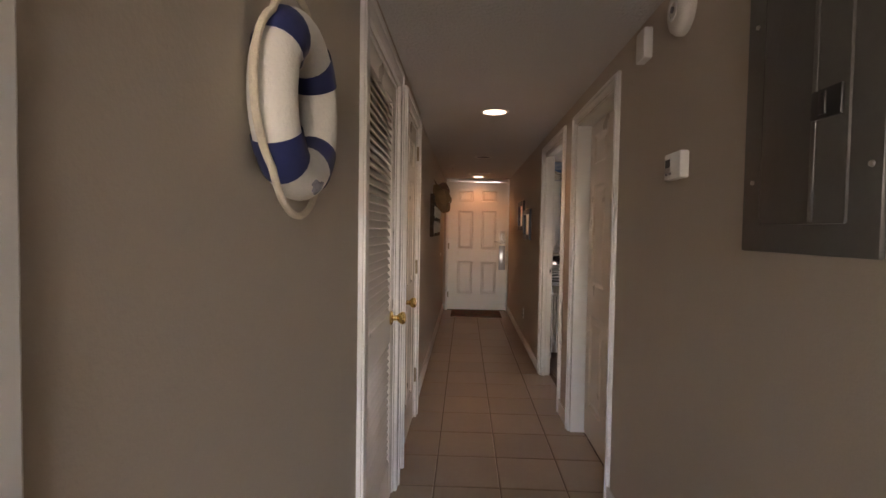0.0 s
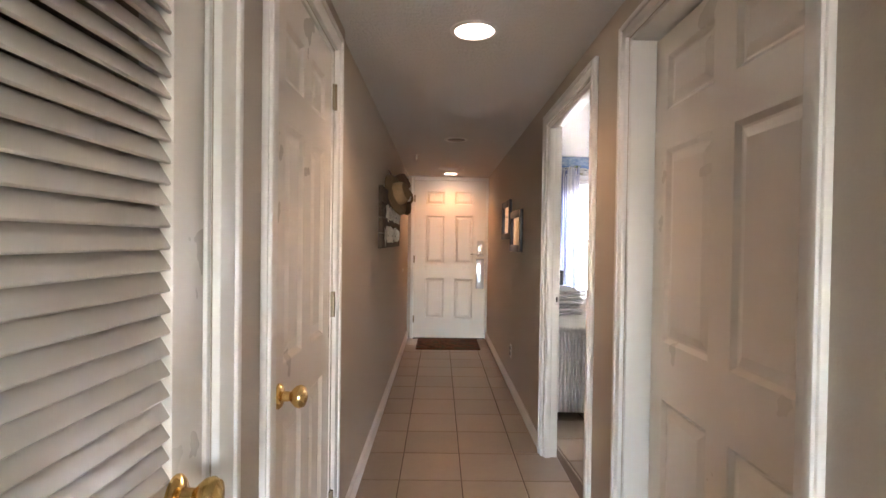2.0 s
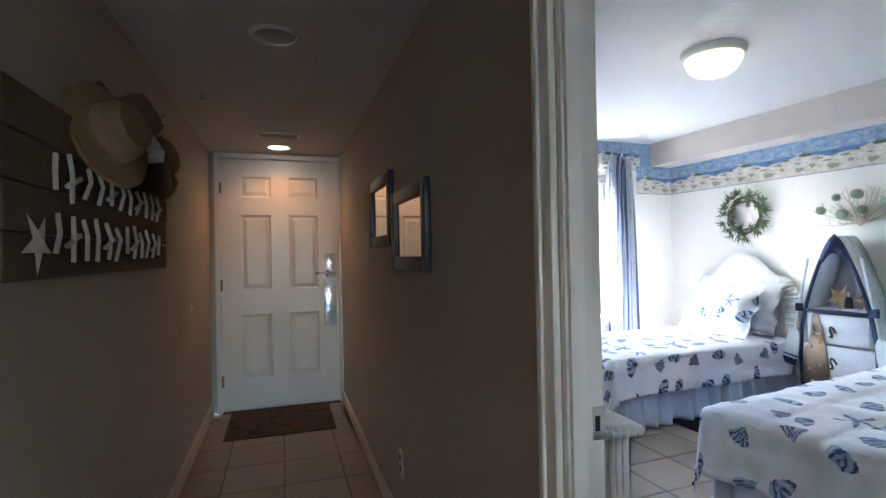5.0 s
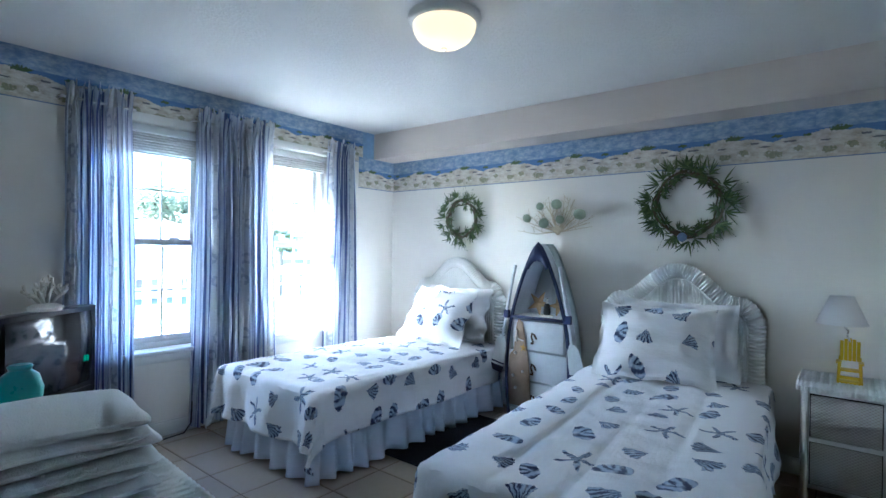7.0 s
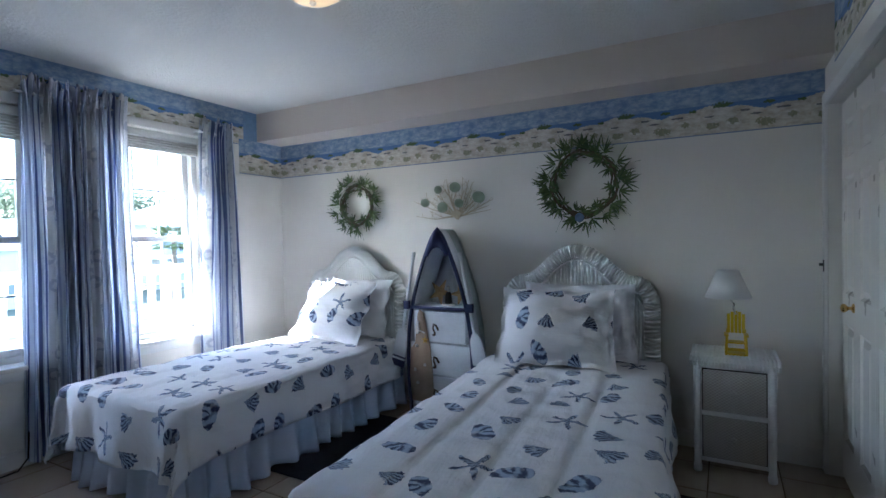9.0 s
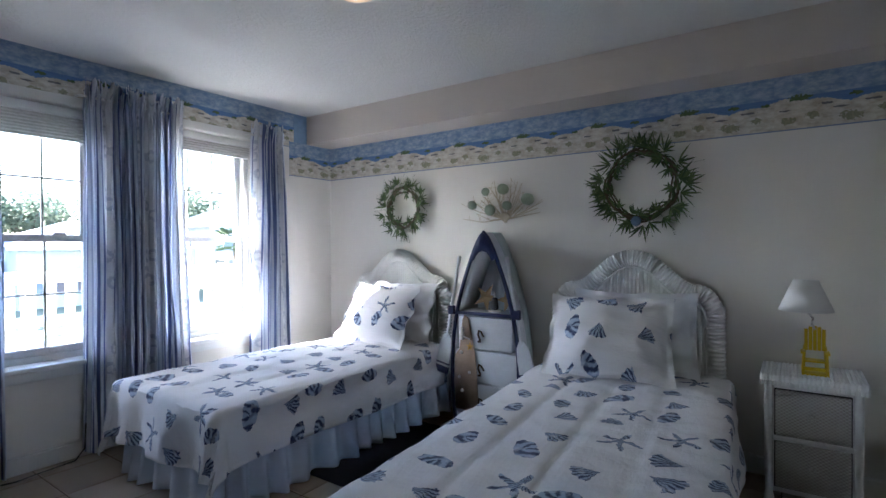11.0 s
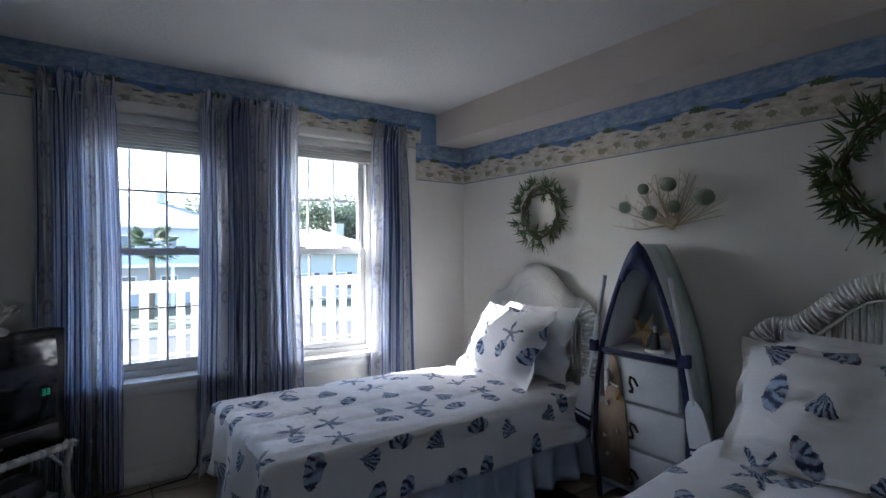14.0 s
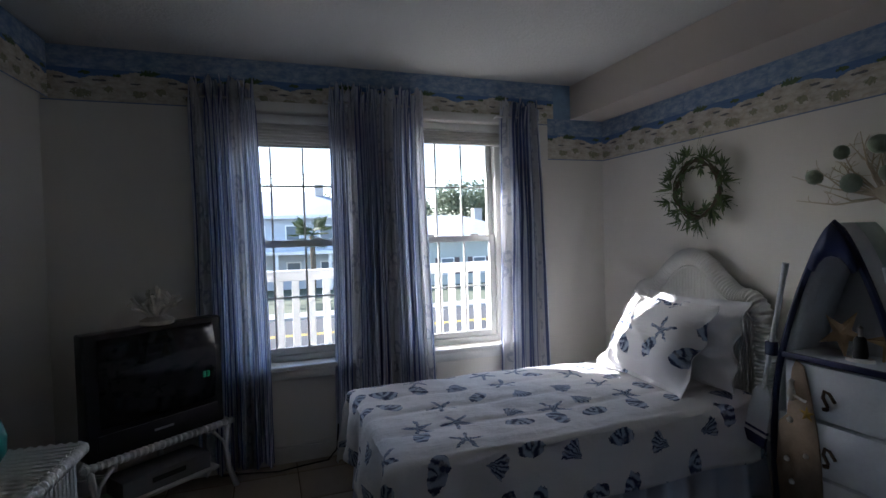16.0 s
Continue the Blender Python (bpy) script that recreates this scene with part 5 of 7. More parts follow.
bm = bmesh.new()
loft(bm, [hull_line(1.0, front), hull_line(1.04, front * 0.6), hull_line(1.02, front * 0.3), hull_line(0.93, -0.004)])
hull = part("hull", bm, [M_BOATWHITE], boat, "white hull fading to pale green")
md = hull.modifiers.new("plank", "SOLIDIFY")
md.thickness, md.offset = 0.014, -1
bm = bmesh.new()
loft(bm, [hull_line(1.045, front * 0.55), hull_line(1.026, front * 0.28), hull_line(0.938, -0.003)])
ob = part("hull_stripe", bm, M_HULLGREEN, hull)
ob.modifiers.new("paint", "SOLIDIFY").thickness = 0.003
bm = bmesh.new()
c = bm.verts.new((-0.012, 0, 0.5))
ring_v = [bm.verts.new(p) for p in hull_line(0.92, -0.012)]
for k in range(len(ring_v) - 1):
    bm.faces.new((ring_v[k], c, ring_v[k + 1]))
bm.faces.new((ring_v[-1], c, ring_v[0]))
ob = part("back_board", bm, M_BOATIN, boat)
ob.modifiers.new("board", "SOLIDIFY").thickness = 0.006
# navy gunwale
bm = bmesh.new()
tube(bm, [(front - 0.004, y, z) for x, y, z in hull_line(0.985, front)], 0.0135, 8)
part("gunwale", bm, M_NAVY, boat, "navy blue rim")
# bow cap with a scalloped lower edge
bm = bmesh.new()
zs = 1.13
cap = [(boat_half(z) * 1.0, z) for z in levels if z >= zs]
outline = [(y, z) for y, z in cap] + [(-y, z) for y, z in reversed(cap[:-1])]
low = [(-0.085, zs + 0.005), (-0.070, zs - 0.005), (-0.055, zs + 0.025), (-0.030, zs + 0.052), (0.0, zs + 0.060), (0.030, zs + 0.052), (0.055, zs + 0.025), (0.070, zs - 0.005), (0.085, zs + 0.005)]
vs = [bm.verts.new((front - 0.012, y, z)) for y, z in outline + low]
f = bm.faces.new(vs)
bmesh.ops.triangulate(bm, faces=[f])
ob = part("bow_cap", bm, M_NAVY, boat, "navy scalloped bow cap")
ob.modifiers.new("board", "SOLIDIFY").thickness = 0.014
# shelf and drawers
w = boat_half(SHELF_Z) - 0.016
part("shelf_board", boxes((front + 0.002, -w, SHELF_Z - 0.016, -0.02, w, SHELF_Z), bevel=0.002), M_BOATWHITE, boat)
part("shelf_edge", boxes((front - 0.018, -w - 0.006, SHELF_Z - 0.022, front - 0.001, w + 0.006, SHELF_Z + 0.002), bevel=0.003), M_NAVY, boat, "navy shelf edge")
for k in range(3):
    z1 = SHELF_Z - 0.034 - k * 0.226
    z0 = z1 - 0.212
    wk = min(boat_half(z0), boat_half(z1)) - 0.020
    dr = part("drawer", boxes((front + 0.0, -wk, z0, front + 0.20, wk, z1), bevel=0.003), M_BOATWHITE, boat, "white distressed drawer front")
    bm = bmesh.new()
    tube(bm, [(front - 0.002, 0.032, z0 + 0.060), (front - 0.022, 0.036, z0 + 0.100), (front - 0.026, 0.028, z0 + 0.128), (front - 0.020, 0.014, z0 + 0.120), (front - 0.004, 0.004, z0 + 0.085)], 0.0065, 8)
    lathe(bm, [(0.0, 0.0), (0.011, 0.002), (0.012, 0.012), (0.0, 0.016)], Matrix.Translation((front - 0.012, 0.034, z0 + 0.045)), 10)
    part("rope_handle", bm, M_WOODDK, dr, "knotted dark rope pull")
# driftwood cut-out with starfish and shells on the drawers
bm = bmesh.new()
pts = [(0.150, 0.755), (0.120, 0.735), (0.100, 0.64), (0.070, 0.50), (0.055, 0.36), (0.048, 0.20), (0.06, 0.11), (0.22, 0.11), (0.238, 0.30), (0.225, 0.48), (0.190, 0.52), (0.172, 0.62), (0.165, 0.72)]
f = bm.faces.new([bm.verts.new((front - 0.004, y, z)) for y, z in pts])
bmesh.ops.triangulate(bm, faces=[f])
deco = part("driftwood_panel", bm, M_TANWOOD, boat, "tan driftwood cut-out with shells")
deco.modifiers.new("board", "SOLIDIFY").thickness = 0.008
part("starfish", star(bmesh.new(), 0.034, 0.010, Matrix.Translation((front - 0.010, 0.105, 0.545)) @ Matrix.Rotation(radians(-90), 4, "Y")), plain("orange_starfish", (0.60, 0.36, 0.08), 0.8, var=0.2, scale=40, bump=0.5), deco, "orange starfish")
for y, z, r in ((0.175, 0.50, 0.014), (0.19, 0.33, 0.013), (0.11, 0.37, 0.012), (0.17, 0.24, 0.012)):
    part("seashell", lathe(bmesh.new(), [(0.0, 0.0), (r, 0.001), (r * 0.8, 0.009), (0.0, 0.013)], Matrix.Translation((front - 0.010, y, z)) @ Matrix.Rotation(radians(-90), 4, "Y"), 12), M_BLEACH, deco)
bm = bmesh.new()
lathe(bm, [(0.0, 0.0), (0.014, 0.004), (0.020, 0.03), (0.012, 0.06), (0.010, 0.075), (0.014, 0.085), (0.0, 0.098)], Matrix.Translation((front - 0.024, 0.160, 0.585)), 14, 0.7)
tube(bm, [(front - 0.024, 0.16, 0.615), (front - 0.03, 0.120, 0.605), (front - 0.028, 0.098, 0.598)], 0.006, 6)
part("gull_figure", bm, M_BLEACH, deco, "small white gull figure")
# oars
for sgn in (1, -1):
    z_top = 1.10
    bm = bmesh.new()
    y_t, y_b = sgn * 0.190, sgn * 0.285
    tube(bm, [(front - 0.022, y_t + (y_b - y_t) * q, z_top - (z_top - 0.60) * q) for q in (0, 0.25, 0.5, 0.75, 1)], 0.0105, 10)
    tube(bm, [(front - 0.022, y_t, z_top), (front - 0.022, y_t - sgn * 0.010, z_top + 0.055)], 0.0125, 10)
    oar = part("oar", bm, M_BOATWHITE, boat, "white wooden oar with navy tip")
    m = Matrix.Translation((front - 0.022, y_b, 0.60)) @ Matrix.Rotation(sgn * radians(11), 4, "X")
    for nm, seg, mt in (("blade", ((0.018, 0.02), (0.040, -0.02), (0.050, -0.10), (0.052, -0.185)), M_BOATWHITE), ("blade_line", ((0.0525, -0.1855), (0.0525, -0.197)), M_NAVY), ("blade_band", ((0.052, -0.1975), (0.052, -0.212)), M_BOATWHITE), ("blade_tip", ((0.053, -0.2125), (0.050, -0.262)), M_NAVY)):
        bm = bmesh.new()
        rows = [[bm.verts.new(m @ Vector((dx, dy, z))) for dx, dy in ((-0.006, -w), (-0.006, w), (0.006, w), (0.006, -w))] for w, z in seg]
        for a, b in zip(rows, rows[1:]):
            for k in range(4):
                bm.faces.new((a[k], a[(k + 1) % 4], b[(k + 1) % 4], b[k]))
        bm.faces.new(rows[0])
        bm.faces.new(rows[-1][::-1])
        part(nm, bm, mt, oar)
    bm = bmesh.new()
    box(bm, front - 0.034, y_t + (y_b - y_t) * 0.62 - 0.022, 0.755, front - 0.004, y_t + (y_b - y_t) * 0.62 + 0.022, 0.815, 0.004)
    part("oar_bracket", bm, M_NAVY, oar)
# things standing on the shelf
sx, sz = EX - 0.035, SHELF_Z
for y, x, r, a in ((6.228, -0.09, 0.105, 12), (6.068, -0.07, 0.095, -14)):
    st0 = solid("starfish", star(bmesh.new(), r, 0.028, Matrix()), M_STARFISH, "large dried tan starfish leaning on the shelf", "starfish", "shelf starfish", m=Matrix.Translation((sx + x, y, sz + r * 0.80)) @ Matrix.Rotation(radians(-78), 4, "Y") @ Matrix.Rotation(radians(a + 36), 4, "Z"))
bot = thing("lighthouse_figure", (sx - 0.15, 6.133, sz), "small black and white lighthouse figure on a white base", "figurine")
part("base", lathe(bmesh.new(), [(0.0, 0.0), (0.038, 0.0), (0.036, 0.012), (0.0, 0.014)], None, 20, 1.3), M_BLEACH, bot)
part("tower", lathe(bmesh.new(), [(0.024, 0.013), (0.026, 0.03), (0.020, 0.085), (0.012, 0.095), (0.0, 0.097)], None, 18), M_DARK, bot)
part("lantern", lathe(bmesh.new(), [(0.008, 0.096), (0.008, 0.125), (0.011, 0.128), (0.0, 0.140)], None, 14), M_STEEL, bot)

# ---- nightstand and lamp ----
def wicker_weave():
    n = Nodes("woven_wicker_panel")
    p = n.xyz(n.co())
    a = n.math("SINE", n.math("MULTIPLY", p[1], 300.0))
    b = n.math("SINE", n.math("MULTIPLY", p[2], 420.0))
    h = n.math("MULTIPLY", a, b)
    c = n.mix(n.math("MULTIPLY_ADD", h, 0.5, 0.5), (0.27, 0.25, 0.215), (0.60, 0.57, 0.52))
    c = n.mix(n.noise(n.co(), 9.0, 3.0), c, (0.50, 0.48, 0.44))
    n.bump(h, 0.6, 0.003)
    return n.out(c, 0.7)


M_WEAVE = wicker_weave()
ns = thing("nightstand", (4.225, 4.223, 0.0), "white wicker nightstand with two woven drawers", "nightstand")
D, Wn, Hn = 0.300, 0.365, 0.612
part("body", boxes((0.012, 0.012, 0.055, D, Wn - 0.012, Hn - 0.045), bevel=0.004), M_WICKER, ns)
bm = bmesh.new()
box(bm, -0.027, -0.020, Hn - 0.040, D + 0.005, Wn + 0.020, Hn - 0.001, 0.010)
top = part("top", bm, M_WICKER, ns, "ribbed wicker top")
for k in range(24):
    y = -0.020 + (Wn + 0.04) * (k + 0.5) / 24
    bm = bmesh.new()
    tube(bm, [(-0.030, y, Hn - 0.042), (-0.034, y, Hn - 0.022), (-0.022, y, Hn - 0.004), (D, y, Hn - 0.004)], 0.0085, 6)
    part("reed", bm, M_WICKER, top)
for y in (0.016, Wn - 0.016):
    for x in (0.008, D - 0.02):
        part("leg", lathe(bmesh.new(), [(0.016, 0.0), (0.021, 0.008), (0.021, 0.03), (0.017, 0.05), (0.019, Hn - 0.045)], Matrix.Translation((x, y, 0)), 14), M_WICKER, ns)
# dark sheet behind the drawer fronts puts their gap shade into colour
part("drawer_recess", boxes((0.0095, 0.037, 0.080, 0.0135, Wn - 0.037, 0.548)), M_DARK, ns, "dark sheet painting the shade round the drawers")
for z0, z1 in ((0.330, 0.542), (0.085, 0.300)):
    dr = part("drawer", boxes((-0.004, 0.042, z0, 0.009, Wn - 0.042, z1), bevel=0.003), M_WEAVE, ns, "grey-white woven drawer front")
    part("drawer_knob", lathe(bmesh.new(), [(0.012, 0.0), (0.008, 0.008), (0.014, 0.018), (0.0, 0.024)], Matrix.Translation((-0.004, Wn / 2, (z0 + z1) / 2)) @ Matrix.Rotation(radians(-90), 4, "Y"), 16), M_WEAVE, dr)
part("rail", boxes((-0.006, 0.036, 0.303, 0.011, Wn - 0.036, 0.327), bevel=0.004), M_WICKER, ns)

M_YELLOW = plain("yellow_paint", (0.66, 0.46, 0.010), 0.45, var=0.10, scale=12, bump=0.08)
tl = thing("table_lamp", Matrix.Translation((4.345, 4.392, 0.612)) @ Matrix.Scale(1.01, 4), "table lamp with yellow beach chair base and white shade", "lamp")
chair = part("chair_base", boxes((-0.055, -0.052, 0.0, 0.055, 0.052, 0.010), bevel=0.002), M_YELLOW, tl, "yellow wooden miniature beach chair")
for k in range(5):
    y = -0.034 + 0.017 * k
    h = 0.205 + 0.016 * math.cos((k - 2) * 0.75)
    part("back_slat", boxes((0.028 - 0.002, y - 0.0075, 0.105, 0.034, y + 0.0075, h), bevel=0.0015), M_YELLOW, chair)
for y in (-0.046, 0.046):
    m = Matrix.Translation((0, y, 0))
    bm = bmesh.new()
    tube(bm, [(-0.045, y, 0.010), (-0.038, y * 0.92, 0.100)], 0.007, 6)
    tube(bm, [(0.046, y, 0.010), (0.034, y * 0.85, 0.125)], 0.007, 6)
    box(bm, -0.050, y - 0.010, 0.098, 0.036, y + 0.010, 0.106, 0.002)
    part("chair_leg", bm, M_YELLOW, chair)
part("seat_slat", boxes((-0.044, -0.042, 0.060, 0.026, 0.042, 0.068), bevel=0.002), M_YELLOW, chair)
part("front_rail", boxes((-0.046, -0.046, 0.022, -0.038, 0.046, 0.038), bevel=0.002), M_YELLOW, chair)
bm = bmesh.new()
tube(bm, [(0.02, 0.0, 0.205), (0.015, 0.012, 0.235), (0.0, 0.008, 0.262), (-0.004, 0.030, 0.290), (0.0, 0.036, 0.33)], 0.0045, 8)
part("neck", bm, M_STEEL, tl, "bent metal neck")
bm = lathe(bmesh.new(), [(0.110, 0.295), (0.050, 0.440)], Matrix.Translation((0, 0.036, 0)), 40)
for f in [f for f in bm.faces if len(f.verts) > 4]:
    bm.faces.remove(f)
ob = part("shade", bm, plain("lampshade_white", (0.76, 0.75, 0.74), 0.8, var=0.04, grain=200, bump=0.15), tl, "white conical fabric shade")
ob.modifiers.new("cloth", "SOLIDIFY").thickness = 0.002
bm = bmesh.new()
tube(bm, [(0.050 * math.cos(a), 0.036 + 0.050 * math.sin(a), 0.434) for a in [2 * math.pi * k / 24 for k in range(24)]], 0.0015, 5, True)
for a in (0, 2.09, 4.19):
    tube(bm, [(0, 0.036, 0.33), (0.050 * math.cos(a), 0.036 + 0.050 * math.sin(a), 0.434)], 0.0015, 5)
part("shade_frame", bm, M_STEEL, tl)

# ---- wreaths and shell spray on the east wall ----
def leaf_material(name, a, b):
    n = Nodes(name)
    geo = n.tree.nodes.new("ShaderNodeNewGeometry")
    c = n.mix(geo.outputs["Random Per Island"], a, b)
    return n.out(c, 0.6)


M_LEAF = leaf_material("wreath_leaves", (0.030, 0.062, 0.020), (0.13, 0.18, 0.06))
M_TWIG = plain("twig", (0.10, 0.075, 0.045), 0.85, var=0.3, scale=30, bump=0.4)


def blade(bm, p, d, side, length, width, curl):
    """One narrow pointed leaf."""
    d, side = d.normalized(), side.normalized()
    up = d.cross(side).normalized()
    mid = [p + d * length * q + up * curl * length * q * q for q in (0.0, 0.35, 0.7, 1.0)]
    ws = (0.25, 1.0, 0.7, 0.0)
    prev = None
    for q, wv in zip(mid, ws):
        row = (bm.verts.new(q - side * width * wv), bm.verts.new(q + up * width * 0.35 * wv), bm.verts.new(q + side * width * wv)) if wv else (bm.verts.new(q),)
        if prev:
            if len(row) == 3:
                bm.faces.new((prev[0], prev[1], row[1], row[0]))
                bm.faces.new((prev[1], prev[2], row[2], row[1]))
            else:
                bm.faces.new((prev[0], prev[1], row[0]))
                bm.faces.new((prev[1], prev[2], row[0]))
        prev = row


def wreath(y, z, r, seed, tufts, reach):
    rng = random.Random(seed)
    t = thing("wreath", (EX, y, z), "green leafy twig wreath hanging on the cream wall", "wreath", "wall wreaths")
    for k in range(5):
        bm = bmesh.new()
        ph, dr, dx = rng.uniform(0, 6.28), rng.uniform(-0.020, 0.020), rng.uniform(0.015, 0.045)
        tube(bm, [(-dx, (r + dr + 0.012 * math.sin(5 * a + ph)) * math.cos(a), (r + dr + 0.012 * math.sin(4 * a + ph)) * math.sin(a)) for a in [2 * math.pi * q / 40 for q in range(40)]], 0.0055, 6, True)
        part("twig", bm, M_TWIG, t, "wound brown twig")
    # low leaves along the ring, and fans of long blades standing off it
    bm = bmesh.new()
    for k in range(int(tufts * 4.2)):
        a = rng.uniform(0, 6.283)
        rr = r + rng.gauss(0, 0.016)
        base = Vector((-rng.uniform(0.015, 0.06), rr * math.cos(a), rr * math.sin(a)))
        sg = rng.choice((-1, 1, 1))
        d = Vector((rng.uniform(-0.5, 0.1), -math.sin(a) * sg + rng.uniform(-0.6, 0.6), math.cos(a) * sg + rng.uniform(-0.6, 0.6)))
        blade(bm, base, d, d.cross(Vector((1, rng.uniform(-0.6, 0.6), rng.uniform(-0.6, 0.6)))), reach * rng.uniform(0.30, 0.55), rng.uniform(0.004, 0.0065), rng.uniform(-0.4, 0.4))
    for k in range(tufts):
        a = 2 * math.pi * k / tufts + rng.uniform(-0.14, 0.14)
        outward = rng.choice((1, 1, 1, -0.6))
        stem = rng.uniform(0.015, 0.055)
        base = Vector((-rng.uniform(0.03, 0.065), (r + outward * stem) * math.cos(a), (r + outward * stem) * math.sin(a)))
        lean = rng.uniform(-0.9, 0.9)
        flow = Vector((rng.uniform(-0.35, 0.05), outward * math.cos(a) - math.sin(a) * lean, outward * math.sin(a) + math.cos(a) * lean)).normalized()
        n = rng.randint(5, 8)
        side0 = Vector((1, 0, 0)).cross(flow).normalized()
        for q in range(n):
            f = (q / (n - 1) - 0.5) * rng.uniform(1.4, 2.3)
            d = flow * math.cos(f) + side0 * math.sin(f) + Vector((rng.uniform(-0.3, 0.12), 0, 0))
            side = d.cross(Vector((1, rng.uniform(-0.7, 0.7), rng.uniform(-0.7, 0.7))))
            blade(bm, base, d, side, reach * rng.uniform(0.5, 1.0) * (0.65 if outward < 0 else 1.0), rng.uniform(0.005, 0.0078), rng.uniform(-0.25, 0.35))
    part("foliage", bm, M_LEAF, t, "narrow green leaves")
    for k in range(26):
        bm = bmesh.new()
        a, rr = rng.uniform(0, 6.28), r + rng.uniform(0.04, 0.17)
        p = Vector((-rng.uniform(0.01, 0.04), rr * math.cos(a), rr * math.sin(a)))
        q = Vector((-0.035, r * math.cos(a), r * math.sin(a)))
        tube(bm, [q, q.lerp(p, 0.6) + Vector((-0.01, 0, 0.01)), p], 0.0008, 4)
        lathe(bm, [(0.0, -0.004), (0.004, 0.0), (0.0, 0.004)], Matrix.Translation(p), 6)
        part("berry_sprig", bm, M_LEAF, t)
    return t


wreath(7.045, 1.530, 0.150, 11, 36, 0.104)
wr2 = wreath(5.222, 1.582, 0.196, 12, 42, 0.118)
part("flower", lathe(bmesh.new(), [(0.0, 0.0), (0.03, 0.004), (0.026, 0.016), (0.010, 0.020), (0.0, 0.026)], Matrix.Translation((-0.07, 0.02, -0.215)) @ Matrix.Rotation(radians(-90), 4, "Y"), 14), plain("blue_flower", (0.16, 0.22, 0.34), 0.8, var=0.3, scale=40, bump=0.5), wr2, "faded blue flower")

M_SEAFAN = plain("pale_dried_coral", (0.52, 0.45, 0.33), 0.85, var=0.2, scale=30, bump=0.5)
M_URCHIN = plain("pale_green_shell", (0.31, 0.36, 0.27), 0.7, var=0.22, scale=25, grain=140, bump=0.6)
sp = thing("shell_spray", (EX, 6.13, 1.40), "wall spray of dried branches and pale green urchin shells", "wall ornament")
rng = random.Random(21)
for k in range(27):
    a = math.pi * (0.01 + 0.98 * k / 26) + rng.uniform(-0.05, 0.05)
    ln = (0.33 if k < 3 or k > 23 else 0.27) * rng.uniform(0.65, 1.12)
    tip = Vector((-0.04 - rng.uniform(0, 0.06), math.cos(a) * ln, math.sin(a) * ln + 0.02))
    mid = tip * 0.5 + Vector((-0.03, rng.uniform(-0.03, 0.03), rng.uniform(-0.03, 0.02)))
    bm = bmesh.new()
    tube(bm, [Vector((-0.02, math.cos(a) * 0.02, 0.01)), mid, tip], lambda s: 0.0046 - 0.0030 * s, 6)
    for q in range(4):
        s = mid.lerp(tip, rng.uniform(0.0, 0.8))
        d = Vector((-0.012 * rng.random(), rng.uniform(-0.05, 0.05), rng.uniform(-0.005, 0.06)))
        tube(bm, [s, s + d * 0.5 + Vector((0, 0.006, 0)), s + d], 0.0014, 5)
    part("branch", bm, M_SEAFAN, sp)
for y, z, r in ((0.245, 0.115, 0.034), (0.135, 0.205, 0.030), (0.10, 0.075, 0.040), (-0.005, 0.215, 0.040), (-0.035, 0.10, 0.034), (-0.19, 0.135, 0.044)):
    bm = bmesh.new()
    prof = [(r * math.sin(math.pi * q / 10) * (1.0), r * 0.8 * -math.cos(math.pi * q / 10)) for q in range(11)]
    lathe(bm, prof, Matrix.Translation((-0.075, y, z)) @ Matrix.Rotation(radians(rng.uniform(40, 100)), 4, "Y"), 20)
    for v in bm.verts:
        v.co += (v.co - Vector((-0.075, y, z))) * 0.06 * math.sin(30 * math.atan2(v.co.z - z, v.co.y - y))
    part("urchin_shell", bm, M_URCHIN, sp, "pale green urchin shell")
bm = bmesh.new()
for k in range(9):
    a = math.pi * (0.2 + 0.6 * k / 8)
    tube(bm, [(-0.03, 0.0, -0.01), (-0.05, math.cos(a) * 0.05, math.sin(a) * 0.05 + 0.005)], 0.009, 6)
part("coral_base", bm, M_SEAFAN, sp, "pale coral cluster at the base")

# ---- wicker dresser, towels and TV corner ----
marker = set(scene.objects)
dr0 = thing("wicker_dresser", (RX2 + 0.017, 5.17, 0.0), "white ribbed wicker dresser along the wall", "dresser")
Dx, Dy, Dz = 0.465, 1.62, 0.675
part("body", boxes((0.0, 0.012, 0.06, Dx - 0.012, Dy - 0.012, Dz - 0.03), bevel=0.006), M_WICKER, dr0)
for nm, along, n, fixed in (("end_ribs", "x", 17, 0.008), ("far_end_ribs", "x", 17, Dy - 0.008), ("front_ribs", "y", 60, Dx - 0.008)):
    bm = bmesh.new()
    for k in range(n):
        q = (k + 0.5) / n
        p = (0.02 + (Dx - 0.04) * q, fixed) if along == "x" else (fixed, 0.02 + (Dy - 0.04) * q)
        cyl(bm, 0.0118, 0.0118, Dz - 0.11, Matrix.Translation((p[0], p[1], 0.065)), 8, False)
    tagged(part(nm, bm, M_WICKER, dr0), kind="stuff")
bm = bmesh.new()
box(bm, 0.0, -0.010, Dz - 0.036, Dx + 0.006, Dy + 0.010, Dz - 0.018, 0.006)
for k in range(56):
    y = -0.008 + (Dy + 0.016) * (k + 0.5) / 56
    tube(bm, [(0.0, y, Dz - 0.012), (Dx + 0.004, y, Dz - 0.012)], 0.0115, 8)
part("top", bm, M_WICKER, dr0, "ribbed wicker top")
bm = bmesh.new()
edge = [(0.0, -0.012), (Dx + 0.010, -0.012), (Dx + 0.010, Dy + 0.012), (0.0, Dy + 0.012)]
pts = []
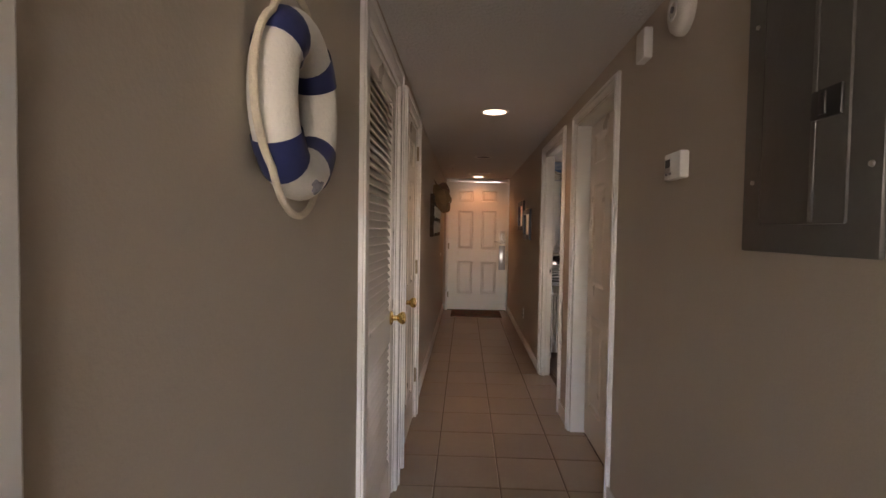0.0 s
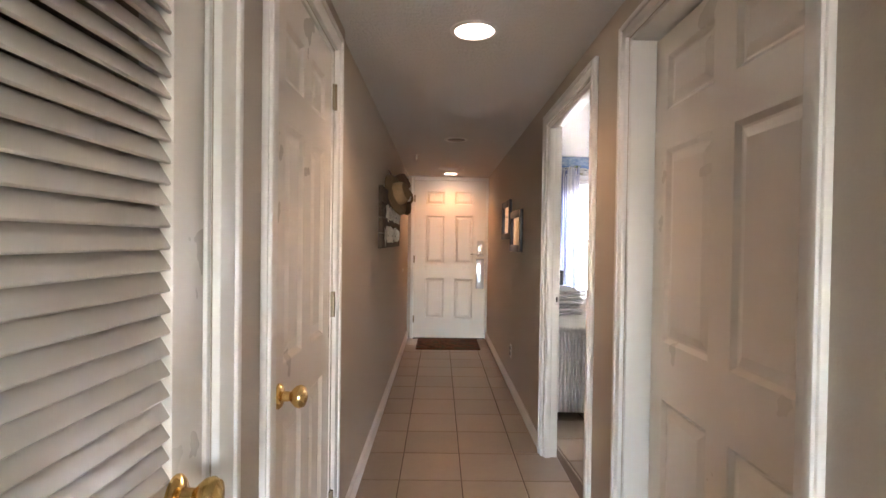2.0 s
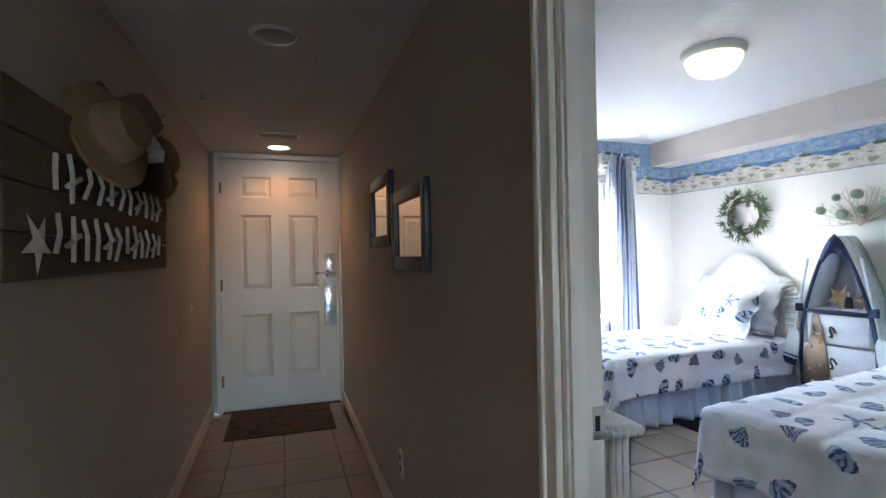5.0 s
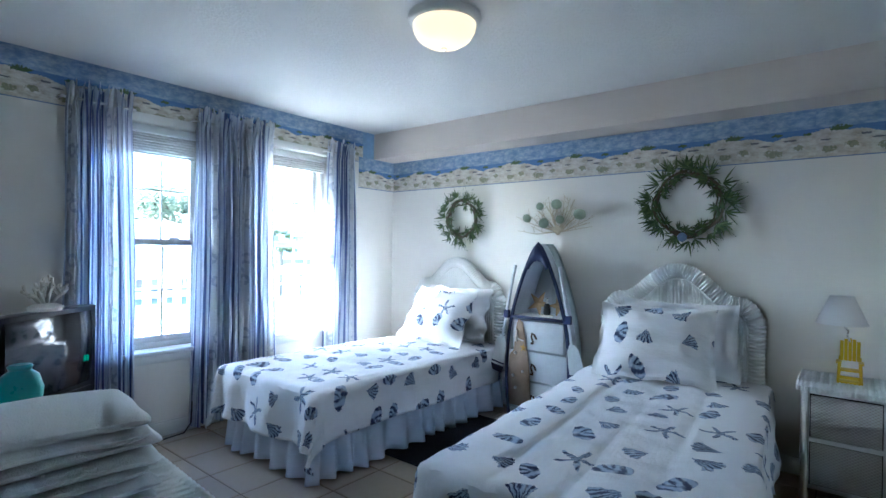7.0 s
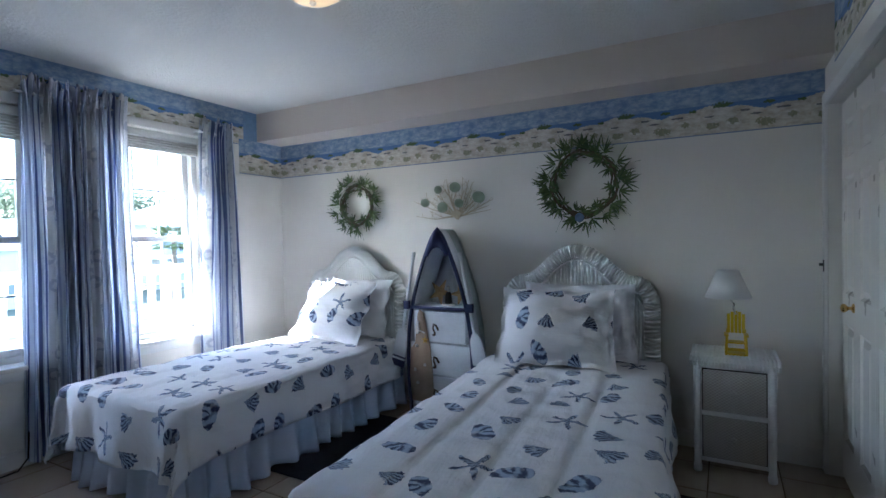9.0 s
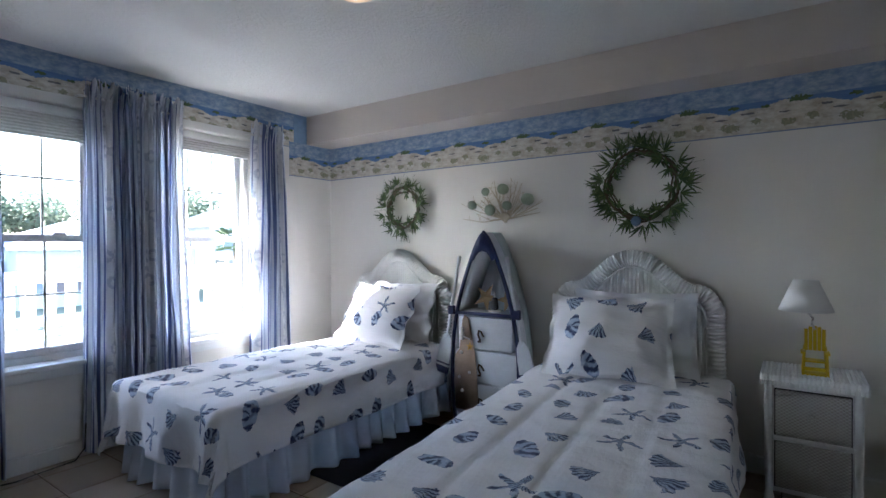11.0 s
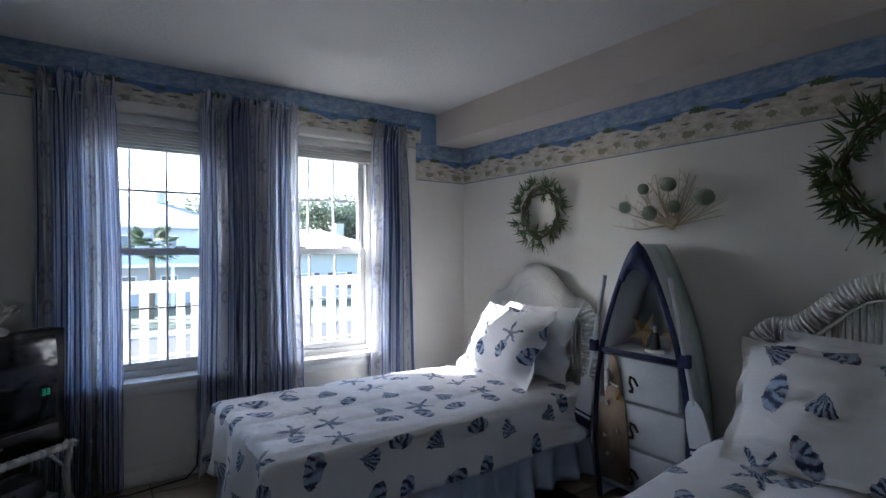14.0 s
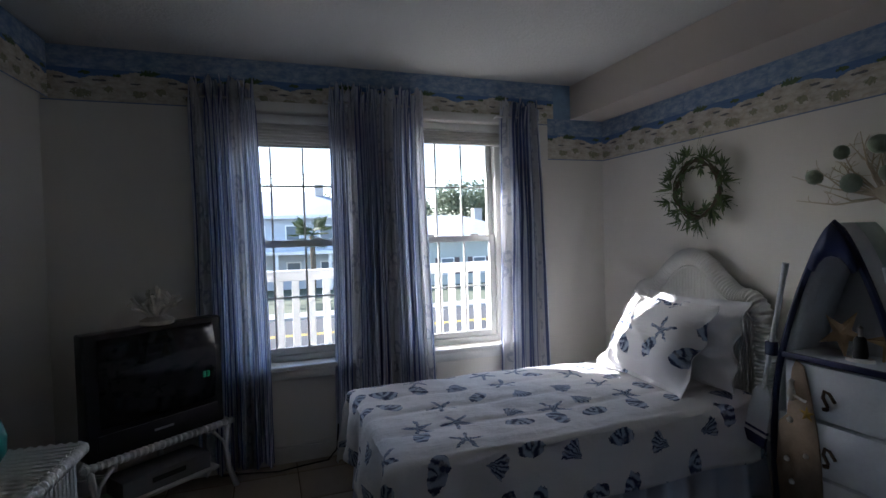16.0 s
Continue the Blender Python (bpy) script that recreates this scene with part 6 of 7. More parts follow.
for (xa, ya), (xb, yb) in zip(edge, edge[1:]):
    m = max(2, int(math.hypot(xb - xa, yb - ya) / 0.006))
    pts += [(xa + (xb - xa) * q / m, ya + (yb - ya) * q / m, Dz - 0.022) for q in range(m)]
tube(bm, pts, lambda s: 0.019 + 0.003 * math.sin(s * 2 * math.pi * 95), 10)
part("rolled_edge", bm, M_WICKER, dr0, "braided rolled edge")
for x in (0.03, Dx - 0.03):
    for y in (0.03, Dy - 0.03):
        part("foot", lathe(bmesh.new(), [(0.018, 0.0), (0.026, 0.012), (0.026, 0.04), (0.02, 0.062)], Matrix.Translation((x, y, 0)), 14), M_WICKER, dr0)

M_TOWEL = plain("white_terry", (0.72, 0.73, 0.73), 0.95, var=0.06, scale=10, grain=260, bump=0.8, dist=0.005)
for k in range(7):
    h = 0.031 if k < 6 else 0.040
    bm = bmesh.new()
    wv, dv = 0.345 + 0.012 * math.sin(k * 2.1), 0.350 - 0.006 * k

    def fold_towel(u, v, wv=wv, dv=dv, h=h, k=k):
        a = 2 * math.pi * u
        cx, cz = math.cos(a), math.sin(a)
        end = 2 * v - 1
        rnd = (1 - abs(end) ** 5) ** 0.5
        x = wv / 2 * (abs(cx) ** 0.30) * (1 if cx > 0 else -1) * (0.93 + 0.07 * rnd)
        z = h / 2 * (abs(cz) ** 0.60) * (1 if cz > 0 else -1) * (0.25 + 0.75 * rnd)
        y = dv / 2 * end
        q = Vector((x * 7, y * 7, k * 3.1))
        sag = -0.16 * h * (2 * x / wv) ** 4 + (0.35 * h * (1 - (2 * x / wv) ** 2) * (1 - end * end) if k == 6 else 0)
        return Vector((x + 0.010 * noise.noise(q), y + 0.008 * noise.noise(q + Vector((5, 0, 0))), z + sag * (1 if z > 0 else 0.5) + 0.007 * noise.noise(q * 1.5)))
    sheet(bm, fold_towel, 56, 40)
    bmesh.ops.remove_doubles(bm, verts=bm.verts, dist=1e-5)
    bmesh.ops.holes_fill(bm, edges=bm.edges, sides=60)
    solid("folded_towel", bm, M_TOWEL, "folded white terry towel in a stack on the dresser", "towel", "stacked towels", m=Matrix.Translation((RX2 + 0.235 + 0.008 * math.sin(k * 5), 5.83 + 0.012 * math.cos(k * 3), Dz + 0.016 + 0.0295 * k)) @ Matrix.Rotation(radians(4.0 * math.sin(k * 1.9)), 4, "Z"))
teal = thing("teal_figure", (RX2 + 0.285, 6.66, Dz), "small teal glazed shell-shaped jar on the dresser", "jar")
part("body", lathe(bmesh.new(), [(0.0, 0.0), (0.042, 0.0), (0.064, 0.038), (0.068, 0.085), (0.054, 0.132), (0.031, 0.151), (0.0, 0.153)], None, 28, 0.75), plain("teal_glaze", (0.02, 0.30, 0.29), 0.3, var=0.2, scale=14, bump=0.2), teal)
part("rim", lathe(bmesh.new(), [(0.031, 0.150), (0.037, 0.163), (0.031, 0.170), (0.0, 0.168)], None, 24, 0.75), plain("teal_dark", (0.015, 0.20, 0.20), 0.3), teal)
rem = thing("remote_control", Matrix.Translation((RX2 + 0.22, 6.30, Dz)) @ Matrix.Rotation(radians(24), 4, "Z"), "slim dark grey remote control lying on the dresser", "remote control")
part("case", boxes((-0.022, -0.085, 0.001, 0.022, 0.085, 0.018), bevel=0.004), plain("remote_grey", (0.16, 0.17, 0.18), 0.4), rem)
part("keypad", boxes(*[(-0.014 + 0.011 * a, -0.07 + 0.022 * b, 0.0182, -0.007 + 0.011 * a, -0.058 + 0.022 * b, 0.0198) for a in range(3) for b in range(6)]), M_GREYLINE, rem)
hall_things += [o for o in scene.objects if o not in marker]

# TV stand and television stand across the corner
TVM = Matrix.Translation((1.745, 7.545, 0)) @ Matrix.Rotation(math.atan2(0.41, 0.55), 4, "Z")   # local x along the front, -y to the room
tvs = thing("tv_stand", TVM, "white wicker TV stand with bowed legs", "TV stand")
bm = bmesh.new()
fr, bk, dp, tz = 0.345, 0.150, 0.30, 0.352
loop = [(-fr, 0.0), (fr, 0.0), (bk, dp), (-bk, dp)]
pts = []
for (xa, ya), (xb, yb) in zip(loop, loop[1:] + loop[:1]):
    m = max(2, int(math.hypot(xb - xa, yb - ya) / 0.006))
    pts += [(xa + (xb - xa) * q / m, ya + (yb - ya) * q / m, tz) for q in range(m)]
tube(bm, pts, lambda s: 0.0185 + 0.003 * math.sin(s * 2 * math.pi * 64), 10, True)
part("rolled_edge", bm, M_WICKER, tvs, "wrapped wicker rim")
bm = bmesh.new()
v0 = [bm.verts.new((x, y, tz - 0.004)) for x, y in loop]
f = bm.faces.new(v0)
g = bmesh.ops.extrude_face_region(bm, geom=[f])
for e in g["geom"]:
    if isinstance(e, bmesh.types.BMVert):
        e.co.z += 0.014
part("top", bm, M_WICKER, tvs)
for x, y in ((-fr + 0.02, 0.0), (fr - 0.02, 0.0), (bk - 0.02, dp - 0.01), (-bk + 0.02, dp - 0.01)):
    s = 1 if x > 0 else -1
    o = -1 if y < 0.1 else 1
    bm = bmesh.new()
    tube(bm, [(x, y, tz), (x - s * 0.02, y, 0.22), (x - s * 0.008, y, 0.12), (x + s * 0.03, y + o * 0.01, 0.0)], 0.015, 10)
    part("leg", bm, M_WICKER, tvs)
for s in (-1, 1):
    bm = bmesh.new()
    tube(bm, [(s * (fr - 0.035), -0.002, 0.17), (s * (fr - 0.055), -0.004, 0.26), (s * (fr - 0.11), -0.004, 0.33)], 0.009, 8)
    part("brace", bm, M_WICKER, tvs)
part("lower_shelf", boxes((-0.27, 0.0, 0.125, 0.27, 0.20, 0.140), bevel=0.004), M_WICKER, tvs)
vcr = thing("video_recorder", TVM @ Matrix.Translation((0.02, 0.02, 0.140)), "grey video recorder on the lower shelf", "video recorder")
part("case", boxes((-0.21, 0.0, 0.0, 0.21, 0.17, 0.085), bevel=0.004), plain("vcr_grey", (0.20, 0.20, 0.21), 0.45, var=0.08, bump=0.03), vcr)
part("tape_slot", boxes((-0.08, -0.003, 0.038, 0.08, 0.001, 0.062)), M_DARK, vcr)

M_TV = plain("tv_black", (0.010, 0.010, 0.011), 0.38, var=0.1, bump=0.05)
M_SCREEN = plain("tv_glass", (0.008, 0.009, 0.010), 0.06, var=0.03, bump=0.0)
tv = thing("television", TVM @ Matrix.Translation((-0.005, 0.012, tz + 0.0115)), "bulky black tube television, switched off", "television")
tw, th_ = 0.315, 0.555
bm = bmesh.new()
rows = []
for y, sx_, z0, z1 in ((0.0, tw, 0.0, th_), (0.02, tw + 0.004, 0.0, th_ + 0.002), (0.10, tw, 0.0, th_), (0.20, tw * 0.72, 0.02, th_ * 0.86), (0.285, tw * 0.42, 0.05, th_ * 0.62)):
    rows.append([bm.verts.new(p) for p in ((-sx_, y, z0), (sx_, y, z0), (sx_, y, z1), (-sx_, y, z1))])
for a, b in zip(rows, rows[1:]):
    for k in range(4):
        bm.faces.new((a[k], a[(k + 1) % 4], b[(k + 1) % 4], b[k]))
bm.faces.new(rows[0][::-1])
bm.faces.new(rows[-1])
bmesh.ops.bevel(bm, geom=[e for e in bm.edges], offset=0.006, segments=2, affect="EDGES", profile=0.5)
part("cabinet", bm, M_TV, tv)
bm = bmesh.new()
def crt(u, v):
    a, b = 2 * u - 1, 2 * v - 1
    return Vector((a * 0.272 * (1 - 0.02 * b * b), -0.004 - 0.022 * (1 - 0.5 * a * a - 0.5 * b * b), 0.335 + b * 0.198 * (1 - 0.02 * a * a)))
sheet(bm, crt, 24, 18)
part("screen", bm, M_SCREEN, tv, "dark curved glass screen")
part("control_panel", boxes((-0.28, -0.010, 0.022, 0.28, 0.001, 0.112), bevel=0.004), M_TV, tv)
part("nameplate", boxes((-0.045, -0.013, 0.062, 0.045, -0.0102, 0.072)), plain("nameplate_silver", (0.30, 0.30, 0.31), 0.4, 0.5), tv)
for k in range(2):
    part("clock_digit", boxes((0.196 + 0.020 * k, -0.0255, 0.260, 0.209 + 0.020 * k, -0.0235, 0.264), (0.196 + 0.020 * k, -0.0255, 0.272, 0.209 + 0.020 * k, -0.0235, 0.276), (0.196 + 0.020 * k, -0.0255, 0.284, 0.209 + 0.020 * k, -0.0235, 0.288), (0.207 + 0.020 * k, -0.0255, 0.2645, 0.2095 + 0.020 * k, -0.0235, 0.2835)), emitter("clock_green", (0.02, 0.35, 0.16), 0.05), tv, "small green clock digit")
coral = thing("coral", TVM @ Matrix.Translation((0.01, 0.055, tz + 0.0135 + th_)) @ Matrix.Scale(1.3, 4), "branching piece of white coral on the television", "coral")
rng = random.Random(9)
part("base", lathe(bmesh.new(), [(0.0, 0.0), (0.055, 0.0), (0.06, 0.015), (0.03, 0.03), (0.0, 0.032)], None, 18), M_BLEACH, coral)
for k in range(16):
    a, e = 2 * math.pi * k / 16 + rng.uniform(-0.2, 0.2), rng.uniform(0.5, 1.25)
    d = Vector((math.cos(a) * math.cos(e), 0.7 * math.sin(a) * math.cos(e), math.sin(e)))
    bm = bmesh.new()
    p0 = Vector((0, 0, 0.015)) + d * 0.02
    tip = p0 + d * rng.uniform(0.07, 0.105)
    tube(bm, [p0, p0.lerp(tip, 0.5) + Vector((rng.uniform(-0.008, 0.008), 0, 0.005)), tip], lambda s: 0.0095 - 0.004 * s, 7)
    for q in range(2):
        s0 = p0.lerp(tip, 0.55 + 0.2 * q)
        tube(bm, [s0, s0 + Vector((rng.uniform(-0.03, 0.03), rng.uniform(-0.015, 0.015), rng.uniform(0.01, 0.035)))], 0.0055, 6)
    part("coral_branch", bm, M_BLEACH, coral)

# ---- rugs and cable ----
M_RUG = plain("navy_rug", (0.008, 0.010, 0.022), 0.95, var=0.3, scale=14, grain=260, bump=0.9, dist=0.006)


def rug(x0, y0, x1, y1):
    bm = bmesh.new()
    box(bm, x0, y0, 0.0, x1, y1, 0.014, 0.006)
    return solid("rug", bm, M_RUG, "dark navy bedside rug on the tiles", "rug", "bedside rugs")


rug(3.18, 5.86, 4.15, 6.63)
rug(2.95, 4.12, 3.89, 4.73)
bm = bmesh.new()
tube(bm, [(1.95, 7.86, 0.012), (2.10, 7.84, 0.010), (2.25, 7.80, 0.009), (2.42, 7.83, 0.010), (2.53, 7.84, 0.012), (2.585, 7.86, 0.06), (2.60, 7.88, 0.20)], 0.0045, 8)
solid("power_cable", bm, M_DARK, "thin black power cable along the baseboard", "cable")

# ---- outside the windows ----
GROUND = -3.05
M_ASPHALT = plain("asphalt", (0.055, 0.055, 0.058), 0.9, var=0.2, scale=0.6, grain=25, bump=0.3)
M_SAND = plain("sandy_ground", (0.20, 0.185, 0.15), 0.95, var=0.2, scale=0.5, grain=14, bump=0.3)
M_CONC = plain("concrete_walk", (0.42, 0.41, 0.39), 0.85, var=0.12, scale=3, grain=50, bump=0.2)
M_RAIL = plain("railing_white", (0.82, 0.82, 0.81), 0.5, var=0.04, scale=5, bump=0.05)
M_LINE = plain("road_yellow", (0.55, 0.38, 0.05), 0.8, var=0.2, scale=6)
M_GRASS = plain("lawn", (0.10, 0.11, 0.07), 0.95, var=0.3, scale=0.8, grain=30, bump=0.4)
M_SIDING_B = plain("pale_blue_siding", (0.49, 0.52, 0.57), 0.7, var=0.06, scale=1, bump=0.1)
M_SIDING_G = plain("sea_green_siding", (0.42, 0.45, 0.43), 0.7, var=0.06, scale=1, bump=0.1)
M_ROOF = plain("grey_shingles", (0.27, 0.29, 0.33), 0.85, var=0.12, scale=2, grain=18, bump=0.4)
M_WINDARK = plain("house_window_dark", (0.14, 0.17, 0.20), 0.15, var=0.1, bump=0.0)
M_SHUTTER = plain("red_shutter", (0.11, 0.085, 0.085), 0.6)

structure("ground", boxes((-900, -900, GROUND - 0.5, 900, 1200, GROUND)), M_SAND, "sandy ground reaching to the horizon", "ground")
structure("road", boxes((-220, 24, GROUND + 0.001, 220, 33, GROUND + 0.02)), M_ASPHALT, "grey asphalt street", "road")
structure("road_line", boxes((-220, 28.35, GROUND + 0.021, 220, 28.5, GROUND + 0.025), (-220, 28.65, GROUND + 0.021, 220, 28.8, GROUND + 0.025)), M_LINE, "double yellow road line", "road marking")
structure("pavement", boxes((-220, 33.2, GROUND + 0.001, 220, 35.0, GROUND + 0.14), (-220, 20.5, GROUND + 0.001, 220, 23.8, GROUND + 0.14)), M_CONC, "pale concrete pavement with raised kerb", "pavement")
structure("lawn", boxes((-220, 35.01, GROUND + 0.001, 220, 60, GROUND + 0.10)), M_GRASS, "front lawns across the street", "lawn")
structure("walkway", boxes((-9, NY + 0.42, -0.30, 14, 10.05, -0.06)), M_CONC, "concrete access walkway outside the windows", "walkway")
structure("wall_facade", boxes((-9, NY + 0.36, GROUND, 14, NY + 0.41, -0.32), (EX + 0.12, NY, -0.3, 14, NY + 0.2, 3.0), (-9, 8.2, -0.3, -0.4, 8.35, 3.0)), M_BED_WALL, "outer wall of the building", "wall")
# unseen overhang past the north wall is added to keep sun off the headboard
structure("roof_slab", boxes((-9, -4.1, TOP, 14, 9.08, TOP + 0.25)), M_CONC, "flat roof slab over the rooms with an added sun-blocking overhang", "roof")

rail = thing("railing", (0, 9.90, -0.06), "white wooden walkway railing with square balusters", "railing")
RT = 1.075
part("top_rail", boxes((-8.9, -0.045, RT - 0.10, 13.9, 0.045, RT), bevel=0.006), M_RAIL, rail)
part("bottom_rail", boxes((-8.9, -0.02, 0.075, 13.9, 0.02, 0.135), bevel=0.004), M_RAIL, rail)
bal = mesh_of("baluster", boxes((-0.034, -0.018, 0.1355, 0.034, 0.018, RT - 0.1005)), M_RAIL)
for k in range(-60, 96):
    ob = new("baluster", bal)
    ob.parent = rail
    ob.location = (0.146 * k, 0, 0)
post = mesh_of("post", boxes((-0.05, -0.052, 0.0, 0.05, -0.046 + 0.002, RT + 0.02)), M_RAIL)
for k in range(-5, 8):
    ob = new("post", post)
    ob.parent = rail
    ob.location = (1.1 + 1.82 * k, 0.11, 0)


def house(x, y, w, d, eave, ridge, siding, seed, shutters=None, storeys=2):
    h = thing("house", (x, y, GROUND + 0.10), "two-storey coastal house with grey hip roof" if storeys == 2 else "low sea-green house with grey hip roof and red shutters", "house", "houses across the street")
    part("wall", boxes((-w / 2, 0, 0, w / 2, d, eave)), siding, h)
    bm = bmesh.new()
    o = 0.7
    a = [bm.verts.new(p) for p in ((-w / 2 - o, -o, eave), (w / 2 + o, -o, eave), (w / 2 + o, d + o, eave), (-w / 2 - o, d + o, eave))]
    r = [bm.verts.new(p) for p in ((-w / 2 + d / 2, d / 2, ridge), (w / 2 - d / 2, d / 2, ridge))]
    bm.faces.new((a[0], a[1], r[1], r[0]))
    bm.faces.new((a[1], a[2], r[1]))
    bm.faces.new((a[2], a[3], r[0], r[1]))
    bm.faces.new((a[3], a[0], r[0]))
    bm.faces.new(a[::-1])
    roof = part("roof", bm, M_ROOF, h, "grey shingled hip roof")
    part("fascia", boxes((-w / 2 - o, -o - 0.04, eave - 0.25, w / 2 + o, -o + 0.02, eave - 0.01)), M_RAIL, roof)
    part("chimney", boxes((w * 0.22, d * 0.4, ridge - 1.2, w * 0.22 + 0.8, d * 0.4 + 0.8, ridge + 0.6)), M_CONC, roof)
    n = max(3, int(w / 2.6))
    for s in range(storeys):
        z = 0.9 + s * (eave / storeys)
        for k in range(n):
            cx = -w / 2 + w * (k + 0.5) / n
            wn = part("window", boxes((cx - 0.62, -0.05, z, cx + 0.62, 0.02, z + 1.45)), M_RAIL, h)
            part("pane", boxes((cx - 0.52, -0.065, z + 0.10, cx + 0.52, -0.0505, z + 1.35)), M_WINDARK, wn)
            if shutters:
                for sg in (-1, 1):
                    part("shutter", boxes((cx + sg * 0.88 - 0.22, -0.06, z, cx + sg * 0.88 + 0.22, -0.001, z + 1.45)), shutters, wn)
    if storeys == 2:
        part("porch_roof", boxes((-w / 2 - 0.3, -2.3, eave / 2 - 0.12, w / 2 + 0.3, -0.001, eave / 2 + 0.12)), M_RAIL, h)
        for k in range(5):
            px = -w / 2 + w * k / 4
            part("porch_post", boxes((px - 0.12, -2.2, 0, px + 0.12, -1.96, eave / 2 - 0.121)), M_RAIL, h)
    return h


house(3.0, 50, 17, 10, 6.3, 8.8, M_SIDING_B, 1)
house(18.5, 46, 12, 9, 4.2, 6.2, M_SIDING_G, 2, M_SHUTTER, 1)
house(-16, 50, 14, 9, 5.8, 8.2, plain("cream_siding", (0.30, 0.28, 0.24), 0.7, var=0.06), 3)
house(36, 50, 15, 10, 6.0, 8.6, plain("white_siding", (0.33, 0.34, 0.35), 0.7, var=0.06), 4)

_fo = Nodes("tree_leaves")
_fc = _fo.mix(_fo.tree.nodes.new("ShaderNodeNewGeometry").outputs["Random Per Island"], (0.09, 0.12, 0.08), (0.19, 0.22, 0.16))
M_FOL = _fo.out(_fc, 0.6)
_ft, _fm = _fo.tree.nodes.new("ShaderNodeBsdfTranslucent"), _fo.tree.nodes.new("ShaderNodeMixShader")
_fo.link(_fc, _ft.inputs[0])
_fm.inputs[0].default_value = 0.5
_fo.link(_fo.bsdf.outputs[0], _fm.inputs[1])
_fo.link(_ft.outputs[0], _fm.inputs[2])
_fo.link(_fm.outputs[0], _fo.tree.nodes["Material Output"].inputs[0])
M_BARK = plain("bark", (0.12, 0.095, 0.07), 0.9, var=0.3, scale=4, grain=30, bump=0.6)
M_PALM = leaf_material("palm_fronds", (0.05, 0.075, 0.03), (0.12, 0.14, 0.06))


def tree(x, y, h, r, seed):
    rng = random.Random(seed)
    t = thing("tree", (x, y, GROUND), "leafy green broadleaf tree behind the houses", "tree", "trees across the street")
    bm = bmesh.new()
    tube(bm, [(0, 0, 0), (0.1, 0, h * 0.3), (0.0, 0.1, h * 0.6)], lambda s: 0.34 - 0.16 * s, 8)
    tips = []
    for k in range(8):
        a = 2 * math.pi * k / 8 + rng.uniform(-0.3, 0.3)
        tip = Vector((math.cos(a) * r * rng.uniform(0.45, 0.8), math.sin(a) * r * rng.uniform(0.45, 0.8), h * rng.uniform(0.62, 0.92)))
        tube(bm, [(0.05, 0.05, h * rng.uniform(0.35, 0.55)), tip * 0.6 + Vector((0, 0, h * 0.25)), tip], lambda s: 0.13 - 0.10 * s, 6)
        tips.append(tip)
    part("trunk", bm, M_BARK, t)
    bm = bmesh.new()
    lobes = [(p, r * rng.uniform(0.34, 0.5)) for p in tips] + [(Vector((0, 0, h * 0.9)), r * 0.5), (Vector((0, 0, h * 0.75)), r * 0.55)]
    for c, lr in lobes:
        for q in range(420):
            v = Vector((rng.gauss(0, 1), rng.gauss(0, 1), rng.gauss(0, 0.8))).normalized() * lr * rng.uniform(0.55, 1.08)
            d = Vector((rng.uniform(-1, 1), rng.uniform(-1, 1), rng.uniform(-0.6, 0.6)))
            blade(bm, c + v, d, d.cross(Vector((0.3, 0.2, 1))), rng.uniform(0.30, 0.55), rng.uniform(0.12, 0.20), 0.2)
    part("crown", bm, M_FOL, t)
    return t


for x, y, h, r, sd in ((27, 64, 9.8, 5.4, 31), (34, 68, 10.6, 6.0, 32), (20, 70, 9.4, 5.4, 33), (12.5, 68, 9.6, 5.0, 34), (-7, 64, 9.6, 5.4, 35), (45, 64, 10.0, 5.6, 36)):
    tree(x, y, h, r, sd)


def palm(x, y, h, seed):
    rng = random.Random(seed)
    t = thing("palm_tree", (x, y, GROUND), "cabbage palm with a round crown of fronds", "palm tree", "palms across the street")
    bm = bmesh.new()
    tube(bm, [(0, 0, 0), (0.10, 0.05, h * 0.5), (0.05, 0, h)], lambda s: 0.20 - 0.04 * s + 0.012 * math.sin(s * 90), 10)
    part("trunk", bm, M_BARK, t)
    for k in range(26):
        a, e = rng.uniform(0, 6.28), rng.uniform(-0.5, 1.2)
        d = Vector((math.cos(a) * math.cos(e), math.sin(a) * math.cos(e), math.sin(e)))
        base = Vector((0.05, 0, h))
        bm = bmesh.new()
        ln = rng.uniform(1.1, 1.5)
        pts = [base, base + d * ln * 0.5, base + d * ln + Vector((0, 0, -0.25))]
        tube(bm, pts, 0.02, 4)
        side = d.cross(Vector((0, 0, 1))).normalized()
        for q in range(13):
            f = -1.2 + 2.4 * q / 12
            blade(bm, pts[1].lerp(pts[2], 0.35), d * math.cos(f) + side * math.sin(f) + Vector((0, 0, -0.12)), d.cross(side), ln * 0.62, 0.045, -0.25)
        part("frond", bm, M_PALM, t)
    return t


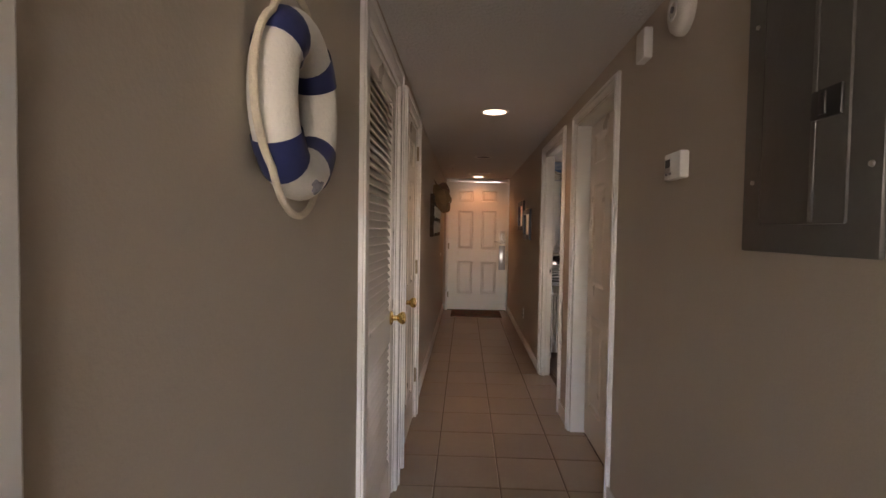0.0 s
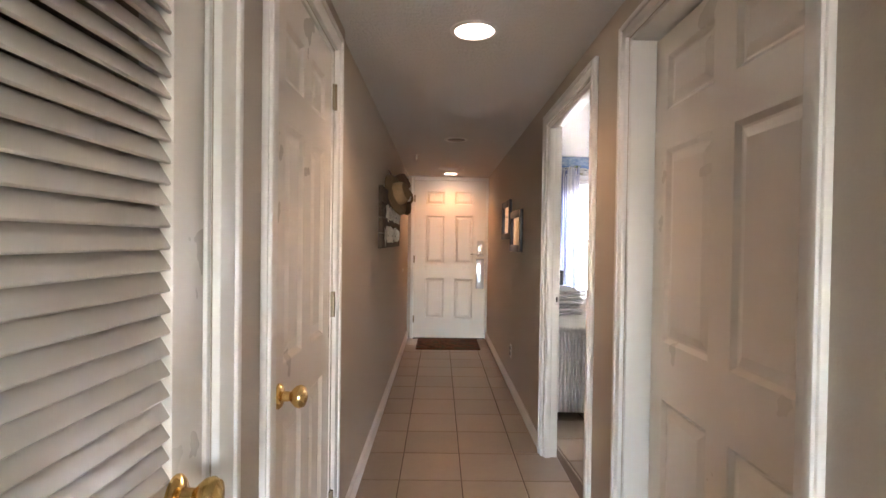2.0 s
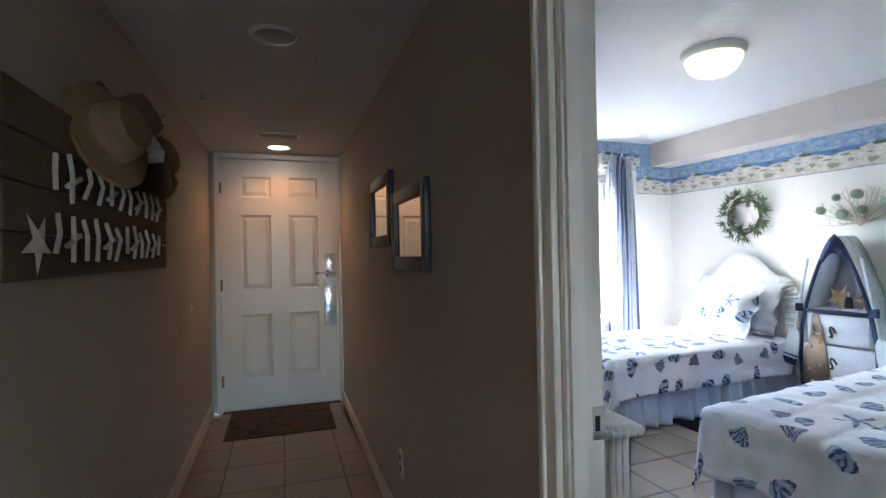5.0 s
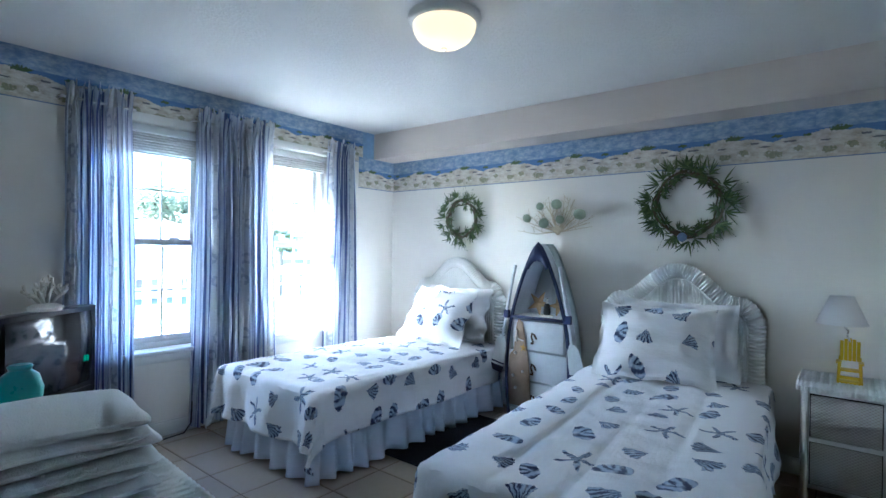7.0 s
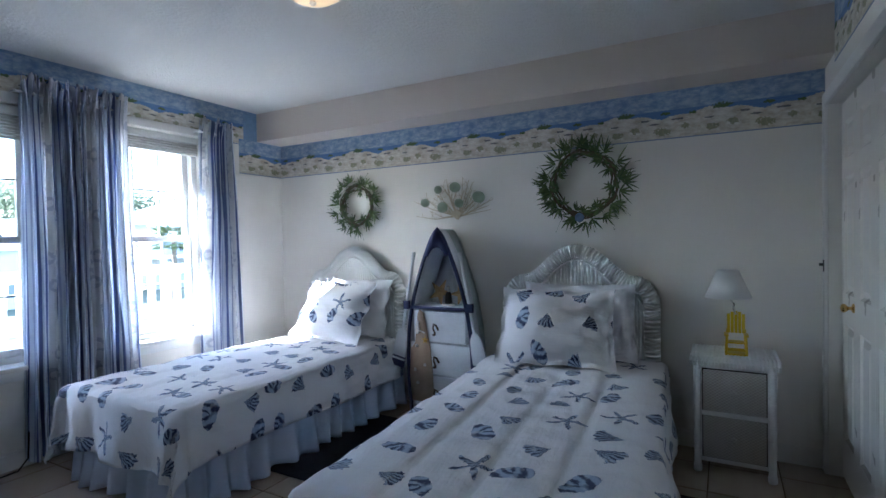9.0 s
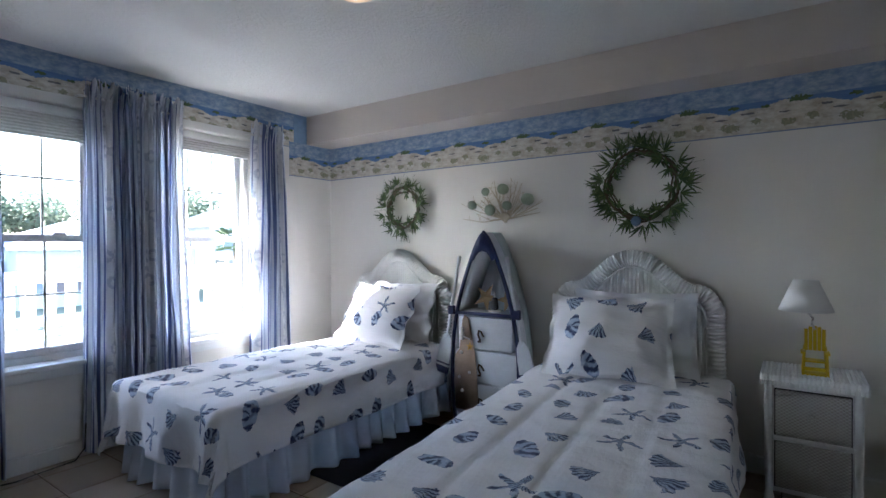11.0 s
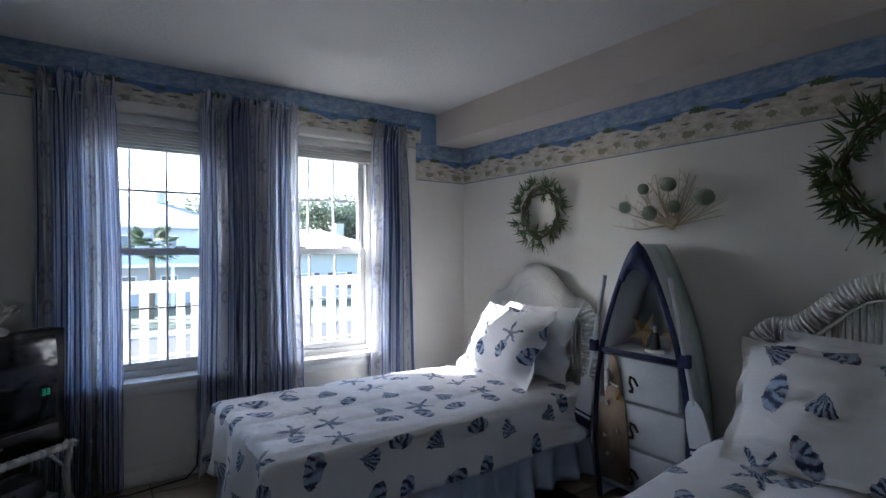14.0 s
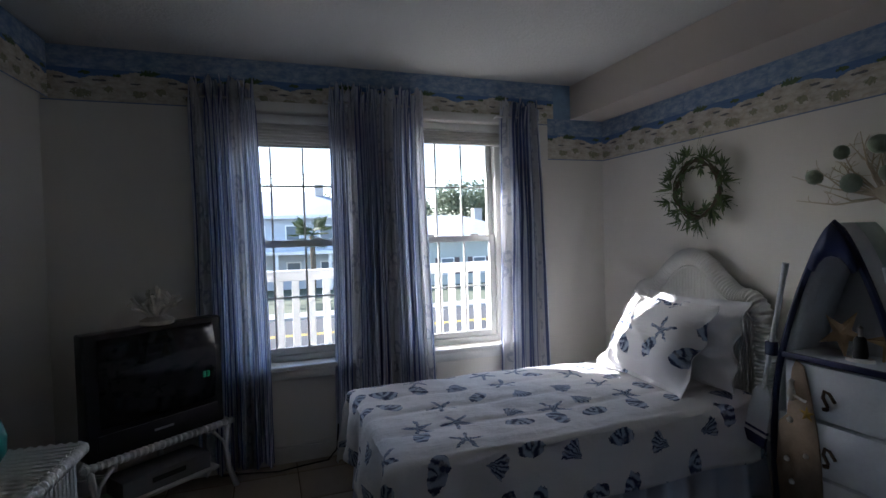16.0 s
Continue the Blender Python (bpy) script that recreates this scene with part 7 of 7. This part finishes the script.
palm(5.2, 41, 4.6, 41)
palm(0.6, 42, 4.3, 42)
palm(25.5, 42, 4.6, 43)
pole = thing("utility_pole", (0, 36.5, GROUND), "wooden utility poles carrying thin dark power lines", "utility pole")
for x in (-60.0, 60.0):
    part("pole", cyl(bmesh.new(), 0.16, 0.11, 9.2, Matrix.Translation((x, 0, 0.0)), 12), M_BARK, pole)
for z in (4.6, 4.95, 5.2):
    bm = bmesh.new()
    tube(bm, [(x, 0, z - GROUND + 0.85 * (x / 60) ** 2) for x in (-60, -45, -30, -15, 0, 15, 30, 45, 60)], 0.022, 5)
    part("power_line", bm, M_DARK, pole)
# unseen wall added beside the walkway to keep sun out of window 1
structure("wall_stair_wing", boxes((-5, 10.06, GROUND, 0.72, 10.30, 5.2)), M_BED_WALL, "pale unseen wall added to shade the first window", "wall")

# ---- floor tiles, last ----
floor = structure("floor", boxes((-3.05, -3.95, -0.10, EX, FY + 0.02, -0.003)), M_GROUT, "tan square ceramic floor tiles with dark grout", "floor")


def tile_mesh(w, h):
    bm = bmesh.new()
    c = 0.004
    lo = [bm.verts.new((x, y, -0.003)) for x, y in ((0, 0), (w, 0), (w, h), (0, h))]
    hi = [bm.verts.new((x, y, 0.0)) for x, y in ((c, c), (w - c, c), (w - c, h - c), (c, h - c))]
    for k in range(4):
        bm.faces.new((lo[k], lo[(k + 1) % 4], hi[(k + 1) % 4], hi[k]))
    bm.faces.new(hi)
    return mesh_of("tile", bm, M_TILE, False)


_tiles = {}


def lay_tiles(x0, x1, y0, y1, ox, oy, px, py):
    g = 0.006
    i = math.floor((x0 - ox) / px)
    while ox + i * px < x1:
        j = math.floor((y0 - oy) / py)
        while oy + j * py < y1:
            a, b = max(x0, ox + i * px + g / 2), min(x1, ox + (i + 1) * px - g / 2)
            c, d = max(y0, oy + j * py + g / 2), min(y1, oy + (j + 1) * py - g / 2)
            if b - a > 0.012 and d - c > 0.012:
                key = (round(b - a, 3), round(d - c, 3))
                if key not in _tiles:
                    _tiles[key] = tile_mesh(b - a, d - c)
                ob = new("tile", _tiles[key])
                ob.parent = floor
                ob.location = (a, c, 0.0)
            j += 1
        i += 1


before = set(scene.objects)
lay_tiles(LX2, 0.99, 0.30, FY, 0.086, 4.62, 0.327, 0.340)
for o in scene.objects:
    if o not in before:
        o.matrix_basis = HALL @ o.matrix_basis
lay_tiles(1.02, EX, 3.44, NY, 2.685, 6.148, 0.33, 0.325)

# set the hall and all that is in it aslant
for o in hall_things:
    if o.parent is None and o.type != "LIGHT":
        o.matrix_basis = HALL @ o.matrix_basis
